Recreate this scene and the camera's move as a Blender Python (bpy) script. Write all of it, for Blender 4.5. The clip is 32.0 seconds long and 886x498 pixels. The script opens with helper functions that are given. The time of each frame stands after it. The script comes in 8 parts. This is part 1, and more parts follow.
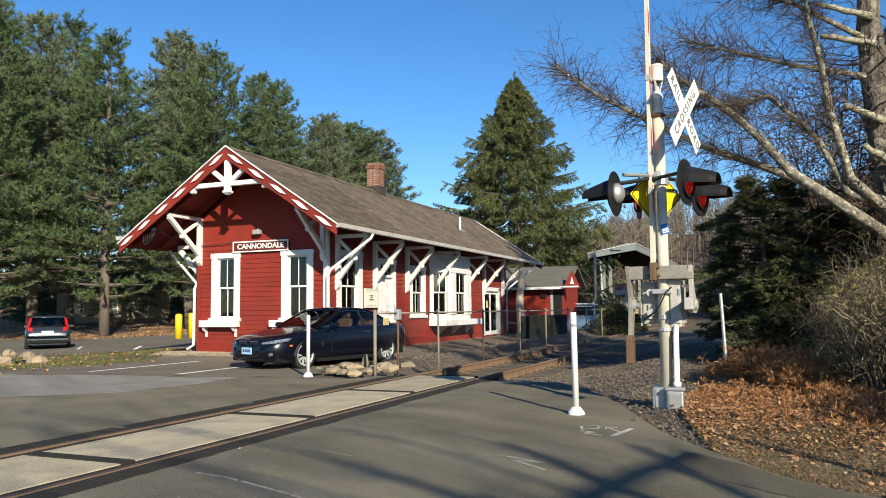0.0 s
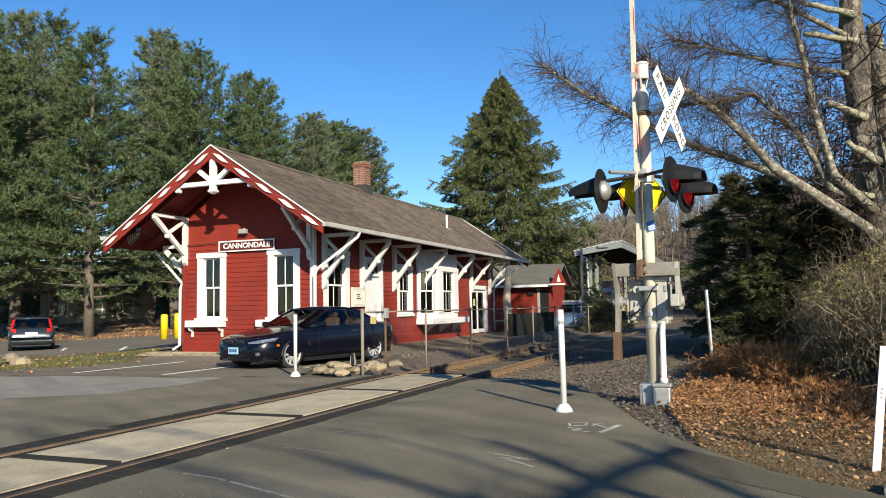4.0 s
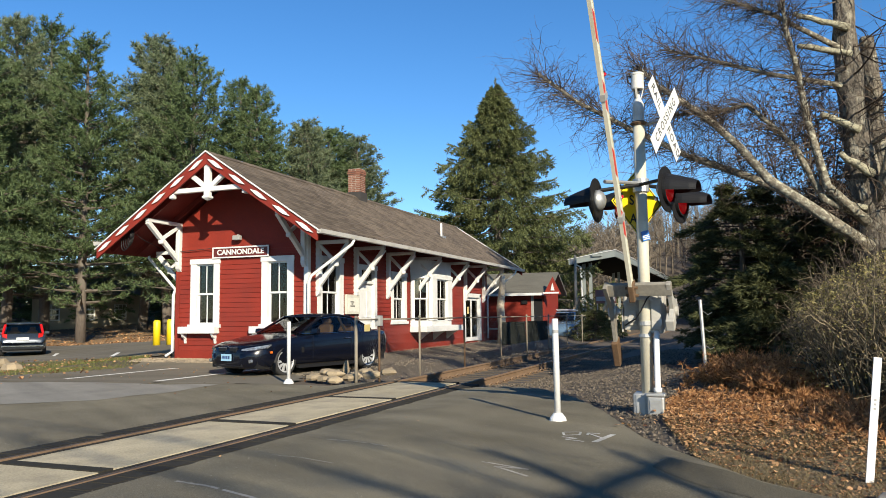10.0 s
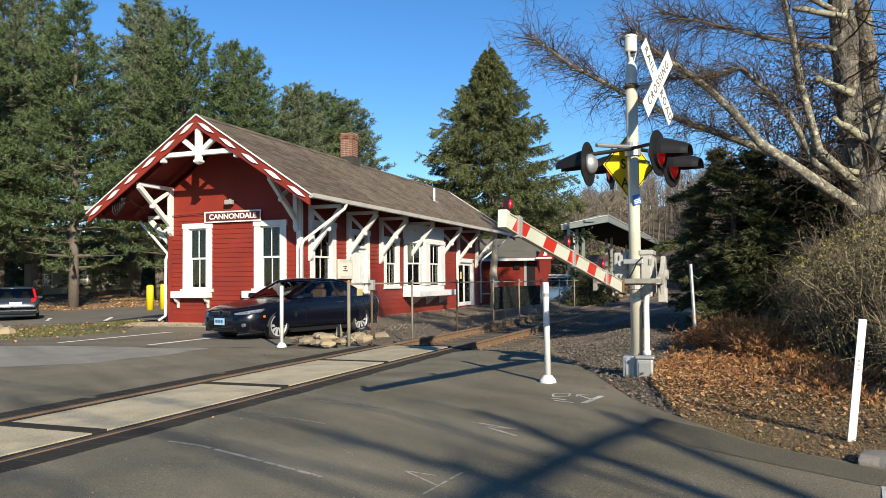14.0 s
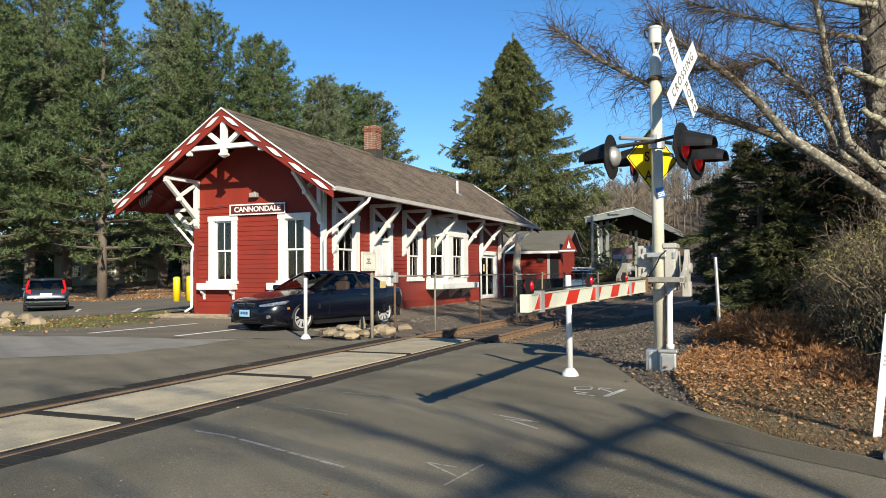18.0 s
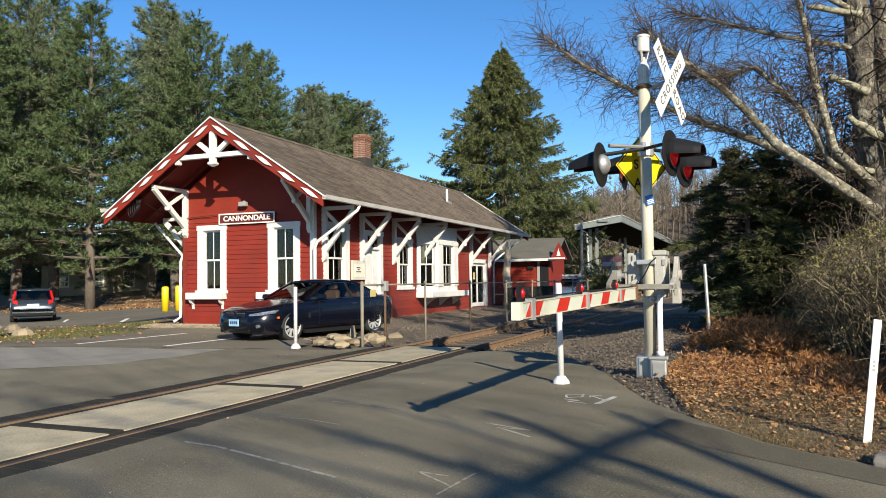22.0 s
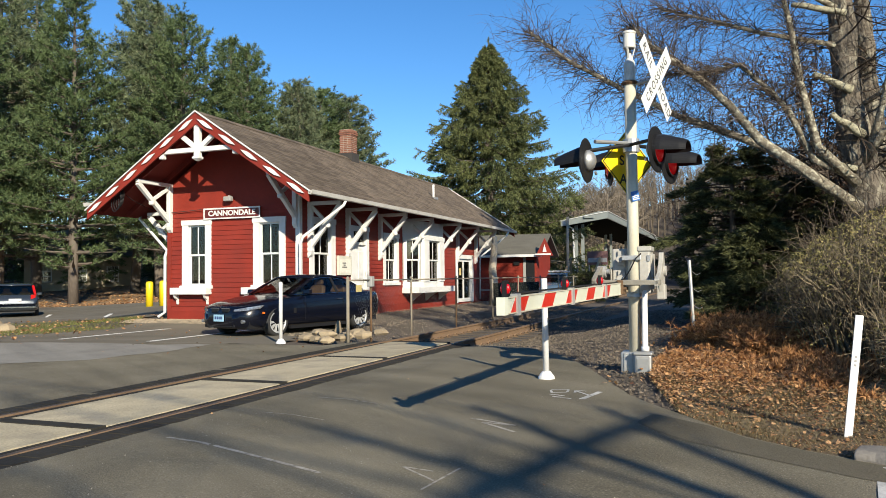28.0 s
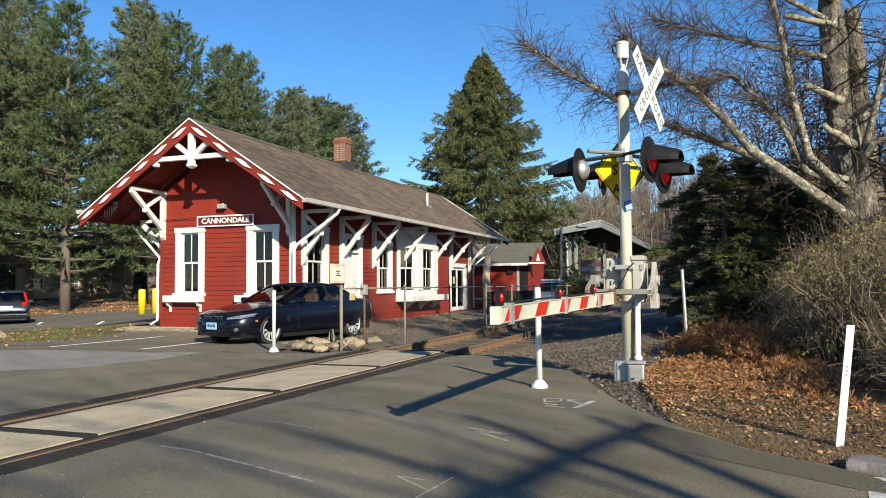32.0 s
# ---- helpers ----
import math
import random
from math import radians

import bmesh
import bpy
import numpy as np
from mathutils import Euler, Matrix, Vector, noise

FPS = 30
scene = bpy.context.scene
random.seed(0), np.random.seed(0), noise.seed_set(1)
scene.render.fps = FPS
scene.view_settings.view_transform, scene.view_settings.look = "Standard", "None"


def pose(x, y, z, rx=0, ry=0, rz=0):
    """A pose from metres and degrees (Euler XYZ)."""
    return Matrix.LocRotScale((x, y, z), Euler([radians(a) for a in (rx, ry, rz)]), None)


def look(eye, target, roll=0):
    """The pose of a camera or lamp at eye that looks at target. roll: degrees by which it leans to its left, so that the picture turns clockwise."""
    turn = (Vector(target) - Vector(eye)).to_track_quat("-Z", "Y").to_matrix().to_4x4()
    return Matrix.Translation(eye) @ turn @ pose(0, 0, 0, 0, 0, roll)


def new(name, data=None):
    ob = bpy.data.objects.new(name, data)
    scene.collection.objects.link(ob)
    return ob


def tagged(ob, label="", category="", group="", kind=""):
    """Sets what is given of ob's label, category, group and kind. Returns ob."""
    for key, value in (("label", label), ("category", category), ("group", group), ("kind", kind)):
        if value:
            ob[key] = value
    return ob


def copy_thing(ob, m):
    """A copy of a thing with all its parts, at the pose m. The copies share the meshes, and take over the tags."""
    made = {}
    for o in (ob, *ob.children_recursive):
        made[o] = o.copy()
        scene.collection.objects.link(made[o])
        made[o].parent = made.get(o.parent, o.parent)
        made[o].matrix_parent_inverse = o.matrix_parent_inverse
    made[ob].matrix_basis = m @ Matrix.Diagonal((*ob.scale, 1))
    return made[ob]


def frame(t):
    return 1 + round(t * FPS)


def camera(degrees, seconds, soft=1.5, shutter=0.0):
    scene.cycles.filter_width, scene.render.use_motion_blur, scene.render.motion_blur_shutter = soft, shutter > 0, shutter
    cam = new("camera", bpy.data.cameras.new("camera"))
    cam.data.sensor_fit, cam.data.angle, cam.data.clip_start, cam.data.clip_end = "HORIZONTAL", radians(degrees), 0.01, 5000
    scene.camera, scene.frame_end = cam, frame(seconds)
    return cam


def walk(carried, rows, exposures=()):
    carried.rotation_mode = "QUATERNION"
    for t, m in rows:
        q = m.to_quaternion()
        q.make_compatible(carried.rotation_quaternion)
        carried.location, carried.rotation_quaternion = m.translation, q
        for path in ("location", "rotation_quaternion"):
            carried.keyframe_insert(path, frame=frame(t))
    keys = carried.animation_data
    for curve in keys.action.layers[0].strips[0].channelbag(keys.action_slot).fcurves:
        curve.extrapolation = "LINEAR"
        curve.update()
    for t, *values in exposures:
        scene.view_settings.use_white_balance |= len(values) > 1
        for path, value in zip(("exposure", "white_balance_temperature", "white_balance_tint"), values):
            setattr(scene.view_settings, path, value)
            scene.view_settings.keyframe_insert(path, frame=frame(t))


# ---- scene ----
cam = camera(60.3, 32.0, soft=0.9)


def aim(x, y, z, yaw, pitch, roll):
    """Camera pose from its place, the turn to the left of +y, the tilt up and the lean, in degrees."""
    a, b = radians(yaw), radians(pitch)
    ahead = Vector((-math.sin(a) * math.cos(b), math.cos(a) * math.cos(b), math.sin(b)))
    return look((x, y, z), Vector((x, y, z)) + ahead, roll)


PATH = (
    (0, 4.910, 0.805, 1.280, 22.554, 4.558, -0.604),
    (0.5, 4.908, 0.801, 1.279, 22.496, 4.519, -0.602),
    (1, 4.905, 0.805, 1.282, 22.378, 4.508, -0.687),
    (1.5, 4.909, 0.807, 1.280, 22.272, 4.494, -0.879),
    (2, 4.903, 0.808, 1.282, 22.150, 4.395, -0.961),
    (2.5, 4.902, 0.808, 1.279, 22.080, 4.355, -0.994),
    (3, 4.904, 0.814, 1.278, 21.892, 4.372, -1.054),
    (3.5, 4.903, 0.807, 1.276, 21.714, 4.385, -1.012),
    (5.5, 4.905, 0.814, 1.282, 21.084, 4.731, -1.049),
    (6, 4.905, 0.818, 1.276, 20.906, 4.826, -1.000),
    (6.5, 4.910, 0.809, 1.279, 20.777, 4.876, -0.955),
    (7, 4.907, 0.807, 1.282, 20.645, 5.000, -0.815),
    (7.5, 4.906, 0.807, 1.284, 20.557, 5.090, -0.758),
    (8, 4.904, 0.805, 1.288, 20.506, 5.160, -0.930),
    (8.5, 4.904, 0.806, 1.282, 20.544, 5.191, -0.818),
    (9, 4.905, 0.801, 1.281, 20.771, 5.175, -0.660),
    (9.5, 4.901, 0.799, 1.281, 20.964, 5.138, -0.550),
    (10, 4.892, 0.802, 1.282, 21.094, 5.001, -0.615),
    (10.5, 4.895, 0.807, 1.276, 21.360, 4.568, -0.685),
    (11, 4.901, 0.806, 1.282, 21.577, 4.270, -0.936),
    (11.5, 4.900, 0.802, 1.279, 21.758, 4.158, -0.866),
    (12, 4.902, 0.803, 1.276, 22.072, 4.070, -0.445),
    (12.5, 4.922, 0.805, 1.268, 20.920, 3.780, -1.274),
    (13, 4.926, 0.817, 1.263, 19.672, 3.591, -1.701),
    (13.5, 4.928, 0.812, 1.262, 19.986, 3.307, -1.390),
    (14, 4.918, 0.804, 1.259, 20.637, 2.409, -0.586),
    (14.5, 4.918, 0.806, 1.258, 20.916, 2.039, -0.404),
    (16.5, 4.920, 0.785, 1.260, 21.903, 1.551, -0.145),
    (17, 4.932, 0.780, 1.262, 22.117, 1.543, -0.515),
    (17.5, 4.935, 0.785, 1.262, 22.265, 1.722, -0.510),
    (18, 4.939, 0.783, 1.265, 22.397, 1.854, -0.445),
    (18.5, 4.941, 0.790, 1.264, 22.263, 2.173, -0.643),
    (19, 4.938, 0.786, 1.266, 22.053, 2.357, -0.447),
    (19.5, 4.938, 0.783, 1.265, 21.919, 2.551, -0.499),
    (20, 4.934, 0.784, 1.265, 21.800, 2.567, -0.375),
    (20.5, 4.933, 0.785, 1.267, 21.744, 2.521, -0.475),
    (21, 4.932, 0.790, 1.268, 21.723, 2.445, -0.516),
    (21.5, 4.929, 0.790, 1.266, 21.665, 2.430, -0.607),
    (22, 4.931, 0.785, 1.265, 21.625, 2.464, -0.759),
    (22.5, 4.935, 0.792, 1.263, 21.587, 2.546, -0.599),
    (23, 4.935, 0.785, 1.266, 21.461, 2.615, -0.638),
    (23.5, 4.937, 0.797, 1.267, 21.381, 2.697, -0.757),
    (24, 4.934, 0.789, 1.261, 21.277, 2.663, -0.627),
    (24.5, 4.932, 0.794, 1.259, 21.251, 2.548, -0.612),
    (25, 4.929, 0.786, 1.262, 21.246, 2.329, -0.562),
    (25.5, 4.932, 0.785, 1.261, 21.187, 2.078, -0.568),
    (27.5, 4.936, 0.794, 1.266, 20.761, 1.942, -0.665),
    (28, 4.933, 0.799, 1.260, 20.608, 2.132, -0.635),
    (28.5, 4.939, 0.799, 1.262, 20.499, 2.276, -0.664),
    (29, 4.932, 0.792, 1.263, 20.372, 2.437, -0.689),
    (29.5, 4.933, 0.796, 1.262, 20.319, 2.590, -0.624),
    (30, 4.938, 0.796, 1.263, 20.244, 2.651, -0.626),
    (30.5, 4.933, 0.790, 1.266, 20.114, 2.643, -0.633),
    (31, 4.934, 0.787, 1.267, 20.107, 2.687, -0.783),
    (31.5, 4.932, 0.789, 1.264, 20.133, 2.717, -0.566),
    (32, 4.937, 0.784, 1.264, 20.125, 2.752, -0.461),
)
walk(cam, [(r[0], aim(*r[1:])) for r in PATH], exposures=((0, 0.74), (32, 0.74)))

# ---- light ----
SUN_FROM = Vector((0.625, -0.715, 0.42)).normalized()
world = bpy.data.worlds.new("sky")
scene.world = world
world.use_nodes = True
wn = world.node_tree
sky = wn.nodes.new("ShaderNodeTexSky")
sky.sky_type, sky.sun_disc = "NISHITA", False
sky.sun_elevation = math.asin(SUN_FROM.z)
sky.sun_rotation = math.atan2(SUN_FROM.x, SUN_FROM.y)
sky.altitude, sky.air_density, sky.dust_density, sky.ozone_density = 800.0, 1.0, 0.0, 4.0
hue = wn.nodes.new("ShaderNodeHueSaturation")
hue.inputs["Saturation"].default_value = 1.2
hue.inputs["Hue"].default_value = 0.502
wn.links.new(sky.outputs[0], hue.inputs["Color"])
wn.links.new(hue.outputs[0], wn.nodes["Background"].inputs[0])
wn.nodes["Background"].inputs[1].default_value = 0.1
sun_data = bpy.data.lights.new("sun", "SUN")
sun_data.energy, sun_data.angle, sun_data.color = 4.9, radians(0.53), (1.0, 0.895, 0.7)
sun = new("sun", sun_data)
sun.matrix_world = look((0, 0, 0), -SUN_FROM)

# ---- mesh tools ----
class Shape:
    """Collects vertices and faces for one mesh."""

    def __init__(self):
        self.v, self.f = [], []

    def add(self, verts, faces):
        n = len(self.v)
        self.v += [tuple(p) for p in verts]
        self.f += [tuple(i + n for i in q) for q in faces]
        return self

    def box(self, x0, x1, y0, y1, z0, z1):
        v = [(x, y, z) for x in (x0, x1) for y in (y0, y1) for z in (z0, z1)]
        return self.add(v, [(0, 1, 3, 2), (4, 6, 7, 5), (0, 4, 5, 1), (2, 3, 7, 6), (0, 2, 6, 4), (1, 5, 7, 3)])

    def beam(self, a, b, w, h, up=(0, 0, 1)):
        """A bar of width w and height h from a to b."""
        a, b, up = Vector(a), Vector(b), Vector(up)
        d = (b - a).normalized()
        s = d.cross(up)
        s = s.normalized() if s.length > 1e-4 else Vector((1, 0, 0))
        u = s.cross(d).normalized()
        v = [p + s * w / 2 * i + u * h / 2 * j for p in (a, b) for i, j in ((-1, -1), (1, -1), (1, 1), (-1, 1))]
        return self.add(v, [(3, 2, 1, 0), (4, 5, 6, 7), (0, 1, 5, 4), (1, 2, 6, 5), (2, 3, 7, 6), (3, 0, 4, 7)])

    def tube(self, points, radii, seg=8, caps=True):
        """A tapered pipe along a line of points."""
        pts = [Vector(p) for p in points]
        radii = radii if hasattr(radii, "__len__") else [radii] * len(pts)
        n0, side = len(self.v), None
        for i, p in enumerate(pts):
            d = (pts[min(i + 1, len(pts) - 1)] - pts[max(i - 1, 0)]).normalized()
            if side is None:
                side = d.cross(Vector((0, 0, 1)))
                side = side.normalized() if side.length > 1e-3 else Vector((1, 0, 0))
            side = (side - d * side.dot(d)).normalized()
            up = d.cross(side)
            for k in range(seg):
                a = 2 * math.pi * k / seg
                self.v.append(tuple(p + (side * math.cos(a) + up * math.sin(a)) * radii[i]))
        for i in range(len(pts) - 1):
            for k in range(seg):
                a, b = n0 + i * seg + k, n0 + i * seg + (k + 1) % seg
                self.f.append((a, b, b + seg, a + seg))
        if caps:
            self.f.append(tuple(n0 + k for k in reversed(range(seg))))
            self.f.append(tuple(n0 + (len(pts) - 1) * seg + k for k in range(seg)))
        return self

    def slab(self, outline, shift):
        """A flat outline of points pushed along shift."""
        n, s = len(outline), Vector(shift)
        v = [Vector(p) for p in outline] + [Vector(p) + s for p in outline]
        return self.add(v, [tuple(reversed(range(n))), tuple(range(n, 2 * n))] + [(i, (i + 1) % n, n + (i + 1) % n, n + i) for i in range(n)])

    def loft(self, rings, closed=True, caps=True):
        n, n0 = len(rings[0]), len(self.v)
        for r in rings:
            self.v += [tuple(p) for p in r]
        for i in range(len(rings) - 1):
            for k in range(n if closed else n - 1):
                a, b = n0 + i * n + k, n0 + i * n + (k + 1) % n
                self.f.append((a, b, b + n, a + n))
        if caps and closed:
            self.f.append(tuple(n0 + k for k in reversed(range(n))))
            self.f.append(tuple(n0 + (len(rings) - 1) * n + k for k in range(n)))
        return self

    def mesh(self, name, material, smooth=False):
        me = bpy.data.meshes.new(name)
        me.from_pydata(self.v, [], self.f)
        me.materials.append(material)
        if smooth:
            me.polygons.foreach_set("use_smooth", [True] * len(me.polygons))
        me.update()
        return me


def part(name, shape, material, parent, label="", smooth=False, bevel=0.0, kind=""):
    """One mesh object under a thing or under a part."""
    me = shape.mesh(name, material, smooth)
    bm = bmesh.new()
    bm.from_mesh(me)
    bmesh.ops.recalc_face_normals(bm, faces=bm.faces)
    bm.to_mesh(me)
    bm.free()
    ob = new(name, me)
    ob.parent = parent
    if bevel:
        mod = ob.modifiers.new("edge", "BEVEL")
        mod.width, mod.segments, mod.limit_method = bevel, 2, "ANGLE"
        mod.harden_normals = False
    return tagged(ob, label, kind=kind)


def thing(name, label, category, m=None, group="", kind=""):
    """An Empty at the base of a thing."""
    ob = new(name)
    ob.empty_display_size = 0.2
    if m is not None:
        ob.matrix_basis = m
    return tagged(ob, label, category, group, kind)


def solo(name, shape, material, label, category, smooth=False, bevel=0.0, kind="", group=""):
    """A thing that is one mesh."""
    return tagged(part(name, shape, material, None, "", smooth, bevel), label, category, group, kind)


def piece(name, me, parent, m):
    ob = new(name, me)
    ob.parent = parent
    ob.matrix_basis = m
    return ob


# ---- materials ----
def mat(name, color, rough=0.7, metal=0.0, vary=0.25, scale=3.0, fine=40.0, bump=0.2, stain=None, stain_amount=0.4, stain_scale=1.0,
        obj_random=0.0, island=0.0, emit=0.0, coat=0.0, stretch=(1, 1, 1), spec=0.5, depth=0.01, speck=None, streak=None):
    """A surface with broad and fine variation of tone, fine relief, and stains of another colour."""
    m = bpy.data.materials.new(name)
    m.use_nodes = True
    nt = m.node_tree
    nodes, link = nt.nodes, nt.links.new
    bsdf = nodes["Principled BSDF"]
    co = nodes.new("ShaderNodeTexCoord")
    mp = nodes.new("ShaderNodeMapping")
    mp.inputs["Scale"].default_value = stretch
    link(co.outputs["Object"], mp.inputs[0])

    def noise_tex(s, detail):
        n = nodes.new("ShaderNodeTexNoise")
        n.inputs["Scale"].default_value, n.inputs["Detail"].default_value = s, detail
        link(mp.outputs[0], n.inputs[0])
        return n

    broad, grain = noise_tex(scale, 4.0), noise_tex(fine, 6.0)
    mid = nodes.new("ShaderNodeMath")
    mid.operation = "ADD"
    link(broad.outputs[0], mid.inputs[0])
    link(grain.outputs[0], mid.inputs[1])
    last = mid
    for amount, socket in ((obj_random, "obj"), (island, "isl")):
        if amount:
            src = nodes.new("ShaderNodeObjectInfo") if socket == "obj" else nodes.new("ShaderNodeNewGeometry")
            mul = nodes.new("ShaderNodeMath")
            mul.operation = "MULTIPLY_ADD"
            link(src.outputs["Random" if socket == "obj" else "Random Per Island"], mul.inputs[0])
            mul.inputs[1].default_value = amount * 2
            link(last.outputs[0], mul.inputs[2])
            off = nodes.new("ShaderNodeMath")
            off.operation = "SUBTRACT"
            link(mul.outputs[0], off.inputs[0])
            off.inputs[1].default_value = amount
            last = off
    ramp = nodes.new("ShaderNodeMapRange")
    ramp.inputs[1].default_value, ramp.inputs[2].default_value = 0.55, 1.45
    ramp.inputs[3].default_value, ramp.inputs[4].default_value = 1 - vary, 1 + vary
    link(last.outputs[0], ramp.inputs[0])
    tone = nodes.new("ShaderNodeVectorMath")
    tone.operation = "SCALE"
    tone.inputs[0].default_value = color[:3]
    link(ramp.outputs[0], tone.inputs["Scale"])
    out = tone.outputs[0]
    if stain:
        st = noise_tex(stain_scale, 5.0)
        sr = nodes.new("ShaderNodeMapRange")
        sr.inputs[1].default_value, sr.inputs[2].default_value = 0.5, 0.72
        sr.inputs[4].default_value = stain_amount
        link(st.outputs[0], sr.inputs[0])
        mix = nodes.new("ShaderNodeMix")
        mix.data_type = "RGBA"
        link(sr.outputs[0], mix.inputs[0])
        link(out, mix.inputs[6])
        mix.inputs[7].default_value = (*stain, 1)
        out = mix.outputs[2]
    if speck:
        # light or dark grains: (colour, size, amount)
        sn = noise_tex(speck[1], 2.0)
        sr = nodes.new("ShaderNodeMapRange")
        sr.inputs[1].default_value, sr.inputs[2].default_value, sr.inputs[4].default_value = 0.56, 0.7, speck[2]
        link(sn.outputs[0], sr.inputs[0])
        mix = nodes.new("ShaderNodeMix")
        mix.data_type = "RGBA"
        link(sr.outputs[0], mix.inputs[0])
        link(out, mix.inputs[6])
        mix.inputs[7].default_value = (*speck[0], 1)
        out = mix.outputs[2]
    if streak:
        # long wear marks along one direction: (degrees, size, amount)
        turn = nodes.new("ShaderNodeMapping")
        turn.vector_type = "TEXTURE"
        turn.inputs["Rotation"].default_value = (0, 0, radians(streak[0]))
        turn.inputs["Scale"].default_value = (14.0, 1.0, 1.0)
        link(co.outputs["Object"], turn.inputs[0])
        sn = nodes.new("ShaderNodeTexNoise")
        sn.inputs["Scale"].default_value, sn.inputs["Detail"].default_value = streak[1], 5.0
        link(turn.outputs[0], sn.inputs[0])
        sr = nodes.new("ShaderNodeMapRange")
        sr.inputs[1].default_value, sr.inputs[2].default_value = 0.3, 0.7
        sr.inputs[3].default_value, sr.inputs[4].default_value = 1 - streak[2], 1 + streak[2]
        link(sn.outputs[0], sr.inputs[0])
        sc = nodes.new("ShaderNodeVectorMath")
        sc.operation = "SCALE"
        link(out, sc.inputs[0])
        link(sr.outputs[0], sc.inputs["Scale"])
        out = sc.outputs[0]
    link(out, bsdf.inputs["Base Color"])
    bsdf.inputs["Metallic"].default_value = metal
    rr = nodes.new("ShaderNodeMapRange")
    rr.inputs[3].default_value, rr.inputs[4].default_value = max(0.02, rough - 0.1), min(1.0, rough + 0.1)
    link(grain.outputs[0], rr.inputs[0])
    link(rr.outputs[0], bsdf.inputs["Roughness"])
    bsdf.inputs["Specular IOR Level"].default_value = spec
    bsdf.inputs["Coat Weight"].default_value = coat
    bsdf.inputs["Coat Roughness"].default_value = 0.05
    if bump:
        b = nodes.new("ShaderNodeBump")
        b.inputs["Strength"].default_value, b.inputs["Distance"].default_value = bump, depth
        link(grain.outputs[0], b.inputs["Height"])
        link(b.outputs[0], bsdf.inputs["Normal"])
    if emit:
        link(out, bsdf.inputs["Emission Color"])
        bsdf.inputs["Emission Strength"].default_value = emit
    return m


RED = mat("red_paint", (0.205, 0.023, 0.013), 0.65, vary=0.22, scale=1.3, fine=25, bump=0.15, stain=(0.131, 0.024, 0.018), stain_amount=0.5, obj_random=0.12, spec=0.3)
# a darker tone than RED, for the roof deck and rafters
DARKRED = mat("soffit_red", (0.139, 0.016, 0.011), 0.7, vary=0.2, spec=0.3)
WHITE = mat("white_paint", (0.639, 0.639, 0.623), 0.55, vary=0.07, scale=2, fine=30, bump=0.1, stain=(0.41, 0.401, 0.369), stain_amount=0.3, stain_scale=2.5)
SHINGLE = mat("shingle", (0.127, 0.1, 0.075), 0.95, vary=0.42, scale=1.2, fine=70, bump=0.6, island=0.28, obj_random=0.28, stain=(0.073, 0.064, 0.055), stain_amount=0.25, stain_scale=0.35, spec=0.2)
ASPHALT = mat("asphalt", (0.168, 0.149, 0.106), 0.9, vary=0.6, scale=0.6, fine=90, bump=1.0, stain=(0.143, 0.128, 0.098), stain_amount=0.5, stain_scale=0.5, spec=0.1, depth=0.008, speck=((0.295, 0.266, 0.205), 75.0, 0.6), streak=(-33, 2.2, 0.16))
NEWASPHALT = mat("newer_asphalt", (0.12, 0.106, 0.076), 0.9, vary=0.4, scale=1.0, fine=90, bump=1.0, spec=0.1, depth=0.008, speck=((0.180, 0.164, 0.131), 75.0, 0.4))
OLDASPHALT = mat("old_asphalt", (0.164, 0.146, 0.113), 0.92, vary=0.25, scale=0.3, fine=60, bump=0.6, stain=(0.114, 0.103, 0.085), stain_amount=0.6, stain_scale=0.4, spec=0.1, depth=0.006, speck=((0.278, 0.254, 0.205), 60.0, 0.4), streak=(20, 1.2, 0.15))
CONCRETE = mat("concrete", (0.418, 0.356, 0.233), 0.88, vary=0.4, scale=1.8, fine=45, bump=0.5, stain=(0.196, 0.172, 0.135), stain_amount=0.7, stain_scale=1.6, obj_random=0.12, speck=((0.164, 0.139, 0.106), 38.0, 0.4), streak=(90, 1.6, 0.14))
STEEL = mat("rail_steel", (0.164, 0.114, 0.073), 0.5, metal=0.6, vary=0.3, scale=4, fine=60, stain=(0.090, 0.049, 0.024), stain_amount=0.7)
RUSTRAIL = mat("rusty_rail", (0.172, 0.110, 0.064), 0.8, vary=0.25, scale=3, fine=50, bump=0.4)
RUBBER = mat("black_rubber", (0.034, 0.031, 0.025), 0.85, spec=0.15, vary=0.35, scale=2, fine=30, bump=0.4)
DIRT = mat("ground_dirt", (0.098, 0.076, 0.055), 0.97, vary=0.35, scale=0.7, fine=30, bump=0.8, stain=(0.061, 0.057, 0.041), stain_amount=0.6, stain_scale=0.25, depth=0.03)
GRAVEL = mat("ballast", (0.106, 0.086, 0.064), 0.95, vary=0.65, scale=1.2, fine=25, bump=0.9, island=0.35, depth=0.03)
GALV = mat("galvanised_steel", (0.393, 0.401, 0.401), 0.5, metal=0.65, vary=0.12, scale=3, fine=25, bump=0.1, stain=(0.246, 0.221, 0.180), stain_amount=0.35, stain_scale=2)
CREAM = mat("weathered_aluminium_paint", (0.508, 0.479, 0.385), 0.55, vary=0.12, scale=2, fine=30, bump=0.1, stain=(0.344, 0.278, 0.164), stain_amount=0.4, stain_scale=1.5)
GREY = mat("grey_paint", (0.295, 0.295, 0.287), 0.5, vary=0.1, scale=3, fine=30, stain=(0.229, 0.221, 0.205), stain_amount=0.3, stain_scale=3)
BLACK = mat("black_paint", (0.010, 0.010, 0.011), 0.55, vary=0.2, spec=0.3)
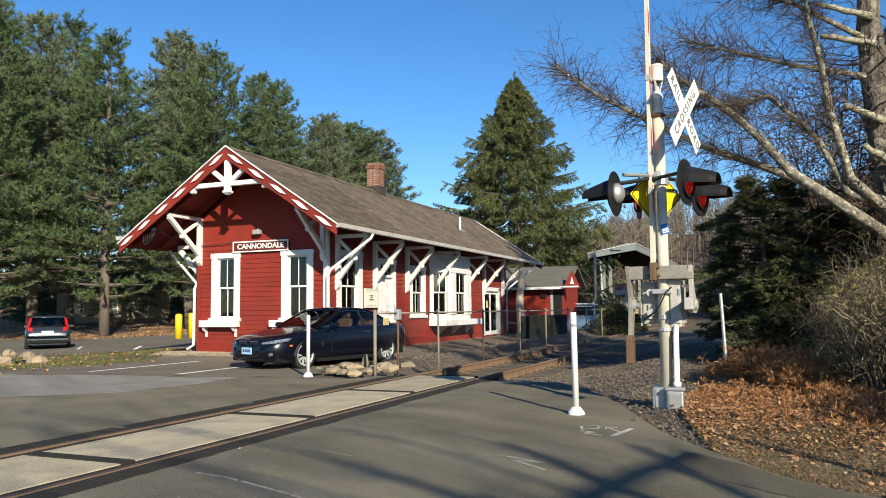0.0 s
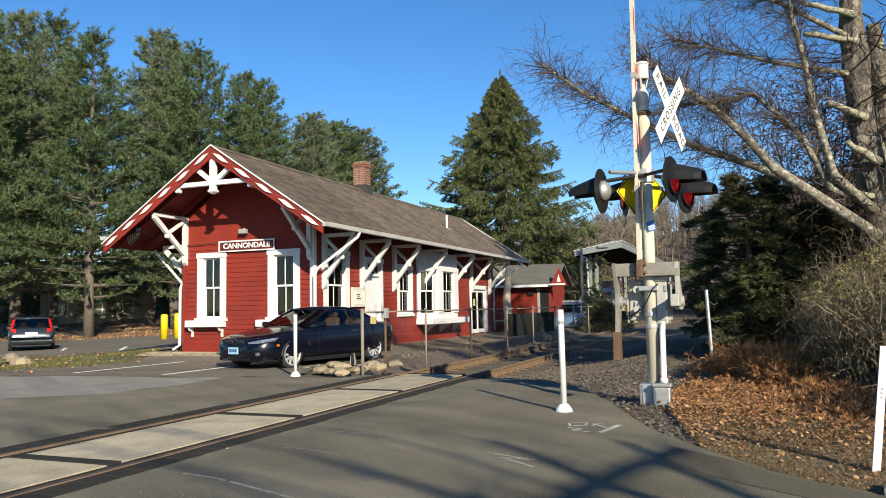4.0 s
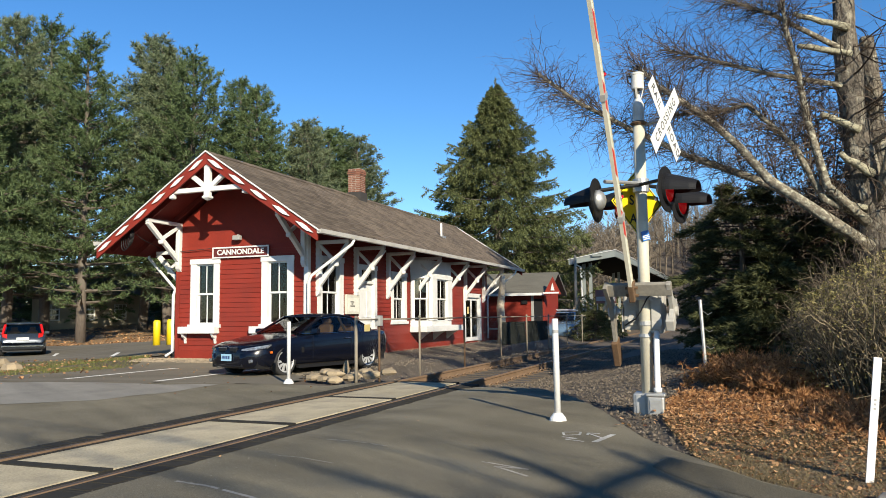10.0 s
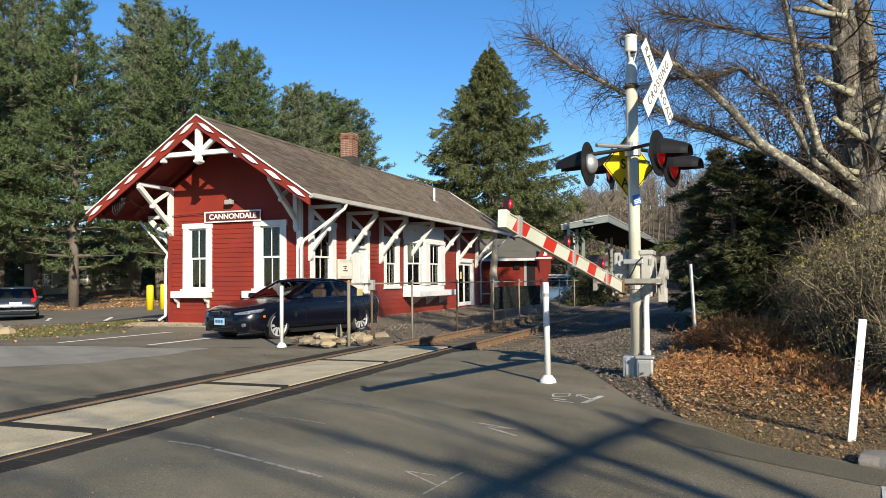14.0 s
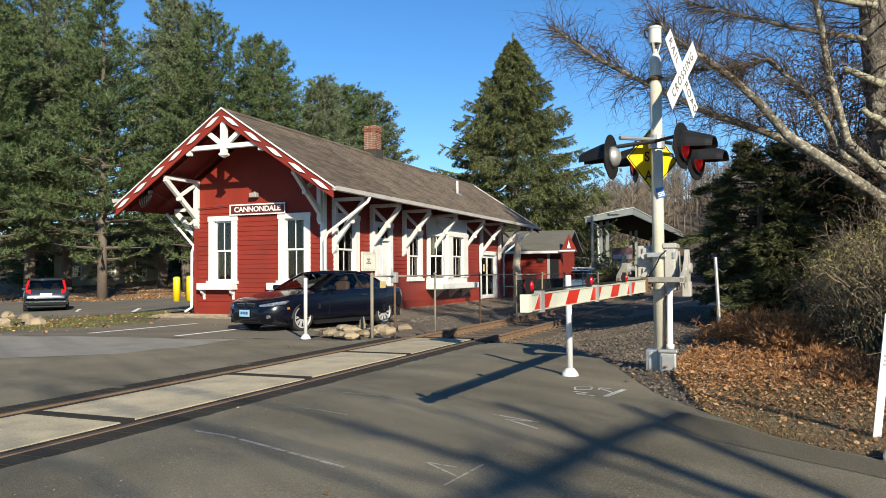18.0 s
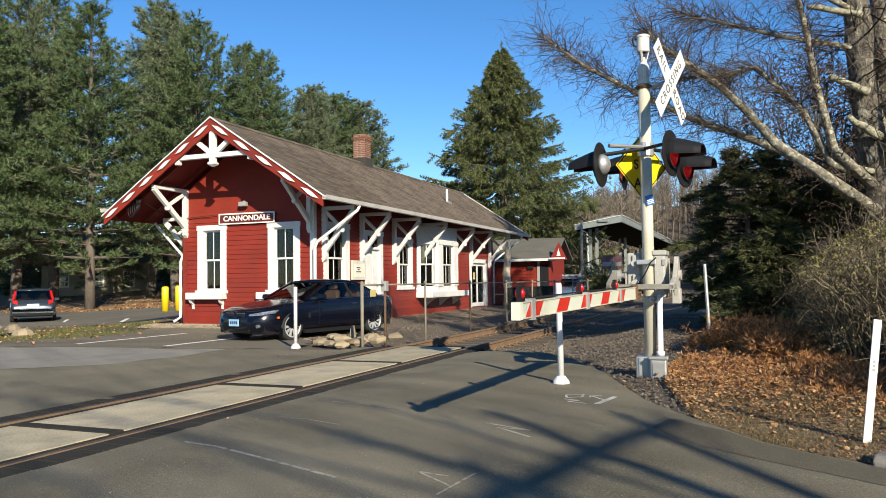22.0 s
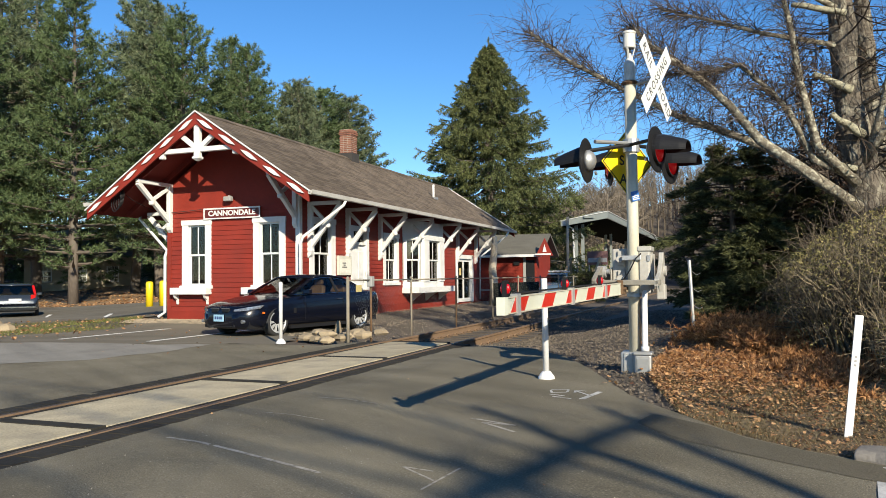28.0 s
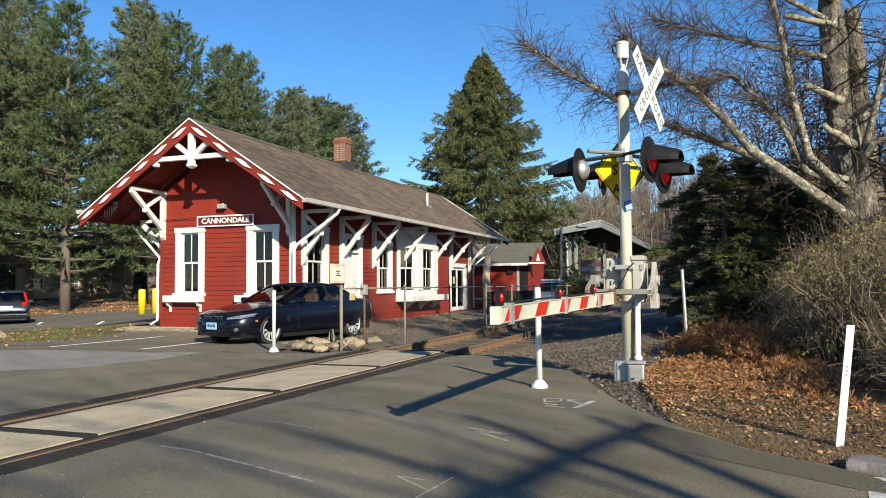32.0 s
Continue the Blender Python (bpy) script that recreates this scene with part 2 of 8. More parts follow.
RUST = mat("rust", (0.106, 0.061, 0.031), 0.85, vary=0.35, scale=6, fine=40, bump=0.4, stain=(0.180, 0.123, 0.069), stain_amount=0.5, stain_scale=4)
SIGNWHITE = mat("sign_white", (0.656, 0.656, 0.639), 0.4, vary=0.04)
SIGNBLACK = mat("sign_black", (0.009, 0.009, 0.009), 0.5, vary=0.1, bump=0)
YELLOW = mat("yellow_sign", (0.705, 0.508, 0.008), 0.4, vary=0.05)
REFRED = mat("reflective_red", (0.508, 0.028, 0.016), 0.4, vary=0.08)
REFWHITE = mat("reflective_white", (0.590, 0.606, 0.508), 0.4, vary=0.06, stain=(0.41, 0.377, 0.246), stain_amount=0.3, stain_scale=3)
LENS = mat("red_lens", (0.328, 0.004, 0.006), 0.15, vary=0.05, bump=0, emit=0.25)
LAMP = mat("lit_red_lamp", (0.369, 0.004, 0.008), 0.2, vary=0.05, bump=0, emit=0.12)
BARK = mat("bark", (0.106, 0.086, 0.069), 0.95, vary=0.4, scale=2, fine=14, bump=1.0, stretch=(1, 1, 0.25), stain=(0.229, 0.221, 0.188), stain_amount=0.4, stain_scale=1.5, depth=0.03)
PLASTIC = mat("white_plastic", (0.656, 0.656, 0.647), 0.45, vary=0.05, stain=(0.492, 0.475, 0.434), stain_amount=0.3, stain_scale=4)
BOLLARD = mat("yellow_plastic", (0.656, 0.492, 0.008), 0.45, vary=0.06)
WOOD = mat("new_lumber", (0.344, 0.254, 0.147), 0.8, vary=0.2, scale=1.5, fine=20, stretch=(1, 1, 0.3))


def clear_glass(name, tint):
    """Tinted window glass: seen through, with a gloss that grows at flat angles."""
    m = bpy.data.materials.new(name)
    m.use_nodes = True
    nt = m.node_tree
    tr, gl, fr, ms = (nt.nodes.new(k) for k in ("ShaderNodeBsdfTransparent", "ShaderNodeBsdfGlossy", "ShaderNodeFresnel", "ShaderNodeMixShader"))
    tr.inputs[0].default_value = (*tint, 1)
    gl.inputs["Roughness"].default_value = 0.02
    fr.inputs[0].default_value = 1.5
    nt.links.new(fr.outputs[0], ms.inputs[0])
    nt.links.new(tr.outputs[0], ms.inputs[1])
    nt.links.new(gl.outputs[0], ms.inputs[2])
    nt.links.new(ms.outputs[0], nt.nodes["Material Output"].inputs[0])
    return m


GLASS = clear_glass("window_glass", (0.62, 0.62, 0.58))
CURTAIN = mat("tan_curtain", (0.328, 0.254, 0.155), 0.9, vary=0.3, scale=3, fine=20, stretch=(6, 6, 1))


def foliage(name, c1, c2, trans=0.25, rough=0.6):
    """Leaves: two tones mixed leaf by leaf, letting some light through."""
    m = bpy.data.materials.new(name)
    m.use_nodes = True
    nt = m.node_tree
    link, nodes = nt.links.new, nt.nodes
    b = nodes["Principled BSDF"]
    g = nodes.new("ShaderNodeNewGeometry")
    mix = nodes.new("ShaderNodeMix")
    mix.data_type = "RGBA"
    link(g.outputs["Random Per Island"], mix.inputs[0])
    mix.inputs[6].default_value, mix.inputs[7].default_value = (*c1, 1), (*c2, 1)
    link(mix.outputs[2], b.inputs["Base Color"])
    b.inputs["Roughness"].default_value = rough
    b.inputs["Specular IOR Level"].default_value = 0.25
    if trans:
        tr = nodes.new("ShaderNodeBsdfTranslucent")
        link(mix.outputs[2], tr.inputs[0])
        ms = nodes.new("ShaderNodeMixShader")
        ms.inputs[0].default_value = trans
        link(b.outputs[0], ms.inputs[1])
        link(tr.outputs[0], ms.inputs[2])
        link(ms.outputs[0], nodes["Material Output"].inputs[0])
    return m


NEEDLE = foliage("pine_needles", (0.05, 0.082, 0.032), (0.17, 0.225, 0.1))
NEEDLEGREY = foliage("grey_pine_needles", (0.078, 0.11, 0.056), (0.225, 0.26, 0.15))
SPRUCE = foliage("spruce_needles", (0.041, 0.054, 0.019), (0.2, 0.222, 0.09))
YEW = foliage("yew_needles", (0.03, 0.037, 0.018), (0.13, 0.14, 0.058), 0.2)
TWIG = foliage("bare_twigs", (0.032, 0.023, 0.017), (0.088, 0.065, 0.047), 0)
TWIGRED = foliage("reddish_twigs", (0.049, 0.028, 0.020), (0.14, 0.088, 0.06), 0)
HEDGE = foliage("hedge_twigs", (0.024, 0.019, 0.013), (0.26, 0.21, 0.135), 0)
HEDGELEAF = foliage("hedge_leaves", (0.06, 0.06, 0.02), (0.34, 0.29, 0.115), 0.2)
FERN = foliage("dead_ferns", (0.155, 0.065, 0.029), (0.52, 0.28, 0.12), 0.25)
LEAF = foliage("fallen_leaves", (0.139, 0.055, 0.023), (0.62, 0.37, 0.18), 0.1)
GRASS = foliage("grass", (0.057, 0.073, 0.016), (0.2, 0.19, 0.07), 0.2)
FARTWIG = foliage("far_woods", (0.1, 0.082, 0.06), (0.2, 0.165, 0.125), 0)

# ---- ground ----
def smooth(a, b, x):
    t = min(1.0, max(0.0, (x - a) / (b - a)))
    return t * t * (3 - 2 * t)


def height(x, y):
    """The lie of the land: level with the rails at the crossing, a low bank beside the mast, a cut for the track bed."""
    z = 0.065 * smooth(0.2, 1.4, x)
    z += 0.19 * smooth(3.4, 6.4, x + 0.35 * (y - 8)) * smooth(0.0, 1.0, (x - 4.3) * 0.75 + (y - 8.0) * 0.66)
    bed = smooth(14.2, 15.4, y) * smooth(3.2, 1.2, x) * smooth(-3.6, -2.6, x)
    z -= bed * (0.22 + 0.1 * smooth(0.2, 1.4, x))
    z += 0.16 * smooth(-4.2, -5.6, x) * smooth(17.0, 18.3, y) * smooth(40, 34, y)
    z -= 0.45 * smooth(-13, -27, x + (y - 27)) * smooth(13, 20, y) * smooth(-10.5, -16, x)
    z += 18 * smooth(70, 190, y + 0.3 * abs(x)) * smooth(-45, -5, x)
    z += 2.5 * smooth(50, 90, y - 0.2 * x) * smooth(-20, -60, x)
    return z


def sheet(name, xs, ys, material, label, lift=0.0, rough=0.0, keep=None, kind="structure", rim=()):
    s = Shape()
    nx = len(xs)
    s.v = [(x, y, height(x, y) + lift + (rough * (noise.noise((x * 1.7, y * 1.7, 0)) + 0.5 * noise.noise((x * 6, y * 6, 3))) if rough else 0)) for y in ys for x in xs]
    for j in range(len(ys) - 1):
        for i in range(nx - 1):
            if keep is None or keep((xs[i] + xs[i + 1]) / 2, (ys[j] + ys[j + 1]) / 2):
                a = j * nx + i
                s.f.append((a, a + 1, a + nx + 1, a + nx))
    if rim:
        seen = {}
        for q in s.f:
            for a, b in zip(q, q[1:] + q[:1]):
                e = (min(a, b), max(a, b))
                seen[e] = seen.get(e, 0) + 1
        for i in {i for e, n in seen.items() if n == 1 for i in e}:
            x, y, z = s.v[i]
            best = None
            for (x0, y0), (x1, y1) in zip(rim, rim[1:] + rim[:1]):
                dx, dy = x1 - x0, y1 - y0
                t = min(1, max(0, ((x - x0) * dx + (y - y0) * dy) / (dx * dx + dy * dy)))
                px, py = x0 + t * dx, y0 + t * dy
                d = math.hypot(px - x, py - y)
                if best is None or d < best[0]:
                    best = (d, px, py)
            if best[0] < 0.3:
                s.v[i] = (best[1], best[2], z)
    used = sorted({i for q in s.f for i in q})
    at = {o: n for n, o in enumerate(used)}
    s.v, s.f = [s.v[i] for i in used], [tuple(at[i] for i in q) for q in s.f]
    return tagged(part(name, s, material, None, smooth=True), label, name.replace("_", " "), kind=kind)


def steps(a, b, d):
    n = max(1, round((b - a) / d))
    return [a + (b - a) * i / n for i in range(n + 1)]


def inside(poly, x, y):
    hit = False
    for (x0, y0), (x1, y1) in zip(poly, poly[1:] + poly[:1]):
        if (y0 > y) != (y1 > y) and x < (x1 - x0) * (y - y0) / (y1 - y0) + x0:
            hit = not hit
    return hit


XS = steps(-3000, -120, 400) + steps(-120, -16, 6)[1:] + steps(-16, 14, 0.5)[1:] + steps(14, 120, 6)[1:] + steps(120, 3000, 400)[1:]
YS = steps(-3000, -60, 400) + steps(-60, -4, 6)[1:] + steps(-4, 46, 0.5)[1:] + steps(46, 220, 6)[1:] + steps(220, 3500, 400)[1:]
sheet("ground", XS, YS, DIRT, "brown bare earth with dry leaves", -0.04, 0.02)

ROAD = [(-40, -30), (30, -30), (30, 2.0), (8.0, 5.2), (5.95, 6.1), (5.6, 6.36), (5.34, 6.53), (4.99, 6.88), (4.78, 7.21), (4.55, 7.6), (4.28, 8.02), (3.96, 8.62), (3.66, 9.4), (3.2, 10.6), (2.6, 12.0), (1.8, 13.2), (0.35, 13.9), (0.35, 14.6),
        (-2.0, 14.6), (-2.3, 13.4), (-3.4, 13.5), (-10, 12.6), (-40, 10.4)]
sheet("road", steps(-40, -10, 1.5) + steps(-10, 8, 0.12)[1:] + steps(8, 30, 1.5)[1:], steps(-30, 0, 1.5) + steps(0, 16, 0.12)[1:], ASPHALT,
      "dark grey asphalt road over the crossing", 0.004, 0.004, lambda x, y: inside(ROAD, x, y) and not -1.78 < x < 0.28, rim=ROAD)
VERGE = [(-11.4, 13.5), (-10.6, 14.9), (-10.3, 16.5), (-10.9, 18.2), (-13.2, 20.9), (-15.6, 22.8), (-18.2, 21.9), (-21.3, 20.8), (-34, 18.0), (-34, 10.4), (-20, 12.0)]
LOT = [(-60, 8.0), (-10, 12.6), (-3.4, 13.5), (-3.6, 14.5), (-4.1, 15.6), (-4.15, 19.4), (-5.4, 19.6), (-5.4, 17.9), (-10.6, 17.9), (-12.5, 20), (-14, 34), (-60, 40)]
sheet("parking_lot", steps(-60, -14, 2) + steps(-14, -2.8, 0.2)[1:], steps(8, 40, 0.25), OLDASPHALT, "pale worn asphalt of the station car park", 0.0, 0.006,
      lambda x, y: inside(LOT, x, y) and not inside(VERGE, x, y))

LEAFSOIL = mat("leafy_soil", (0.135, 0.095, 0.053), 0.97, vary=0.45, scale=2.5, fine=45, bump=0.9, stain=(0.270, 0.213, 0.123), stain_amount=0.8, stain_scale=1.3, depth=0.03)
BANK_EDGE = [(4.2, 9.6), (4.42, 8.5), (4.58, 7.6), (4.7, 7.05), (4.93, 6.75), (5.3, 6.42), (5.55, 6.2), (5.9, 5.95), (8.0, 5.0), (11, 4.0), (11, 18), (4.7, 18), (4.3, 13), (4.1, 10)]
sheet("bank", steps(3.9, 11, 0.2), steps(4.4, 18, 0.2), LEAFSOIL, "brown leaf-strewn roadside bank", -0.006, 0.009,
      lambda x, y: inside(BANK_EDGE, x, y), rim=BANK_EDGE)


def ragged(poly, step, amp, seed):
    """An outline broken into short pieces that wander a little."""
    r, out = random.Random(seed), []
    for (x0, y0), (x1, y1) in zip(poly, poly[1:] + poly[:1]):
        n = max(1, int(math.hypot(x1 - x0, y1 - y0) / step))
        out += [(x0 + (x1 - x0) * i / n + r.gauss(0, amp), y0 + (y1 - y0) * i / n + r.gauss(0, amp)) for i in range(n)]
    return out


STRIP = ragged([(-14, 2.0), (-9.0, 6.2), (-5.86, 9.07), (-4.75, 10.4), (-4.5, 11.6), (-4.55, 13.2), (-5.6, 12.95), (-6.4, 12.85), (-8.3, 12.75), (-10.2, 12.3), (-30, 7.0)], 0.45, 0.06, 3)
sheet("road_apron", steps(-30, -4, 0.25), steps(2, 14, 0.15), mat("pale_apron", (0.221, 0.205, 0.172), 0.92, vary=0.35, scale=0.9, fine=60, bump=0.6, stain=(0.123, 0.113, 0.096), stain_amount=0.75, stain_scale=0.9, depth=0.006, speck=((0.295, 0.270, 0.221), 60.0, 0.4), streak=(-33, 1.6, 0.2)), "pale worn patch of asphalt before the lot", 0.008, 0.003,
      lambda x, y: inside(STRIP, x, y), rim=STRIP)
LIP = ragged([(4.3, 7.62), (4.18, 7.2), (4.6, 6.55), (5.14, 6.15), (5.64, 5.8), (8.0, 4.85), (8.0, 5.15), (5.95, 6.05), (5.34, 6.5), (4.98, 6.85), (4.76, 7.18)], 0.3, 0.012, 5)
sheet("asphalt_patch", steps(4.1, 8.0, 0.06), steps(4.8, 7.7, 0.06), NEWASPHALT, "darker newer strip of asphalt along the road edge", 0.007, 0.003,
      lambda x, y: inside(LIP, x, y), rim=LIP)
WOODFLOOR = mat("pine_needle_floor", (0.246, 0.151, 0.073), 0.97, vary=0.5, scale=0.5, fine=8, bump=0.8, stain=(0.164, 0.139, 0.065), stain_amount=0.6, stain_scale=0.2, depth=0.05)
sheet("pine_floor", steps(-120, -14, 2.0), steps(34, 90, 2.0), WOODFLOOR, "orange-brown needle-strewn ground under the pines", -0.012, 0.02,
      lambda x, y: not inside(LOT, x, y) and x + 0.25 * y < -6)

# ---- track ----
RAIL_X = (0.0, -1.505)


def rail_ring(x, y, top):
    prof = ((-0.07, -0.172), (0.07, -0.172), (0.07, -0.16), (0.012, -0.14), (0.012, -0.05), (0.036, -0.04), (0.036, -0.004), (0.03, 0.0), (-0.03, 0.0), (-0.036, -0.004), (-0.036, -0.04), (-0.012, -0.05), (-0.012, -0.14), (-0.07, -0.16))
    return [(x + a, y, top + b) for a, b in prof]


def bend(y):
    """The track runs straight past the station and then bears away."""
    return -0.000 * max(0.0, y - 70) ** 2


track = thing("railway_track", "single railway track with rusty brown rails on wooden ties", "railway track")
for rx in RAIL_X:
    s = Shape()
    ys = [-60, -20, 0, 10, 14.4, 20, 30, 45, 60, 70] + list(range(80, 190, 10))
    s.loft([rail_ring(rx + bend(y), y, 0.012) for y in ys])
    part("rail", s, RUSTRAIL, track)
    top = Shape()
    top.loft([[(rx + bend(y) - 0.024, y, 0.013), (rx + bend(y) + 0.024, y, 0.013), (rx + bend(y) + 0.024, y, 0.010), (rx + bend(y) - 0.024, y, 0.010)] for y in ys])
    part("rail_tread", top, STEEL, track, "worn shiny running surface")
tie = Shape().box(-2.05, 0.55, -0.11, 0.11, -0.34, -0.165)
TIE = mat("tie_wood", (0.073, 0.059, 0.046), 0.95, vary=0.3, obj_random=0.25)
tie_mesh = tie.mesh("tie", TIE)
plate_mesh = Shape().box(-0.17, 0.17, -0.09, 0.09, -0.168, -0.155).box(0.075, 0.11, -0.05, -0.02, -0.156, -0.12).box(-0.11, -0.075, 0.02, 0.05, -0.156, -0.12).mesh("tie_plate", RUSTRAIL)
clip_mesh = Shape().tube([(0.09, -0.06, -0.14), (0.13, -0.03, -0.1), (0.13, 0.03, -0.1), (0.09, 0.06, -0.14)], 0.016, 6).mesh("rail_clip", RUSTRAIL)
y = 14.75
while y < 60:
    piece("tie", tie_mesh, track, pose(0, y, 0, 0, 0, random.uniform(-0.6, 0.6)))
    if y < 40:
        for rx in RAIL_X:
            piece("tie_plate", plate_mesh, track, pose(rx, y, 0))
            piece("rail_clip", clip_mesh, track, pose(rx, y, 0))
            piece("rail_clip", clip_mesh, track, pose(rx, y, 0, 0, 0, 180))
    y += 0.53

# crossing surface: concrete slabs between the rails, rubber beside them
crossing = thing("level_crossing", "concrete slabs and black rubber strips between the rails of the crossing", "level crossing", kind="structure")
y = -20.17
while y < 14.3:
    s = Shape().box(-1.34, -0.165, 0.08, 2.82, -0.2, 0.0)
    ob = part("concrete_slab", s, CONCRETE, crossing, bevel=0.012)
    ob.matrix_basis = pose(0, y, random.uniform(0.004, 0.009), 0, random.uniform(-0.1, 0.1), 0)
    part("joint_strip", Shape().box(-1.34, -0.165, y + 2.825, y + 2.975, -0.2, 0.011), RUBBER, crossing)
    y += 2.9
for x0, x1, z in ((-1.455, -1.342, -0.004), (-0.163, -0.05, -0.004), (0.045, 0.34, 0.006), (-1.85, -1.55, 0.006)):
    n = 15
    for k in range(n):
        a, b = -20 + 34.4 * k / n, -20 + 34.4 * (k + 1) / n
        s = Shape().box(x0, x1, a + 0.004, b - 0.004, -0.2, z)
        for j in range(int((b - a) / 0.24)):
            s.box(x0 + 0.04, x1 - 0.03, a + 0.05 + j * 0.24, a + 0.2 + j * 0.24, z - 0.001, z + 0.006)
        part("rubber_strip", s, RUBBER, crossing)

# ---- station building ----
WX0, WX1, WY0, WY1, WZ0 = -10.12, -5.82, 18.5, 34.1, 0.17
RIDGE_X, RIDGE_Z, EAVE_Z, EAVE_R, EAVE_L = -7.97, 5.62, 3.4, -4.62, -11.6
RY0, RY1 = 16.95, 35.9
SLOPE = (RIDGE_Z - EAVE_Z) / (EAVE_R - RIDGE_X)
station = thing("station_building", "red clapboard railway station with white trim and brown shingle roof", "station building")

FRONT_OPEN = ((-9.63, -8.64, 1.06, 2.94), (-7.25, -6.23, 1.06, 2.94))
SIDE_OPEN = ((18.97, 20.42, 1.06, 2.96), (21.4, 22.62, 0.17, 2.85), (23.72, 24.95, 1.06, 2.75), (25.3, 28.9, 0.85, 3.25), (30.9, 33.1, 0.17, 2.2))


def wall_rects(u0, u1, z0, z1, holes):
    """The cells of a wall, cut along all edges of its openings, with the openings left out."""
    cuts = sorted({u0, u1, *[h[0] for h in holes], *[h[1] for h in holes]})
    levels = sorted({z0, z1, *[h[2] for h in holes if z0 < h[2] < z1], *[h[3] for h in holes if z0 < h[3] < z1]})
    out = []
    for a, b in zip(cuts, cuts[1:]):
        for c, d in zip(levels, levels[1:]):
            u, v = (a + b) / 2, (c + d) / 2
            if not any(h[0] < u < h[1] and h[2] < v < h[3] for h in holes):
                out.append((a, b, c, d))
    return out


def wall_solid(cells, place, depth):
    """One connected wall: its cells as a front and a back face, closed along all open edges. place: (u, inward, z)."""
    s, at, edges = Shape(), {}, {}

    def corner(p, o):
        key = (round(p[0], 4), round(p[1], 4), o)
        if key not in at:
            at[key] = len(s.v)
            s.v.append(tuple(place(p[0], o, p[1])))
        return at[key]

    for cell in cells:
        s.f.append(tuple(corner(p, 0) for p in cell))
        s.f.append(tuple(corner(p, depth) for p in reversed(cell)))
        for p, q in zip(cell, cell[1:] + cell[:1]):
            key = tuple(sorted((corner(p, 0), corner(q, 0))))
            edges.setdefault(key, []).append((p, q))
    for sides in edges.values():
        if len(sides) == 1:
            p, q = sides[0]
            s.f.append((corner(q, 0), corner(p, 0), corner(p, depth), corner(q, depth)))
    return s


quad = lambda a, b, c, d: [(a, c), (b, c), (b, d), (a, d)]
cells = [quad(*r) for r in wall_rects(WX0, WX1, WZ0 - 0.3, 3.3, FRONT_OPEN)]
cells.append([(u, 3.3) for u in (WX0, *FRONT_OPEN[0][:2], *FRONT_OPEN[1][:2], WX1)] + [(WX1, RIDGE_Z - 0.25 - SLOPE * (WX1 - RIDGE_X)), (RIDGE_X, RIDGE_Z - 0.25), (WX0, RIDGE_Z - 0.25 - SLOPE * (RIDGE_X - WX0))])
wall_front = part("wall_front", wall_solid(cells, lambda u, o, z: (u, WY0 + o, z), 0.16), RED, station, "red gable wall")
cells = [quad(*r) for r in wall_rects(WY0 + 0.16, WY1 - 0.16, WZ0 - 0.3, 3.95, SIDE_OPEN)]
wall_side = part("wall_trackside", wall_solid(cells, lambda u, o, z: (WX1 - o, u, z), 0.16), RED, station, "red wall facing the track")
part("wall_back", Shape().box(WX0, WX0 + 0.16, WY0 + 0.16, WY1 - 0.16, WZ0 - 0.3, 3.95), RED, station)
s = Shape().box(WX0, WX1, WY1 - 0.16, WY1, WZ0 - 0.3, 3.3)
s.slab([(WX0, WY1 - 0.16, 3.3), (WX1, WY1 - 0.16, 3.3), (RIDGE_X, WY1 - 0.16, RIDGE_Z - 0.25)], (0, 0.16, 0))
part("wall_end", s, RED, station)
part("floor", Shape().box(WX0 + 0.16, WX1 - 0.16, WY0 + 0.16, WY1 - 0.16, 0.1, 0.2), BLACK, station)

# clapboards, one board after another, between the openings
def clapboards(u0, u1, z0, z1, holes, place, parent, step=0.132):
    z = z0
    while z < z1:
        row = [(u0, u1)]
        for h in holes:
            if h[2] - 0.02 < z + step / 2 < h[3] + 0.02:
                row = [r for a, b in row for r in ((a, min(b, h[0])), (max(a, h[1]), b)) if r[1] - r[0] > 0.03]
        for a, b in row:
            sh = Shape()
            q = [place(u, o, zz) for u in (a, b) for o, zz in ((0, z), (0.026, z + 0.002), (0.008, z + step + 0.004), (0, z + step + 0.004))]
            sh.add(q, [(0, 1, 2, 3), (7, 6, 5, 4), (0, 4, 5, 1), (1, 5, 6, 2), (2, 6, 7, 3)])
            part("clapboard", sh, RED, parent)
        z += step


clapboards(WX0 + 0.1, WX1 - 0.1, WZ0 + 0.22, 3.28, FRONT_OPEN, lambda u, o, z: (u, WY0 - o, z), wall_front)
clapboards(WY0 + 0.1, WY1 - 0.1, WZ0 + 0.22, 3.35, SIDE_OPEN, lambda u, o, z: (WX1 + o, u, z), wall_side)
part("water_table", Shape().box(WX0 - 0.03, WX1 + 0.035, WY0 - 0.035, WY0 + 0.01, WZ0 - 0.2, WZ0 + 0.22), RED, station)
for a, b in ((WY0, 21.38), (22.64, 30.88), (33.12, WY1)):
    part("water_table", Shape().box(WX1 - 0.01, WX1 + 0.036, a + 0.01, b, WZ0 - 0.2, WZ0 + 0.22), RED, station)
for x, y in ((WX0 - 0.035, WY0 - 0.035), (WX1 - 0.1, WY0 - 0.035)):
    part("corner_board", Shape().box(x, x + 0.135, y, y + 0.13, WZ0 + 0.22, 3.75), RED if x < -9 else WHITE, station)

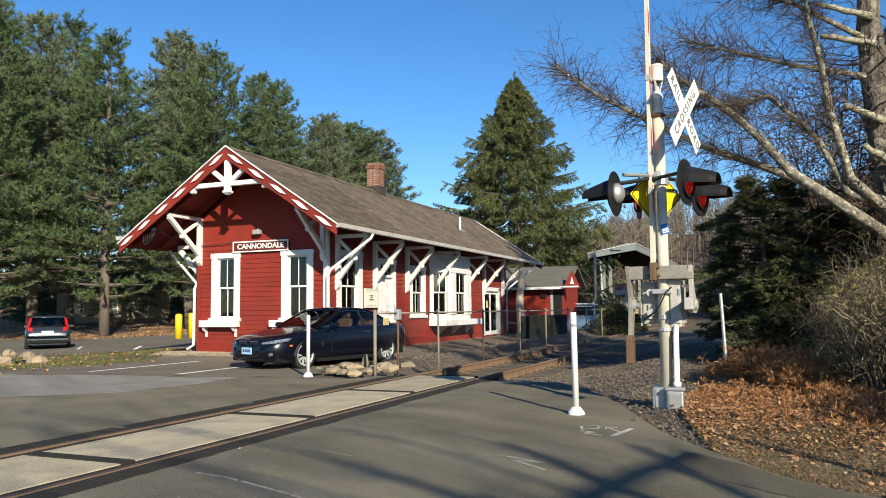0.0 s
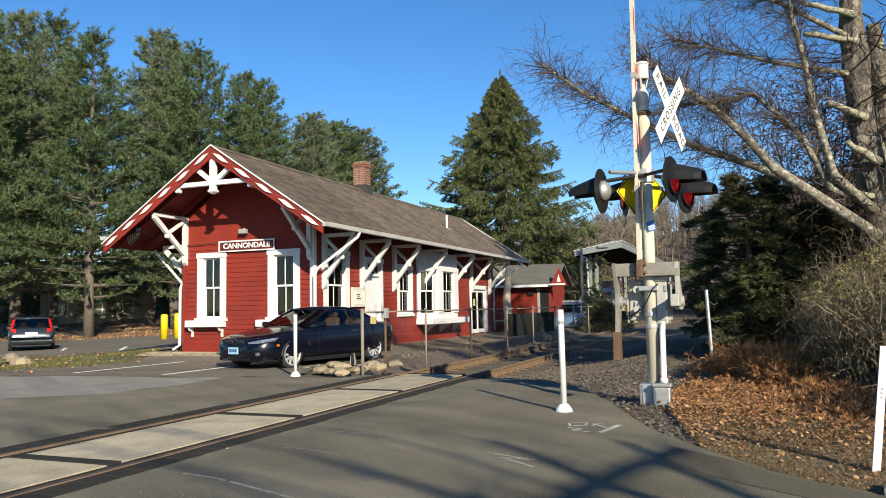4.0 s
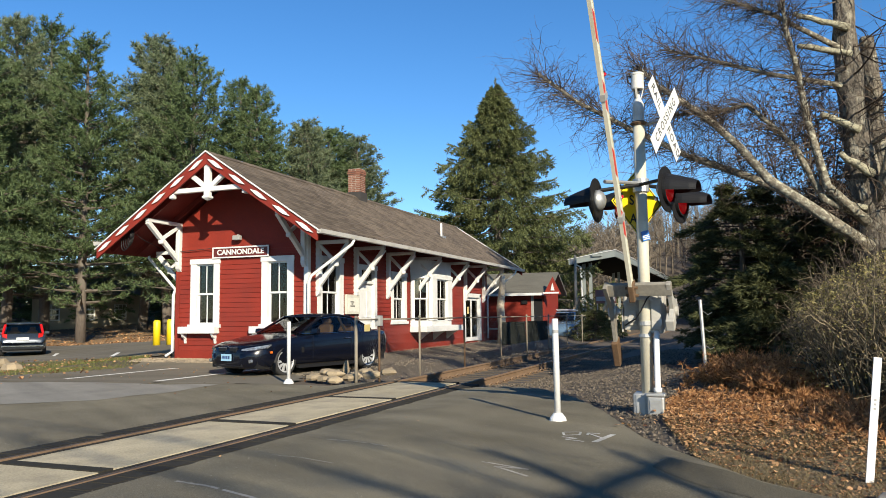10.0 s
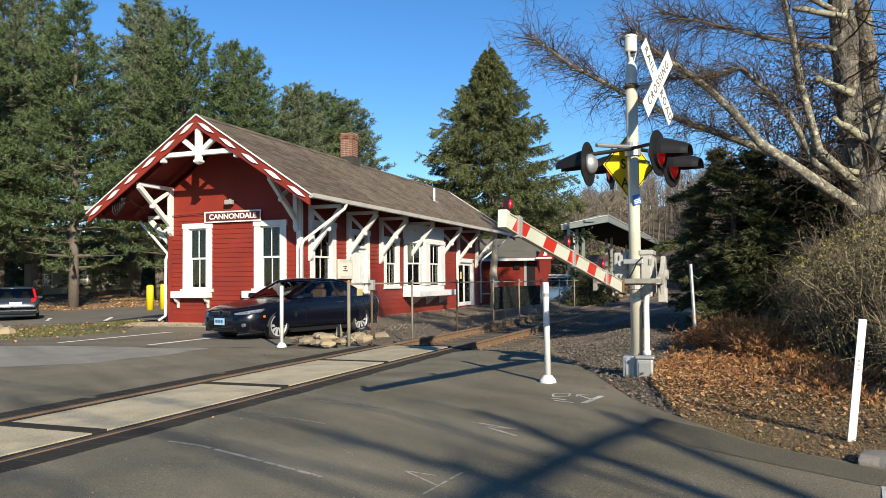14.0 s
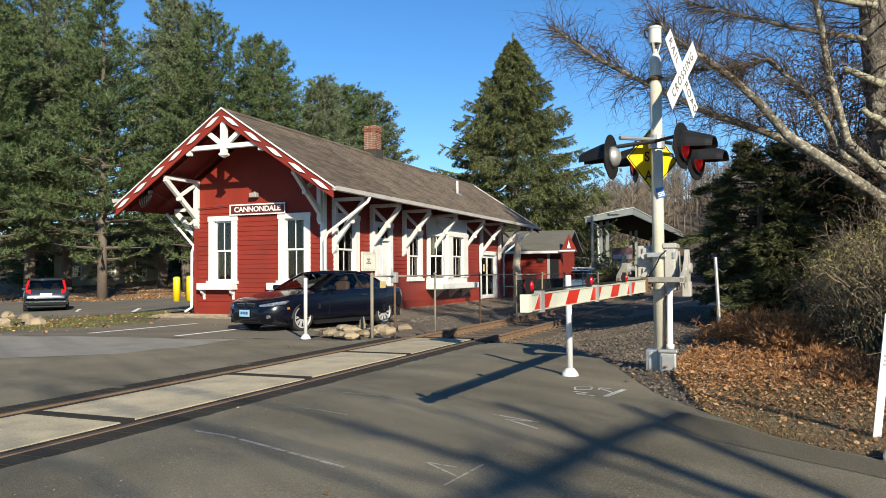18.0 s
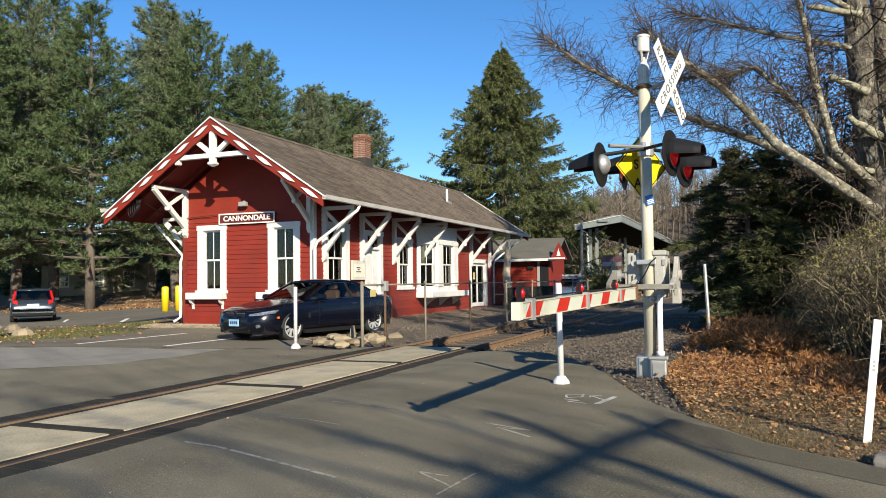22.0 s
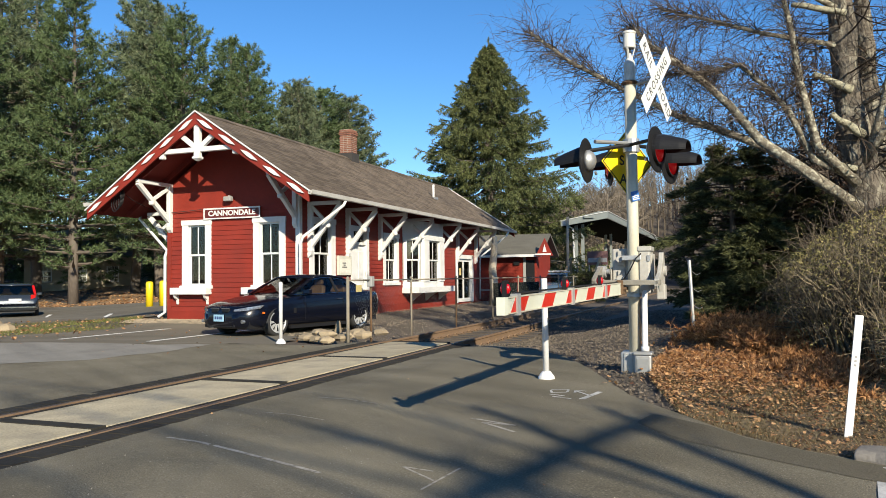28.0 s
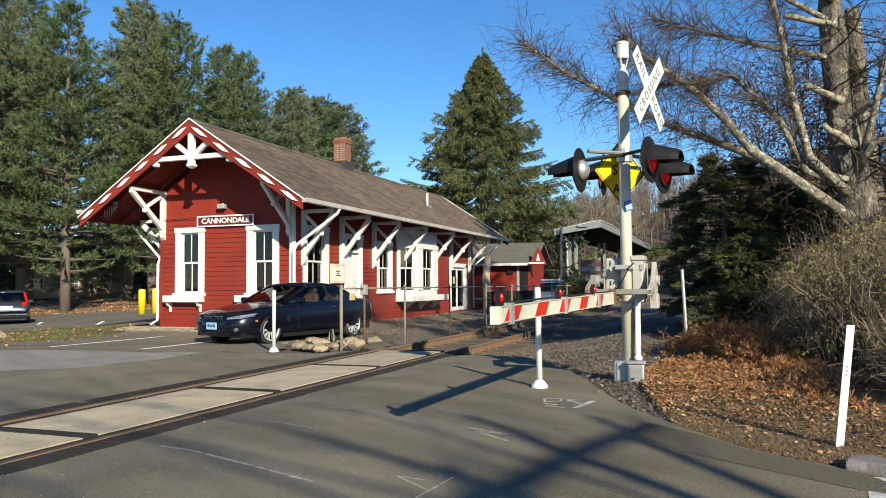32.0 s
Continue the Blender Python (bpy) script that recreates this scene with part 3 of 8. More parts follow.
# roof: deck, rafters, shingles in courses
deck = Shape()
for ex in (EAVE_R, EAVE_L):
    sl = SLOPE * abs(ex - RIDGE_X)
    deck.slab([(RIDGE_X, RY0 + 0.03, RIDGE_Z - 0.02), (ex, RY0 + 0.03, RIDGE_Z - sl - 0.02), (ex, RY0 + 0.03, RIDGE_Z - sl - 0.09), (RIDGE_X, RY0 + 0.03, RIDGE_Z - 0.09)], (0, RY1 - RY0 - 0.06, 0))
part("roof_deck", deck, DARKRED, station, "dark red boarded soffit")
for k in range(20):
    y = RY0 + 0.35 + k * 0.96
    for ex in (EAVE_R - 0.28, EAVE_L + 0.2):
        d = 1 if ex > RIDGE_X else -1
        z = RIDGE_Z - SLOPE * abs(ex - RIDGE_X) - 0.16
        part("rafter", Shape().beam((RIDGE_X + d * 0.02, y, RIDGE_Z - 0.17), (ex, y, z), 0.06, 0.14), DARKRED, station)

# bargeboards with white lozenges and a thin white edge
for y, out in ((RY0, -1), (RY1, 1)):
    for d, ex in ((1, EAVE_R), (-1, EAVE_L)):
        p = lambda x, off: (x, y, RIDGE_Z - SLOPE * abs(x - RIDGE_X) + off)
        s = Shape().slab([p(RIDGE_X, 0.01), p(ex, 0.01), p(ex, -0.26), p(RIDGE_X, -0.31)], (0, 0.05 * -out, 0))
        part("bargeboard", s, RED, station)
        part("edge_trim", Shape().slab([p(RIDGE_X, 0.05), p(ex + d * 0.05, 0.05), p(ex + d * 0.05, 0.012), p(RIDGE_X, 0.012)], (0, -0.035 if out < 0 else 0.035, 0)), WHITE, station)
        n = 5 if d > 0 else 6
        for k in range(n):
            a, b = (k + 0.1) / n, (k + 0.86) / n
            xa, xb = RIDGE_X + (ex - RIDGE_X) * a, RIDGE_X + (ex - RIDGE_X) * b
            xm = (xa + xb) / 2
            q = lambda x, off: (x, y + out * 0.025, RIDGE_Z - SLOPE * abs(x - RIDGE_X) + off)
            x1, x2 = xa * 0.62 + xb * 0.38, xa * 0.38 + xb * 0.62
            part("white_lozenge", Shape().slab([q(xa, -0.145), q(x1, -0.075), q(x2, -0.075), q(xb, -0.125), q(x2, -0.19), q(x1, -0.19)], (0, out * 0.02, 0)), WHITE, station)

# gable truss
ty = RY0 + 0.13
tie_z = 4.66
truss = part("gable_truss", Shape().beam((RIDGE_X - 1.2, ty, tie_z), (RIDGE_X + 1.2, ty, tie_z), 0.12, 0.125), WHITE, station, "white timber gable truss", bevel=0.012)
part("king_post", Shape().beam((RIDGE_X, ty - 0.03, tie_z - 0.18), (RIDGE_X, ty - 0.03, RIDGE_Z - 0.22), 0.17, 0.13, (0, 1, 0)), WHITE, truss, bevel=0.012)
for d in (-1, 1):
    part("strut", Shape().beam((RIDGE_X + d * 0.07, ty - 0.015, tie_z + 0.05), (RIDGE_X + d * 0.6, ty - 0.015, tie_z + 0.45), 0.1, 0.12, (0, 0, 1)), WHITE, truss, bevel=0.01)
    part("tie_end", Shape().box(RIDGE_X + d * 1.16 - 0.07, RIDGE_X + d * 1.16 + 0.07, ty - 0.08, ty + 0.08, tie_z - 0.19, tie_z + 0.03), WHITE, truss, bevel=0.03)
part("king_pendant", Shape().loft([[(RIDGE_X + a * r, ty - 0.03 + b * r, tie_z - z) for a, b in ((-1, -1), (1, -1), (1, 1), (-1, 1))] for r, z in ((0.07, 0.17), (0.1, 0.2), (0.1, 0.24), (0.03, 0.3))]), WHITE, truss)


# eave brackets
def bracket(x, y, dx, dy, reach, z_low, z_high, name="eave_bracket"):
    """A carved timber bracket: wall post, top beam, diagonal strut with a knob and a short cross brace."""
    e = Vector((dx, dy, 0))
    base = Vector((x, y, 0))
    at = lambda r, z: base + e * r + Vector((0, 0, z))
    side = (e.y, e.x, 0)
    post = part(name, Shape().beam(at(0.07, z_low), at(0.07, z_high), 0.13, 0.14, e), WHITE, station, "white timber eave bracket", bevel=0.012)
    part("top_beam", Shape().beam(at(0.02, z_high - 0.05), at(reach - 0.05, z_high - 0.05 - 0.0), 0.11, 0.1), WHITE, post, bevel=0.01)
    part("strut", Shape().beam(at(0.1, z_low + 0.16), at(reach - 0.08, z_high - 0.1), 0.11, 0.13), WHITE, post, bevel=0.012)
    part("brace", Shape().beam(at(0.1, z_high - 0.12), at(reach * 0.52, (z_low + z_high) / 2 + 0.12), 0.08, 0.09), WHITE, post, bevel=0.01)
    c = at(reach * 0.56, (z_low + z_high) / 2 + 0.02)
    part("knob", Shape().beam(c - Vector((e.y, e.x, 0)) * 0.075, c + Vector((e.y, e.x, 0)) * 0.075, 0.14, 0.14), WHITE, post, bevel=0.05)
    part("post_foot", Shape().loft([[at(r, z) + Vector((e.y, e.x, 0)) * w for r, w in ((0.0, -0.065), (b, -0.065), (b, 0.065), (0.0, 0.065))] for z, b in ((z_low, 0.14), (z_low - 0.08, 0.12), (z_low - 0.16, 0.04))]), WHITE, post)


for y in (18.95, 21.15, 23.4, 25.75, 28.7, 30.95, 33.4):
    bracket(WX1, y, 1, 0, 1.08, 2.0, 3.36)
for y in (18.95, 22.5, 26.5, 30.5):
    bracket(WX0, y, -1, 0, 1.2, 2.0, 3.28)
for x in (WX0 + 0.08, WX1 - 0.08):
    bracket(x, WY0, 0, -1, 1.42, 2.78, 4.02)

# gutters and downspouts
GUTTER = mat("dull_white_metal", (0.46, 0.45, 0.42), 0.5, vary=0.12, scale=2, fine=20, stain=(0.27, 0.25, 0.21), stain_amount=0.5, stain_scale=1.5)
for ex, d in ((EAVE_R, 1), (EAVE_L, -1)):
    ring = [(0.0, 0.0), (0.0, -0.1), (0.05, -0.12), (0.1, -0.1), (0.12, 0.0), (0.105, 0.0), (0.09, -0.085), (0.05, -0.1), (0.015, -0.085), (0.015, 0.0)]
    s = Shape().loft([[(ex + d * (a + 0.0), y, EAVE_Z + 0.03 + b) for a, b in ring] for y in (RY0 - 0.02, RY1 + 0.02)])
    part("gutter", s, GUTTER, station, "white metal gutter")
r = 0.042
part("downspout", Shape().tube([(EAVE_R + 0.06, 18.75, 3.32), (EAVE_R + 0.02, 18.72, 3.2), (WX1 + 0.16, 18.42, 2.38), (WX1 + 0.1, 18.38, 2.2), (WX1 + 0.1, 18.38, 0.3)], r, 8), WHITE, station, "white downspout", smooth=True)
part("downspout", Shape().tube([(EAVE_L - 0.02, 19.0, 3.28), (EAVE_L + 0.06, 18.9, 3.1), (WX0 - 0.16, 18.6, 2.12), (WX0 - 0.1, 18.45, 1.95), (WX0 - 0.1, 18.45, 0.35), (WX0 - 0.22, 18.3, 0.22)], r, 8), WHITE, station, "white downspout", smooth=True)
part("downspout", Shape().tube([(EAVE_R + 0.06, 34.6, 3.32), (EAVE_R, 34.5, 3.15), (WX1 + 0.15, 33.9, 2.2), (WX1 + 0.1, 33.86, 2.0), (WX1 + 0.1, 33.86, 0.25)], r, 8), WHITE, station, "white downspout", smooth=True)
part("downspout", Shape().tube([(WX1 + 0.09, 30.72, 2.4), (WX1 + 0.09, 30.72, 0.25)], r, 8), WHITE, station, "white downspout", smooth=True)


# windows: casing, sashes, panes; (u along the wall, o outward, z up)
def window(place, u0, u1, z0, z1, parent, casing=0.15, cols=2, sill=True):
    def bx(name, a, b, o0, o1, c, d, m, par, lab="", bev=0.0):
        sh = Shape()
        v = [place(u, o, z) for u in (a, b) for o in (o0, o1) for z in (c, d)]
        sh.add(v, [(0, 1, 3, 2), (4, 6, 7, 5), (0, 4, 5, 1), (2, 3, 7, 6), (0, 2, 6, 4), (1, 5, 7, 3)])
        return part(name, sh, m, par, lab, bevel=bev)

    w = bx("window", u0, u0 + casing, -0.1, 0.045, z0, z1, WHITE, parent, "tall white sash window with dark panes")
    bx("casing", u1 - casing, u1, -0.1, 0.045, z0, z1, WHITE, w)
    bx("head_casing", u0 - 0.02, u1 + 0.02, -0.1, 0.06, z1 - 0.13, z1 + 0.015, WHITE, w)
    if sill:
        bx("sill", u0 - 0.05, u1 + 0.05, -0.1, 0.09, z0 - 0.04, z0 + 0.05, WHITE, w)
    a, b, c, d = u0 + casing, u1 - casing, z0 + 0.05, z1 - 0.13
    zm = (c + d) / 2
    for lo, hi, o in ((c, zm + 0.02, -0.07), (zm - 0.02, d, -0.035)):
        sash = bx("sash", a, a + 0.045, o - 0.03, o, lo, hi, WHITE, w)
        bx("stile", b - 0.045, b, o - 0.03, o, lo, hi, WHITE, sash)
        bx("rail", a, b, o - 0.032, o - 0.002, lo, lo + 0.05, WHITE, sash)
        bx("rail", a, b, o - 0.032, o - 0.002, hi - 0.045, hi, WHITE, sash)
        for k in range(1, cols):
            m = a + (b - a) * k / cols
            bx("muntin", m - 0.014, m + 0.014, o - 0.029, o - 0.003, lo, hi, WHITE, sash)
        g = a
        for k in range(cols):
            e = a + (b - a) * (k + 1) / cols
            bx("pane", g + 0.002, e - 0.002, o - 0.02, o - 0.014, lo + 0.03, hi - 0.03, GLASS, sash)
            g = e
    return w


front = lambda u, o, z: (u, WY0 - o, z)
side = lambda u, o, z: (WX1 + o, u, z)
win_a = window(front, *FRONT_OPEN[0], station, 0.2)
win_b = window(front, *FRONT_OPEN[1], station, 0.2)
window(side, *SIDE_OPEN[0], station, 0.24)
window(side, *SIDE_OPEN[2], station, 0.17, 2)


# planter shelves on little brackets below the windows
def shelf(x0, x1, z, parent):
    sh = part("window_shelf", Shape().box(x0, x1, WY0 - 0.26, WY0 + 0.0, z - 0.14, z + 0.05), WHITE, parent, bevel=0.01)
    for x in (x0 + 0.1, x1 - 0.12):
        part("shelf_bracket", Shape().slab([(x - 0.03, WY0, z - 0.14), (x - 0.03, WY0 - 0.22, z - 0.14), (x - 0.03, WY0 - 0.16, z - 0.24), (x - 0.03, WY0 - 0.07, z - 0.3), (x - 0.03, WY0 - 0.05, z - 0.42), (x - 0.03, WY0, z - 0.42)], (0.06, 0, 0)), WHITE, sh)


# curtains behind the gable windows, drawn to the sides
for w, (u0, u1, z0, z1) in ((win_a, FRONT_OPEN[0]), (win_b, FRONT_OPEN[1])):
    for a, b in ((u0 + 0.2, u0 + 0.36), (u1 - 0.4, u1 - 0.2)):
        c = Shape()
        n = 10
        row = [(a + (b - a) * k / n, WY0 + 0.2 + (0.02 if k % 2 else -0.01)) for k in range(n + 1)]
        c.loft([[(x, y, z) for x, y in row] + [(x, y + 0.012, z) for x, y in reversed(row)] for z in (z0 + 0.05, z1 - 0.1)])
        part("curtain", c, CURTAIN, w, "tan curtain")
shelf(-9.88, -8.64, 1.0, win_a)
shelf(-7.5, -6.1, 1.0, win_b)

# side door: white panelled, with a light above
door = part("door", Shape().box(WX1 - 0.12, WX1 - 0.06, 21.56, 22.46, 0.2, 2.3), WHITE, station, "white panelled door with a transom light")
for a, b, c, d in ((21.66, 21.97, 0.4, 1.1), (22.05, 22.36, 0.4, 1.1), (21.66, 21.97, 1.25, 2.1), (22.05, 22.36, 1.25, 2.1)):
    part("door_panel", Shape().box(WX1 - 0.065, WX1 - 0.045, a, b, c, d), WHITE, door, bevel=0.008)
part("door_handle", Shape().tube([(WX1 - 0.06, 22.38, 1.18), (WX1 + 0.0, 22.38, 1.18), (WX1 + 0.0, 22.28, 1.18)], 0.012, 6), BLACK, door, "dark handle")
for a, b in ((21.4, 21.56), (22.46, 22.62)):
    part("door_casing", Shape().box(WX1 - 0.12, WX1 + 0.045, a, b, 0.18, 2.85), WHITE, door)
part("door_casing", Shape().box(WX1 - 0.12, WX1 + 0.06, 21.38, 22.64, 2.72, 2.87), WHITE, door)
part("transom_bar", Shape().box(WX1 - 0.12, WX1 + 0.02, 21.56, 22.46, 2.3, 2.38), WHITE, door)
part("transom_pane", Shape().box(WX1 - 0.08, WX1 - 0.07, 21.56, 22.46, 2.38, 2.72), GLASS, door)

# bay window: three sides
by0, by1, bo = 25.33, 28.87, 0.5
s = Shape()
corners = [(WX1, by0), (WX1 + bo, by0 + 0.78), (WX1 + bo, by1 - 0.78), (WX1, by1)]
bay = part("bay_window", Shape().slab([(x, y, 0.88) for x, y in corners], (0, 0, 0.24)), WHITE, station, "white three-sided bay window")
part("bay_head", Shape().slab([(x, y, 2.72) for x, y in corners], (0, 0, 0.55)), WHITE, bay)
for (xa, ya), (xb, yb) in zip(corners, corners[1:]):
    d = Vector((xb - xa, yb - ya, 0))
    ln = d.length
    d.normalize()
    n = Vector((d.y, -d.x, 0))
    pl = lambda u, o, z, xa=xa, ya=ya, d=d, n=n: tuple(Vector((xa, ya, z)) + d * u + n * o)
    if ln > 1.5:
        window(pl, 0.02, ln - 0.02, 1.12, 2.74, bay, 0.42, 2, False)
    else:
        window(pl, 0.02, ln - 0.02, 1.12, 2.74, bay, 0.14, 2, False)
part("bay_shelf", Shape().box(WX1 + 0.02, WX1 + 0.66, by0 - 0.1, by1 + 0.1, 0.72, 0.93), WHITE, bay, bevel=0.015)
for y in (26.0, 27.4, 28.8):
    part("shelf_bracket", Shape().slab([(WX1, y, 0.72), (WX1 + 0.5, y, 0.72), (WX1 + 0.3, y, 0.6), (WX1 + 0.05, y, 0.4), (WX1, y, 0.4)], (0, 0.06, 0)), WHITE, bay)

# glazed entrance door at the far end
gd = part("glass_door", Shape().box(WX1 - 0.1, WX1 - 0.04, 31.05, 31.17, 0.2, 2.05), WHITE, station, "white framed glass entrance door")
for a, b in ((31.93, 32.05), (32.83, 32.95)):
    part("door_stile", Shape().box(WX1 - 0.1, WX1 - 0.04, a, b, 0.2, 2.05), WHITE, gd)
for c, d in ((0.2, 0.36), (1.93, 2.05)):
    part("door_rail", Shape().box(WX1 - 0.095, WX1 - 0.045, 31.17, 32.83, c, d), WHITE, gd)
for a, b in ((31.17, 31.93), (32.05, 32.83)):
    part("pane", Shape().box(WX1 - 0.075, WX1 - 0.065, a, b, 0.36, 1.93), GLASS, gd)
part("paper_notice", Shape().box(WX1 - 0.062, WX1 - 0.058, 31.5, 31.72, 1.35, 1.65), mat("yellow_paper", (0.508, 0.393, 0.164), 0.8), gd)
for a, b, c, d in ((30.9, 31.05, 0.18, 2.2), (32.95, 33.1, 0.18, 2.2), (30.88, 33.12, 2.05, 2.22)):
    part("door_casing", Shape().box(WX1 - 0.12, WX1 + 0.045, a, b, c, d), WHITE, gd)

# a coil of cable hung at the low eave
coil = Shape()
for k in range(4):
    rx, rz = 0.15 - 0.02 * k, 0.3 - 0.025 * k
    coil.tube([(-10.74 + 0.03 * k + rx * math.cos(a) + 0.05 * math.sin(a), 17.12 + 0.03 * k, 3.46 + 0.02 * k + rz * math.sin(a)) for a in [i * math.pi / 10 for i in range(21)]], 0.013, 6)
coil.tube([(-10.7, 17.2, 3.75), (-10.6, 17.6, 3.5), (-10.4, 18.2, 3.24), (-10.2, 18.42, 3.18), (-8.9, 18.42, 3.24)], 0.01, 5)
part("cable_coil", coil, BLACK, station, "coil of dark cable", smooth=True)

# chimney of brick courses
BRICK = mat("chimney_brick", (0.2, 0.085, 0.055), 0.9, vary=0.3, obj_random=0.3, bump=0.3)
MORTAR = mat("mortar", (0.36, 0.32, 0.26), 0.95, vary=0.15)
cx, cy, cw = -8.0, 25.5, 0.24
chimney = part("chimney", Shape().box(cx - cw + 0.012, cx + cw - 0.012, cy - cw + 0.012, cy + cw - 0.012, 5.2, 6.66), MORTAR, station, "red brick chimney")
brick_mesh = Shape().box(-0.069, 0.069, -0.05, 0.05, -0.024, 0.024).mesh("brick", BRICK)
for row in range(17):
    z = 5.55 + row * 0.067
    grow = 0.03 if row in (14, 15) else 0.0
    for k in range(3):
        u = -cw + 0.075 + k * 0.158 + (0.02 if row % 2 else 0)
        e = cw - 0.05 + grow
        for m in (pose(cx + u, cy - e, z), pose(cx + u, cy + e, z), pose(cx - e, cy + u, z, 0, 0, 90), pose(cx + e, cy + u, z, 0, 0, 90)):
            piece("brick", brick_mesh, chimney, m)
part("flashing", Shape().box(cx - cw - 0.03, cx + cw + 0.05, cy - cw - 0.03, cy + cw + 0.03, 5.3, 5.8), mat("dark_flashing", (0.036, 0.032, 0.029), 0.8, vary=0.3), chimney, "dark roof flashing")
part("vent_pipe", Shape().tube([(-6.25, 29.5, 4.3), (-6.25, 29.5, 5.02)], 0.05, 8), WHITE, station, "white roof vent pipe", smooth=True)
part("vent_flashing", Shape().box(-6.4, -6.1, 29.35, 29.65, 4.36, 4.5), GALV, station)


# writing
def words(text, size, m, material, parent, name="lettering", label="", squeeze=1.0, thick=0.004, bold=0.0, space=1.0):
    cu = bpy.data.curves.new(name, "FONT")
    cu.body, cu.size, cu.align_x, cu.align_y, cu.extrude, cu.offset, cu.space_character = text, size, "CENTER", "CENTER", thick, bold, space
    tmp = new("tmp_text", cu)
    me = bpy.data.meshes.new_from_object(tmp.evaluated_get(bpy.context.evaluated_depsgraph_get()))
    bpy.data.objects.remove(tmp)
    me.materials.clear()
    me.materials.append(material)
    ob = new(name, me)
    ob.parent = parent
    ob.matrix_basis = m @ Matrix.Diagonal((squeeze, 1, 1, 1))
    return tagged(ob, label)


SIGNRED = mat("sign_dark_red", (0.098, 0.016, 0.013), 0.5, vary=0.1)
sign = part("station_sign", Shape().box(-8.84, -7.0, WY0 - 0.085, WY0 - 0.03, 2.96, 3.25), SIGNRED, station, "dark red name board with white letters")
for a, b, c, d in ((-8.85, -6.99, 3.22, 3.26), (-8.85, -6.99, 2.95, 2.985), (-8.85, -8.815, 2.985, 3.22), (-7.025, -6.99, 2.985, 3.22)):
    part("sign_frame", Shape().box(a, b, WY0 - 0.1, WY0 - 0.08, c, d), WHITE, sign)
words("CANNONDALE", 0.2, pose(-7.92, WY0 - 0.089, 3.105, 90, 0, 0), WHITE, sign, squeeze=1.12, bold=0.006)
flood = part("floodlight", Shape().box(-8.12, -7.88, WY0 - 0.2, WY0 - 0.06, 3.43, 3.56), GREY, station, "small grey floodlight", bevel=0.02)
part("lamp_arm", Shape().tube([(-8.0, WY0 - 0.02, 3.58), (-8.0, WY0 - 0.1, 3.58), (-8.0, WY0 - 0.13, 3.5)], 0.02, 6), GREY, flood)
board = part("notice_board", Shape().box(WX1 + 0.03, WX1 + 0.1, 20.5, 21.32, 1.36, 1.93), mat("pale_frame", (0.541, 0.524, 0.451), 0.6), station, "pale framed notice board")
part("notice_paper", Shape().box(WX1 + 0.1, WX1 + 0.106, 20.57, 21.25, 1.43, 1.83), mat("cream_paper", (0.639, 0.615, 0.541), 0.8), board)
for k, (a, b) in enumerate(((20.72, 20.95), (20.78, 20.9), (20.7, 21.0))):
    part("print_line", Shape().box(WX1 + 0.106, WX1 + 0.108, a, b, 1.7 - k * 0.06, 1.73 - k * 0.06), SIGNBLACK, board)

# ---- crossing signal ----
BELL = mat("pale_cast_metal", (0.541, 0.533, 0.492), 0.5, vary=0.15, scale=4, fine=30, stain=(0.328, 0.295, 0.229), stain_amount=0.5, stain_scale=5)
MX, MY = 3.835, 10.3
signal = thing("crossing_signal", "railroad crossing mast with crossbuck, bell and red flashing lights", "crossing signal", pose(MX, MY, 0.16))
part("foundation", Shape().box(-0.16, 0.12, -0.12, 0.18, -0.14, 0.18), GALV, signal, "grey cast base housing", bevel=0.02)
fd = part("junction_box", Shape().box(0.02, 0.21, -0.26, -0.12, -0.12, 0.16), GALV, signal, bevel=0.02)
part("box_lid", Shape().box(0.005, 0.225, -0.275, -0.11, 0.16, 0.195), GALV, fd, bevel=0.01)
part("box_rib", Shape().box(0.05, 0.18, -0.27, -0.26, -0.06, 0.12), GALV, fd)
for x in (-0.12, -0.05):
    part("base_rib", Shape().box(x, x + 0.03, -0.135, -0.12, -0.1, 0.17), GALV, signal)
part("mast", Shape().tube([(0, 0, 0.1), (0, 0, 3.45)], 0.07, 20), CREAM, signal, "cream painted steel mast", smooth=True)
part("mast_collar", Shape().tube([(0, 0, 3.43), (0, 0, 3.455), (0, 0, 3.455), (0, 0, 3.48)], [0.085, 0.11, 0.11, 0.085], 16), RUST, signal)
part("mast_top", Shape().tube([(0, 0, 3.48), (0, 0, 3.7), (0, 0, 3.715), (0, 0, 3.78), (0, 0, 3.82)], [0.067, 0.067, 0.06, 0.03, 0.022], 16), BELL, signal, smooth=False)
part("conduit", Shape().tube([(0.13, -0.12, 0.2), (0.13, -0.12, 0.25), (0.13, -0.12, 0.25), (0.13, -0.1, 0.78), (0.13, -0.02, 0.9)], [0.048, 0.048, 0.034, 0.034, 0.034], 10), PLASTIC, signal, "white cable conduit", smooth=True)
bell = part("bell", Shape().loft([[(r * math.cos(a), r * math.sin(a), z) for a in [k * math.pi / 12 for k in range(24)]] for r, z in ((0.03, 3.885), (0.072, 3.885), (0.077, 3.895), (0.077, 4.06), (0.083, 4.065), (0.083, 4.085), (0.07, 4.095), (0.02, 4.1))]), BELL, signal, "grey warning bell", smooth=False)
part("bell_clapper", Shape().tube([(0, 0, 3.8), (0, 0, 3.89)], 0.022, 8), BLACK, bell)
part("bell_cable", Shape().tube([(-0.07, -0.02, 4.05), (-0.12, -0.03, 4.06), (-0.11, -0.02, 3.98), (-0.075, 0, 3.96)], 0.012, 6), BLACK, bell)
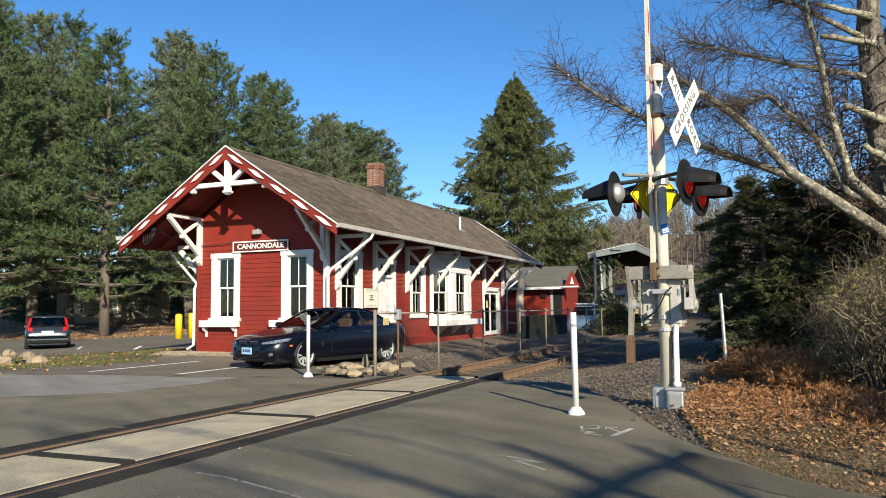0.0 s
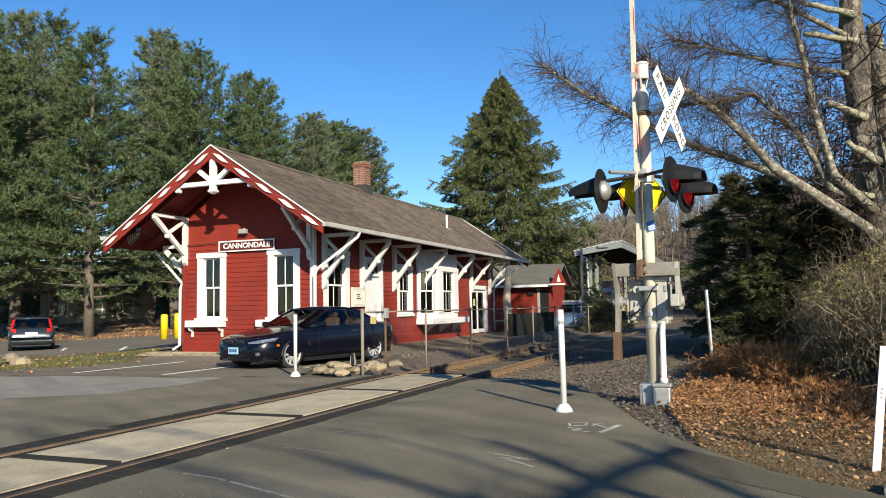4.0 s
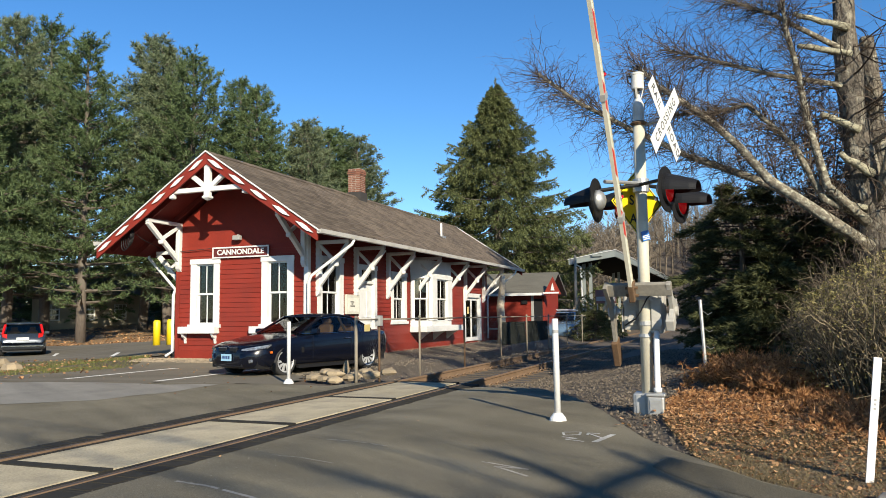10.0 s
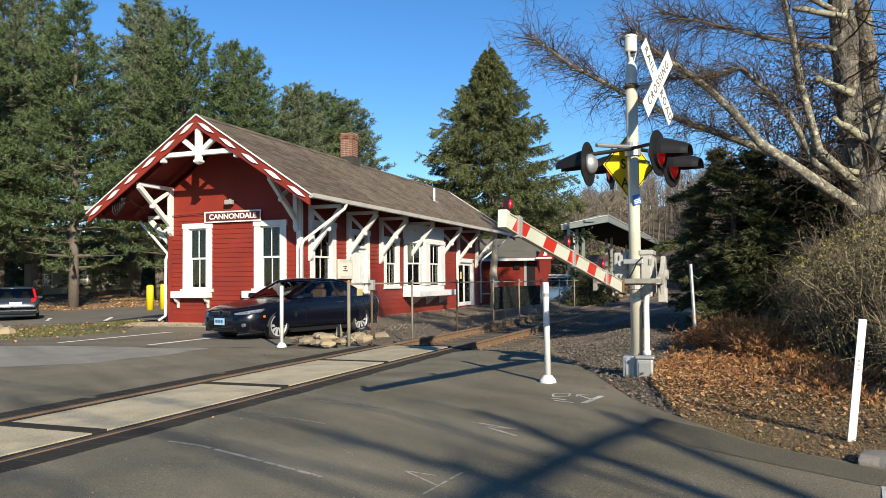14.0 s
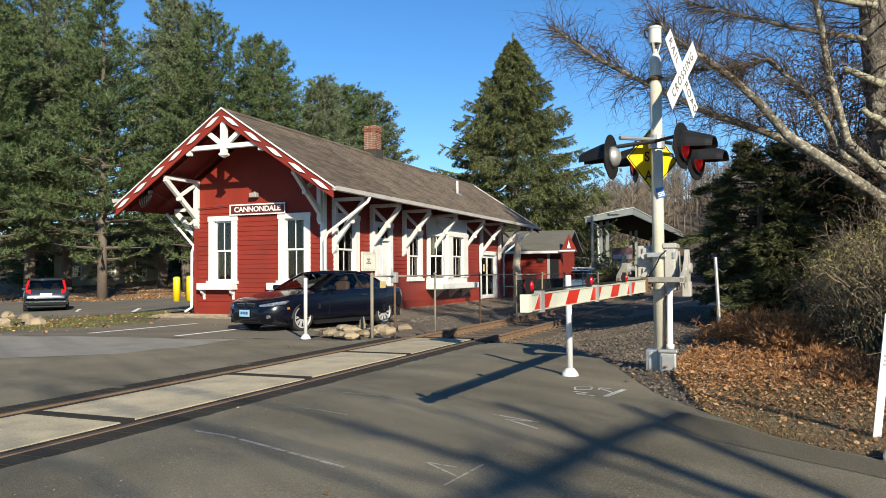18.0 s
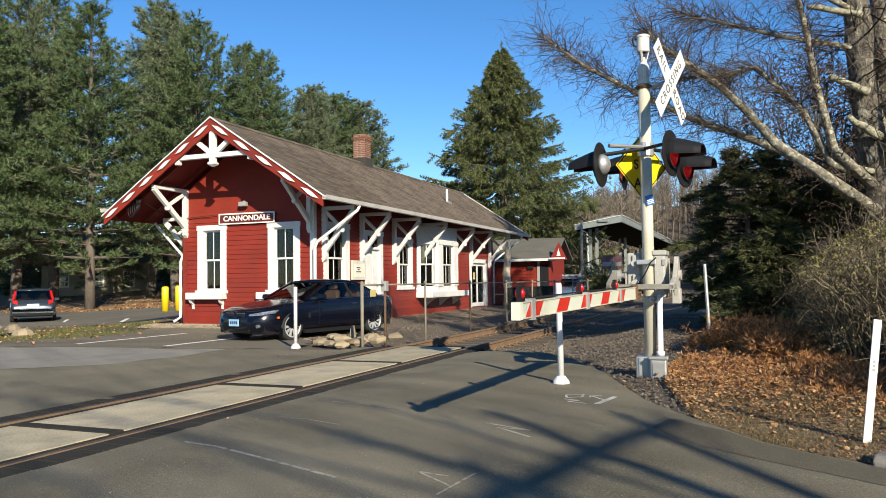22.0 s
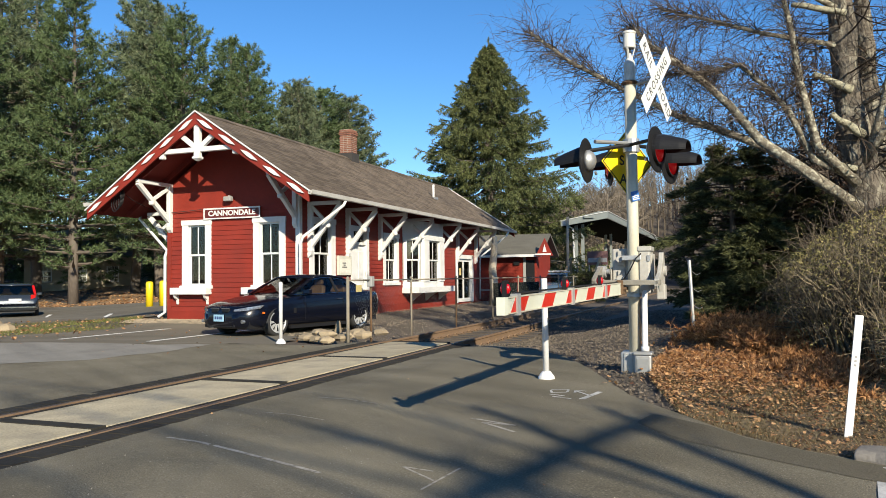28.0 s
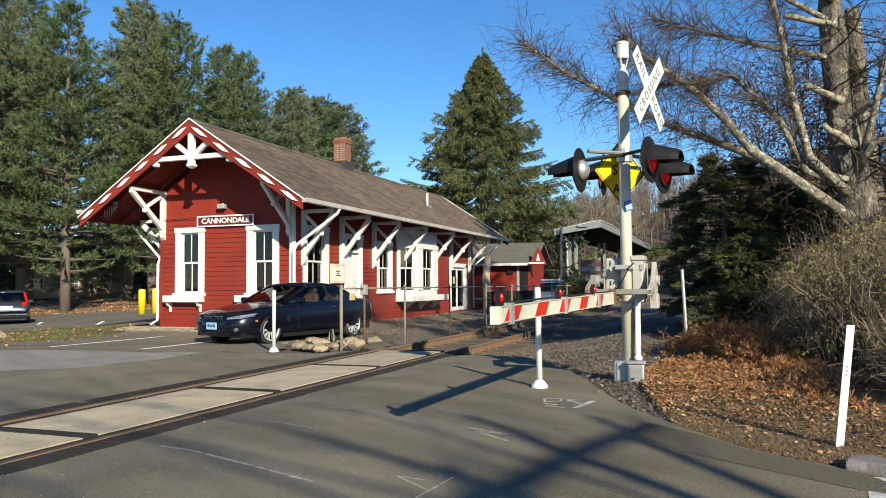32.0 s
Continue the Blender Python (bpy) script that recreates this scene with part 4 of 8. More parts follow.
for a in (0.3, 2.4, 4.5):
    part("bell_strut", Shape().beam((0.035 * math.cos(a), 0.035 * math.sin(a), 3.77), (0.07 * math.cos(a), 0.07 * math.sin(a), 3.9), 0.022, 0.01), BELL, bell)

# crossbuck
NA = radians(-17.5)
cb_m = Matrix.Translation((0.315, -0.06, 3.46)) @ Matrix.Rotation(NA, 4, "Z") @ Matrix.Rotation(radians(90), 4, "Z") @ Matrix.Rotation(radians(90), 4, "X")
crossbuck = new("crossbuck")
crossbuck.parent, crossbuck.matrix_basis = signal, cb_m
tagged(crossbuck, "white crossbuck sign with black letters")
for ang, txt, z in ((-45, ("RAIL", "ROAD"), 0.0), (45, ("CROSSING",), 0.008)):
    s = Shape().box(-0.56, 0.56, -0.108, 0.108, -0.002, 0.002)
    bl = part("sign_blade", s, SIGNWHITE, crossbuck)
    bl.matrix_basis = pose(0, 0, z, 0, 0, ang)
    if len(txt) == 2:
        for u, w in ((-0.335, txt[0]), (0.335, txt[1])):
            words(w, 0.145, pose(u, 0, 0.004), SIGNBLACK, bl, squeeze=0.95, thick=0.001, space=1.25)
    else:
        words(txt[0], 0.145, pose(0, 0, 0.004), SIGNBLACK, bl, squeeze=0.95, thick=0.001, space=1.4)
part("crossbuck_arm", Shape().tube([(0, 0, 3.43), (0.31, -0.06, 3.46)], 0.02, 6), GALV, signal)

# flashing lights: round black targets with hoods, back to back in pairs
cross = part("light_crossarm", Shape().tube([(-0.45, -0.46, 2.58), (0.0, -0.1, 2.68), (0.42, 0.42, 2.66)], 0.024, 8), BLACK, signal, "dark pipe crossarm")
part("crossarm_pipe", Shape().tube([(-0.36, -0.5, 2.68), (-0.02, -0.1, 2.7)], 0.024, 8), GALV, cross)
part("crossarm_pipe", Shape().tube([(-0.3, 0.36, 2.58), (0.02, 0.1, 2.68)], 0.022, 8), BLACK, cross)
part("crossarm_pipe", Shape().tube([(0.0, -0.1, 2.68), (0.28, -0.46, 2.66)], 0.022, 8), BLACK, cross)
part("crossarm_clamp", Shape().tube([(0, 0, 2.6), (0, 0, 2.76)], 0.1, 14), GALV, cross)


def flasher(x, y, z, yaw):
    """One light: target disc, domed back, red lens and long hood; it faces its own +x."""
    f = new("flashing_light")
    f.parent, f.matrix_basis = signal, pose(x, y, z, 0, 0, yaw)
    tagged(f, "black round crossing light with hood and red lens")
    circ = lambda r, xx, n=28: [(xx, r * math.cos(2 * math.pi * k / n), r * math.sin(2 * math.pi * k / n)) for k in range(n)]
    part("target_disc", Shape().loft([circ(0.255, -0.008), circ(0.265, -0.004), circ(0.265, 0.004), circ(0.255, 0.008)]), BLACK, f, smooth=False)
    part("light_housing", Shape().loft([circ(0.125, -0.008), circ(0.12, -0.04), circ(0.095, -0.08), circ(0.05, -0.105), circ(0.01, -0.11)]), GALV, f, "silver domed back", smooth=True)
    part("lens", Shape().loft([circ(0.155, 0.009), circ(0.15, 0.03), circ(0.1, 0.05), circ(0.01, 0.058)]), LENS, f, "red lens", smooth=True)
    part("bezel", Shape().loft([circ(0.178, 0.008), circ(0.178, 0.045), circ(0.158, 0.045), circ(0.158, 0.012)], caps=False), BLACK, f)
    n, rings = 17, []
    for xx, r, drop in ((0.01, 0.18, 0.0), (0.1, 0.172, 0.012), (0.3, 0.125, 0.03), (0.37, 0.1, 0.035)):
        out = [(xx, r * math.cos(a), r * math.sin(a) - drop) for a in [radians(-8 + 196 * k / (n - 1)) for k in range(n)]]
        inn = [(xx, (r - 0.006) * math.cos(a), (r - 0.006) * math.sin(a) - drop) for a in [radians(-8 + 196 * k / (n - 1)) for k in range(n)]]
        rings.append(out + inn[::-1])
    part("hood", Shape().loft(rings), BLACK, f, smooth=False)
    part("hinge_bolt", Shape().tube([(-0.05, -0.17, -0.12), (-0.05, -0.21, -0.14)], 0.018, 6), GALV, f)


flasher(-0.46, -0.5, 2.46, 172)
flasher(-0.3, 0.3, 2.5, 197)
flasher(0.34, -0.5, 2.54, -16)
flasher(0.43, 0.3, 2.49, -19)

# yellow diamond sign behind the mast
dm = new("warning_sign")
dm.parent, dm.matrix_basis = signal, Matrix.Translation((-0.07, 0.16, 2.5)) @ Matrix.Rotation(radians(49), 4, "Z") @ Matrix.Rotation(radians(90), 4, "X")
tagged(dm, "yellow diamond warning sign with black letters")
part("sign_plate", Shape().slab([(0, -0.41, 0), (0.41, 0, 0), (0, 0.41, 0), (-0.41, 0, 0)], (0, 0, -0.003)), YELLOW, dm)
for a, b in (((0, -0.385), (0.385, 0)), ((0.385, 0), (0, 0.385)), ((0, 0.385), (-0.385, 0)), ((-0.385, 0), (0, -0.385))):
    part("sign_border", Shape().beam((*a, 0.001), (*b, 0.001), 0.012, 0.002), SIGNBLACK, dm)
words("S", 0.17, pose(-0.09, 0.02, 0.003), SIGNBLACK, dm, thick=0.001, bold=0.003)
words("A", 0.17, pose(-0.07, -0.21, 0.003), SIGNBLACK, dm, thick=0.001, bold=0.003)
bs = new("blue_notice")
bs.parent, bs.matrix_basis = signal, Matrix.Translation((0.045, -0.065, 2.06)) @ Matrix.Rotation(radians(42), 4, "Z") @ Matrix.Rotation(radians(90), 4, "X") @ Matrix.Rotation(radians(14), 4, "Z")
tagged(bs, "small blue notice plate")
part("notice_plate", Shape().box(-0.055, 0.055, -0.06, 0.06, -0.002, 0.002), mat("blue_sign", (0.024, 0.131, 0.41), 0.4, vary=0.1), bs)
for v in (0.0, -0.02, -0.04):
    part("print_bar", Shape().box(-0.045, 0.045, v - 0.005, v + 0.005, 0.002, 0.004), SIGNWHITE, bs)

# gate mechanism on the mast
MECH = mat("dull_grey_casing", (0.360, 0.348, 0.315), 0.6, vary=0.15, scale=3, fine=30, stain=(0.221, 0.196, 0.155), stain_amount=0.5, stain_scale=3)
mech = part("gate_mechanism", Shape().box(0.06, 0.2, -0.04, 0.34, 0.88, 1.4), MECH, signal, "pale grey gate motor cabinet", bevel=0.02)
part("cabinet_lid", Shape().box(0.05, 0.215, -0.06, 0.36, 1.39, 1.45), MECH, mech, bevel=0.012)
part("cabinet_door", Shape().box(0.075, 0.185, -0.055, -0.04, 0.93, 1.36), MECH, mech, bevel=0.01)
for k in range(5):
    part("side_rib", Shape().box(0.2, 0.222, 0.02 + k * 0.07, 0.05 + k * 0.07, 0.93, 1.36), MECH, mech)
for z in (0.98, 1.27):
    part("hinge", Shape().box(0.17, 0.2, -0.07, -0.05, z, z + 0.07), GALV, mech)
rear = part("rear_cabinet", Shape().box(-0.27, -0.06, 0.1, 0.4, 0.92, 1.43), MECH, signal, "grey relay box", bevel=0.02)
part("box_flange", Shape().box(-0.29, -0.275, 0.08, 0.42, 0.9, 1.2), MECH, rear)
for z in (1.06, 1.3):
    gland_plate = part("gland_plate", Shape().box(-0.2, -0.11, 0.07, 0.1, z - 0.08, z + 0.1), MECH, rear, bevel=0.006)
    part("cable_gland", Shape().tube([(-0.16, 0.08, z), (-0.16, -0.02, z), (-0.16, -0.02, z), (-0.16, -0.05, z)], [0.036, 0.036, 0.046, 0.042], 12), MECH, gland_plate, smooth=False)
clamp = part("mast_clamp", Shape().box(-0.13, 0.1, -0.1, -0.07, 1.28, 1.34), GALV, signal, bevel=0.01)
part("clamp_band", Shape().tube([(0, 0, 1.28), (0, 0, 1.34)], 0.08, 16), GALV, clamp)
part("mast_band", Shape().tube([(0, 0, 0.98), (0, 0, 1.03)], 0.085, 16), GALV, signal, "steel band round the mast")
part("mast_band", Shape().tube([(0, 0, 0.84), (0, 0, 0.88)], 0.085, 16), GALV, signal, "steel band round the mast")
part("cable", Shape().tube([(0.1, -0.09, 1.36), (0.04, -0.13, 1.3), (-0.03, -0.13, 1.16), (-0.1, -0.11, 1.06), (-0.18, -0.05, 1.02), (-0.24, 0.0, 0.98)], 0.009, 5), BLACK, signal, "black looped cable")

# ---- gate arm (swings on its shaft) ----
YOKE = mat("weathered_channel", (0.21, 0.195, 0.165), 0.75, vary=0.3, scale=5, fine=30, bump=0.3, stain=(0.106, 0.073, 0.045), stain_amount=0.6, stain_scale=4)
GATE_AT, GATE_TURN = (MX + 0.005, MY, 1.31), -3.2
gate = thing("crossing_gate", "red and white striped crossing gate arm with counterweights", "crossing gate", pose(*GATE_AT, -92, 0, GATE_TURN))
AX = -0.085
arm = part("arm", Shape().loft([[(AX - 0.012, y, -0.2 - h), (AX + 0.012, y, -0.2 - h), (AX + 0.012, y, -0.2 + h), (AX - 0.012, y, -0.2 + h)] for y, h in ((-4.56, 0.051), (-2.76, 0.056), (-1.36, 0.06), (-0.36, 0.063))]), REFWHITE, gate, "white fibreglass arm with red diagonal stripes")
for d in (-1, 1):
    part("arm_edge", Shape().beam((AX, -4.55, -0.2 + d * 0.054), (AX, -0.36, -0.2 + d * 0.066), 0.04, 0.008), CREAM, arm)
u = -4.45
while u < -0.9:
    for sgn in (-1, 1):
        o = AX + sgn * 0.012
        w, k = 0.31, 0.11
        hh = 0.05 + 0.012 * (u + 4.56) / 4
        q = [(o, u, -0.2 - hh), (o, u + w, -0.2 - hh), (o, u + w + k, -0.2 + hh), (o, u + k, -0.2 + hh)]
        part("red_stripe", Shape().slab(q, (sgn * 0.002, 0, 0)), REFRED, arm)
    u += 0.74
part("arm_tip", Shape().box(AX - 0.03, AX + 0.03, -4.62, -4.55, -0.26, -0.14), REFWHITE, arm)
for y in (-4.3, -2.75, -1.35):
    part("arm_clamp", Shape().box(AX - 0.028, AX + 0.028, y - 0.035, y + 0.035, -0.275, -0.125), GREY, arm)
for y in (-4.52, -2.95, -1.55):
    lamp = part("arm_lamp", Shape().loft([[(AX + x, y + r * math.cos(a), r * 1.8 * math.sin(a) - 0.085) for a in [k * math.pi / 8 for k in range(16)]] for r, x in ((0.006, -0.036), (0.018, -0.026), (0.021, 0), (0.018, 0.026), (0.006, 0.036))]), LAMP, arm, "lit red gate lamp", smooth=True)
    part("lamp_bracket", Shape().box(AX - 0.016, AX + 0.016, y - 0.026, y + 0.026, -0.145, -0.03), BLACK, lamp)
part("arm_cable", Shape().tube([(AX - 0.02, -4.3, -0.125), (AX - 0.02, -2.5, -0.12), (AX - 0.02, -0.5, -0.125)], 0.008, 5), BLACK, arm)
heel = part("arm_heel", Shape().box(AX - 0.035, AX + 0.035, -0.5, -0.28, -0.27, -0.1), RUST, gate, "rusty arm socket", bevel=0.01)
for y in (-0.44, -0.34):
    part("bolt", Shape().tube([(AX - 0.07, y, -0.2), (AX + 0.07, y, -0.2)], 0.02, 6), RUST, heel)
yoke = part("yoke_beam", Shape().box(-0.42, 0.36, -0.46, -0.3, -0.16, -0.1), YOKE, gate, "weathered cross channel of the yoke", bevel=0.008)
for x0 in (-0.42, 0.3):
    e = 0.42 if x0 < 0 else 0.2
    if x0 > 0:
        outline = [(-0.46, -0.17), (-0.46, -0.09), (-0.22, -0.02), (-0.1, 0.1), (-0.04, 0.22), (0.06, 0.22), (0.1, 0.1), (0.1, -0.12), (0.06, -0.3), (-0.06, -0.3), (-0.1, -0.12), (-0.3, -0.15)]
        side_arm = part("yoke_side", Shape().slab([(x0, a, b) for a, b in outline], (0.05, 0, 0)), MECH, gate, "curved grey side arm", bevel=0.006)
        part("shaft_boss", Shape().tube([(x0 - 0.02, 0, 0), (x0 + 0.08, 0, 0)], 0.06, 12), MECH, side_arm)
        part("counterweight", Shape().box(x0 - 0.03, x0 + 0.07, -0.07, 0.07, -0.34, -0.16), MECH, gate, "pale counterweight block", bevel=0.012)
        continue
    s = Shape().slab([(x0, -0.46, -0.24), (x0, -0.46, -0.08), (x0, -0.1, 0.06), (x0, 0.12, 0.06), (x0, e, -0.02), (x0, e, -0.13), (x0, 0.1, -0.08), (x0, -0.1, -0.08)], (0.05, 0, 0))
    side_arm = part("yoke_side", s, YOKE if x0 < 0 else GREY, gate, "curved grey side arm", bevel=0.006)
    part("shaft_boss", Shape().tube([(x0 - 0.02, 0, 0), (x0 + 0.08, 0, 0)], 0.07, 12), GREY, side_arm)
    part("counterweight", Shape().box(x0 - 0.02, x0 + 0.06, e - 0.06, 0.7 if x0 < 0 else 0.28, -0.17, 0.0), RUST if x0 < 0 else GREY, gate, "bolted counterweight plates", bevel=0.01)
part("shaft", Shape().tube([(-0.44, 0, 0), (-0.3, 0, 0)], 0.035, 10), GALV, gate)

# ---- posts and fence ----
def delineator(x, y, h, lean=(0, 0), name="marker_post"):
    z = height(x, y)
    t = thing(name, "white plastic marker post on a flared base", "marker post", pose(x, y, z, lean[0], lean[1], 0), "marker posts at the crossing")
    part("post", Shape().tube([(0, 0, 0.05), (0, 0, h - 0.02), (0, 0, h)], [0.037, 0.037, 0.033], 12), PLASTIC, t, smooth=True)
    part("post_base", Shape().tube([(0, 0, 0.0), (0, 0, 0.03), (0, 0, 0.09)], [0.1, 0.095, 0.05], 16), PLASTIC, t, smooth=False)
    return t


post_r = delineator(2.9, 9.58, 1.17, (0, -0.5))
part("reflective_band", Shape().tube([(0, 0, 1.0), (0, 0, 1.04)], 0.038, 12), GREY, post_r)
delineator(-3.33, 13.7, 1.2)

# ---- fence, stones, bollards ----
FENCEPOST = mat("dull_fence_steel", (0.2, 0.175, 0.135), 0.8, vary=0.25, scale=4, fine=30, bump=0.2, stain=(0.147, 0.098, 0.057), stain_amount=0.5, stain_scale=3)
fence = thing("chain_link_fence", "grey chain-link fence along the track", "fence")
FX = -2.25
F_Y = [14.45, 15.5, 17.7, 20.9, 24.4, 27.6, 31.0, 34.5, 38.0, 41.5]
for k, y in enumerate(F_Y):
    dark = k in (1, 3)
    part("post", Shape().tube([(FX, y, -0.3), (FX, y, 1.25)], 0.034 if k == 0 else 0.025, 10), RUST if dark else FENCEPOST, fence, "rusty post" if dark else "", smooth=True)
    part("post_cap", Shape().tube([(FX, y, 1.25), (FX, y, 1.28), (FX, y, 1.3)], [0.04, 0.036, 0.01], 10), FENCEPOST, fence)
for a, b in zip(F_Y, F_Y[1:]):
    part("top_rail", Shape().tube([(FX, a, 1.22), (FX, b, 1.22)], 0.02, 6), FENCEPOST, fence, smooth=True)
wire = Shape()
pitch, zb, zt = 0.085, -0.12, 1.2
y = F_Y[0]
while y < F_Y[-1]:
    for d in (-1, 1):
        a, b = Vector((FX, y, zb)), Vector((FX, y + d * (zt - zb) * 0.75, zt))
        if F_Y[0] - 0.01 < b.y < F_Y[-1]:
            w = 0.001
            k = len(wire.v)
            wire.v += [tuple(a + Vector((0, -w, 0))), tuple(a + Vector((0, w, 0))), tuple(b + Vector((0, w, 0))), tuple(b + Vector((0, -w, 0)))]
            wire.f.append((k, k + 1, k + 2, k + 3))
    y += pitch
part("wire_mesh", wire, GALV, fence, "diamond wire mesh", kind="stuff")
SCREEN = mat("dark_mesh_screen", (0.016, 0.018, 0.016), 0.95, vary=0.4, scale=4, spec=0.02)
for a, b in ((24.45, 27.55), (27.65, 30.95)):
    part("privacy_screen", Shape().box(FX - 0.03, FX - 0.024, a, b, 0.3, 1.05), SCREEN, fence, "dark mesh screen")
latch = part("gate_box", Shape().box(FX - 0.06, FX + 0.06, 15.42, 15.56, 1.08, 1.3), GREY, fence, "grey metal box on a post", bevel=0.01)
tag = part("fence_tag", Shape().box(FX + 0.03, FX + 0.035, 14.75, 15.0, 0.98, 1.12), mat("tan_tag", (0.508, 0.41, 0.164), 0.7), fence, "small yellow tag on the wire")


def rock(shape, c, r, rng, flat=0.6):
    """A rough stone added to a shape."""
    n, q = 6, rng.uniform(0, 6.28)
    rings = []
    for zz, k in ((-0.8, 0.75), (-0.2, 1.0), (0.5, 0.85), (0.9, 0.45)):
        rings.append([(c[0] + r[0] * k * rng.uniform(0.7, 1.2) * math.cos(q + 6.283 * i / n), c[1] + r[1] * k * rng.uniform(0.8, 1.15) * math.sin(q + 6.283 * i / n), c[2] + r[2] * (zz + rng.uniform(-0.12, 0.12))) for i in range(n)])
    return shape.loft(rings)


SANDSTONE = mat("tan_stone", (0.27, 0.215, 0.14), 0.9, vary=0.3, scale=5, fine=40, bump=0.7, obj_random=0.3, stain=(0.164, 0.139, 0.106), stain_scale=3)
rng = random.Random(4)
for x, y, rx, ry, rz, z in ((-3.3, 14.55, 0.34, 0.2, 0.1, 0.08), (-2.95, 14.35, 0.26, 0.18, 0.1, 0.07), (-2.62, 14.2, 0.24, 0.16, 0.1, 0.07), (-2.75, 14.45, 0.3, 0.2, 0.1, 0.22), (-3.05, 14.65, 0.3, 0.2, 0.09, 0.24), (-2.45, 14.6, 0.28, 0.22, 0.11, 0.09),
                            (-3.5, 14.9, 0.26, 0.2, 0.1, 0.08), (-2.6, 15.0, 0.25, 0.2, 0.12, 0.1), (-2.3, 15.3, 0.3, 0.22, 0.13, 0.1), (-2.7, 15.7, 0.3, 0.24, 0.15, 0.1), (-2.4, 16.3, 0.28, 0.2, 0.12, 0.08), (-2.9, 15.2, 0.09, 0.12, 0.3, 0.25)):
    solo("boulder", rock(Shape(), (x * 0.92 - 0.2, y, z * 0.7), (rx * 0.75, ry * 0.85, rz * 0.7), rng), SANDSTONE, "tan flat-sided stone in a loose pile by the fence", "stone", group="stones by the fence")
for x, y, r, z in ((-15.2, 17.4, 0.34, 0.12), (-15.7, 17.6, 0.3, 0.12), (-16.2, 17.1, 0.36, 0.14), (-15.6, 17.4, 0.28, 0.28), (-16.8, 17.1, 0.34, 0.26), (-16.4, 17.4, 0.26, 0.36)):
    solo("boulder", rock(Shape(), (x, y, z + height(x, y)), (r, r * 0.7, r * 0.5), rng), SANDSTONE, "rounded pale stone at the edge of the lot", "stone", group="stones at the lot edge")
for x, y in ((-21.05, 30.0), (-20.33, 30.1)):
    b = thing("bollard", "yellow plastic covered bollard", "bollard", pose(x, y, height(x, y)), "yellow bollards")
    part("sleeve", Shape().tube([(0, 0, 0), (0, 0, 1.12), (0, 0, 1.18), (0, 0, 1.2)], [0.17, 0.17, 0.13, 0.03], 16), BOLLARD, b, smooth=True)
stake = thing("marker_stake", "white flat fibreglass marker stake leaning at the road edge", "marker stake", pose(5.69, 6.92, height(5.69, 6.92), 0, 6.5, 8))
part("blade", Shape().box(-0.027, 0.027, -0.005, 0.005, -0.03, 0.865), PLASTIC, stake, bevel=0.003)
for k in range(3):
    part("print_bar", Shape().box(-0.008, 0.008, -0.006, -0.005, 0.5 + k * 0.03, 0.515 + k * 0.03), GREY, stake)
st2 = thing("fence_stake", "grey steel fence stake with loose wire", "fence stake", pose(4.36, 14.0, 0.2, 0, -2.5, 0))
part("stake", Shape().tube([(0, 0, 0), (0, 0, 1.3)], 0.028, 8), GALV, st2)
for k in (1, 5, 9):
    part("loose_wire", Shape().tube([(0.01, 0, 1.2 - k * 0.07), (0.1, 0.02, 1.12 - k * 0.07), (0.16, 0.05, 1.15 - k * 0.07)], 0.004, 4), GALV, st2)

# kerb and paint on the road
KERB = mat("granite_kerb", (0.164, 0.151, 0.135), 0.9, vary=0.25, fine=50, bump=0.5)


def rough_slab(a, b, w, h, rng):
    """A hewn kerb with uneven faces."""
    d = (b - a).normalized()
    sd = Vector((-d.y, d.x, 0))
    rings = []
    for i in range(9):
        c = a.lerp(b, i / 8)
        j = lambda: rng.uniform(-0.014, 0.014)
        rings.append([c + sd * (-w / 2 + j()) + Vector((0, 0, -0.1)), c + sd * (-w / 2 + j()) + Vector((0, 0, h * 0.25 + j())), c + sd * (-w * 0.36 + j()) + Vector((0, 0, h * 0.5 + j())),
                      c + sd * (w * 0.36 + j()) + Vector((0, 0, h * 0.6 + j())), c + sd * (w / 2 + j()) + Vector((0, 0, h * 0.3 + j())), c + sd * (w / 2) + Vector((0, 0, -0.1))])
    return Shape().loft(rings)


for k in range(4):
    a = Vector((5.66 + k * 0.95, 6.42 - k * 0.3, 0))
    kb = part("kerb_stone", rough_slab(a + Vector((0.02, 0, 0.07)), a + Vector((0.93, -0.29, 0.07)), 0.26, 0.1, rng), KERB, None, bevel=0.012)
    tagged(kb, "grey granite kerb stone at the road edge", "kerb stone", "kerb stones")
FRESH = mat("bay_line_paint", (0.78, 0.76, 0.69), 0.8, vary=0.2, scale=6, fine=60, stain=(0.3, 0.28, 0.24), stain_amount=0.5, stain_scale=9)
PAINT = mat("road_paint", (0.508, 0.500, 0.467), 0.8, vary=0.3, scale=6, fine=60, stain=(0.164, 0.164, 0.155), stain_amount=0.6, stain_scale=9)
FAINT = mat("worn_chalk", (0.34, 0.31, 0.26), 0.9, vary=0.4, scale=6, fine=70, stain=(0.093, 0.082, 0.057), stain_amount=0.95, stain_scale=14)


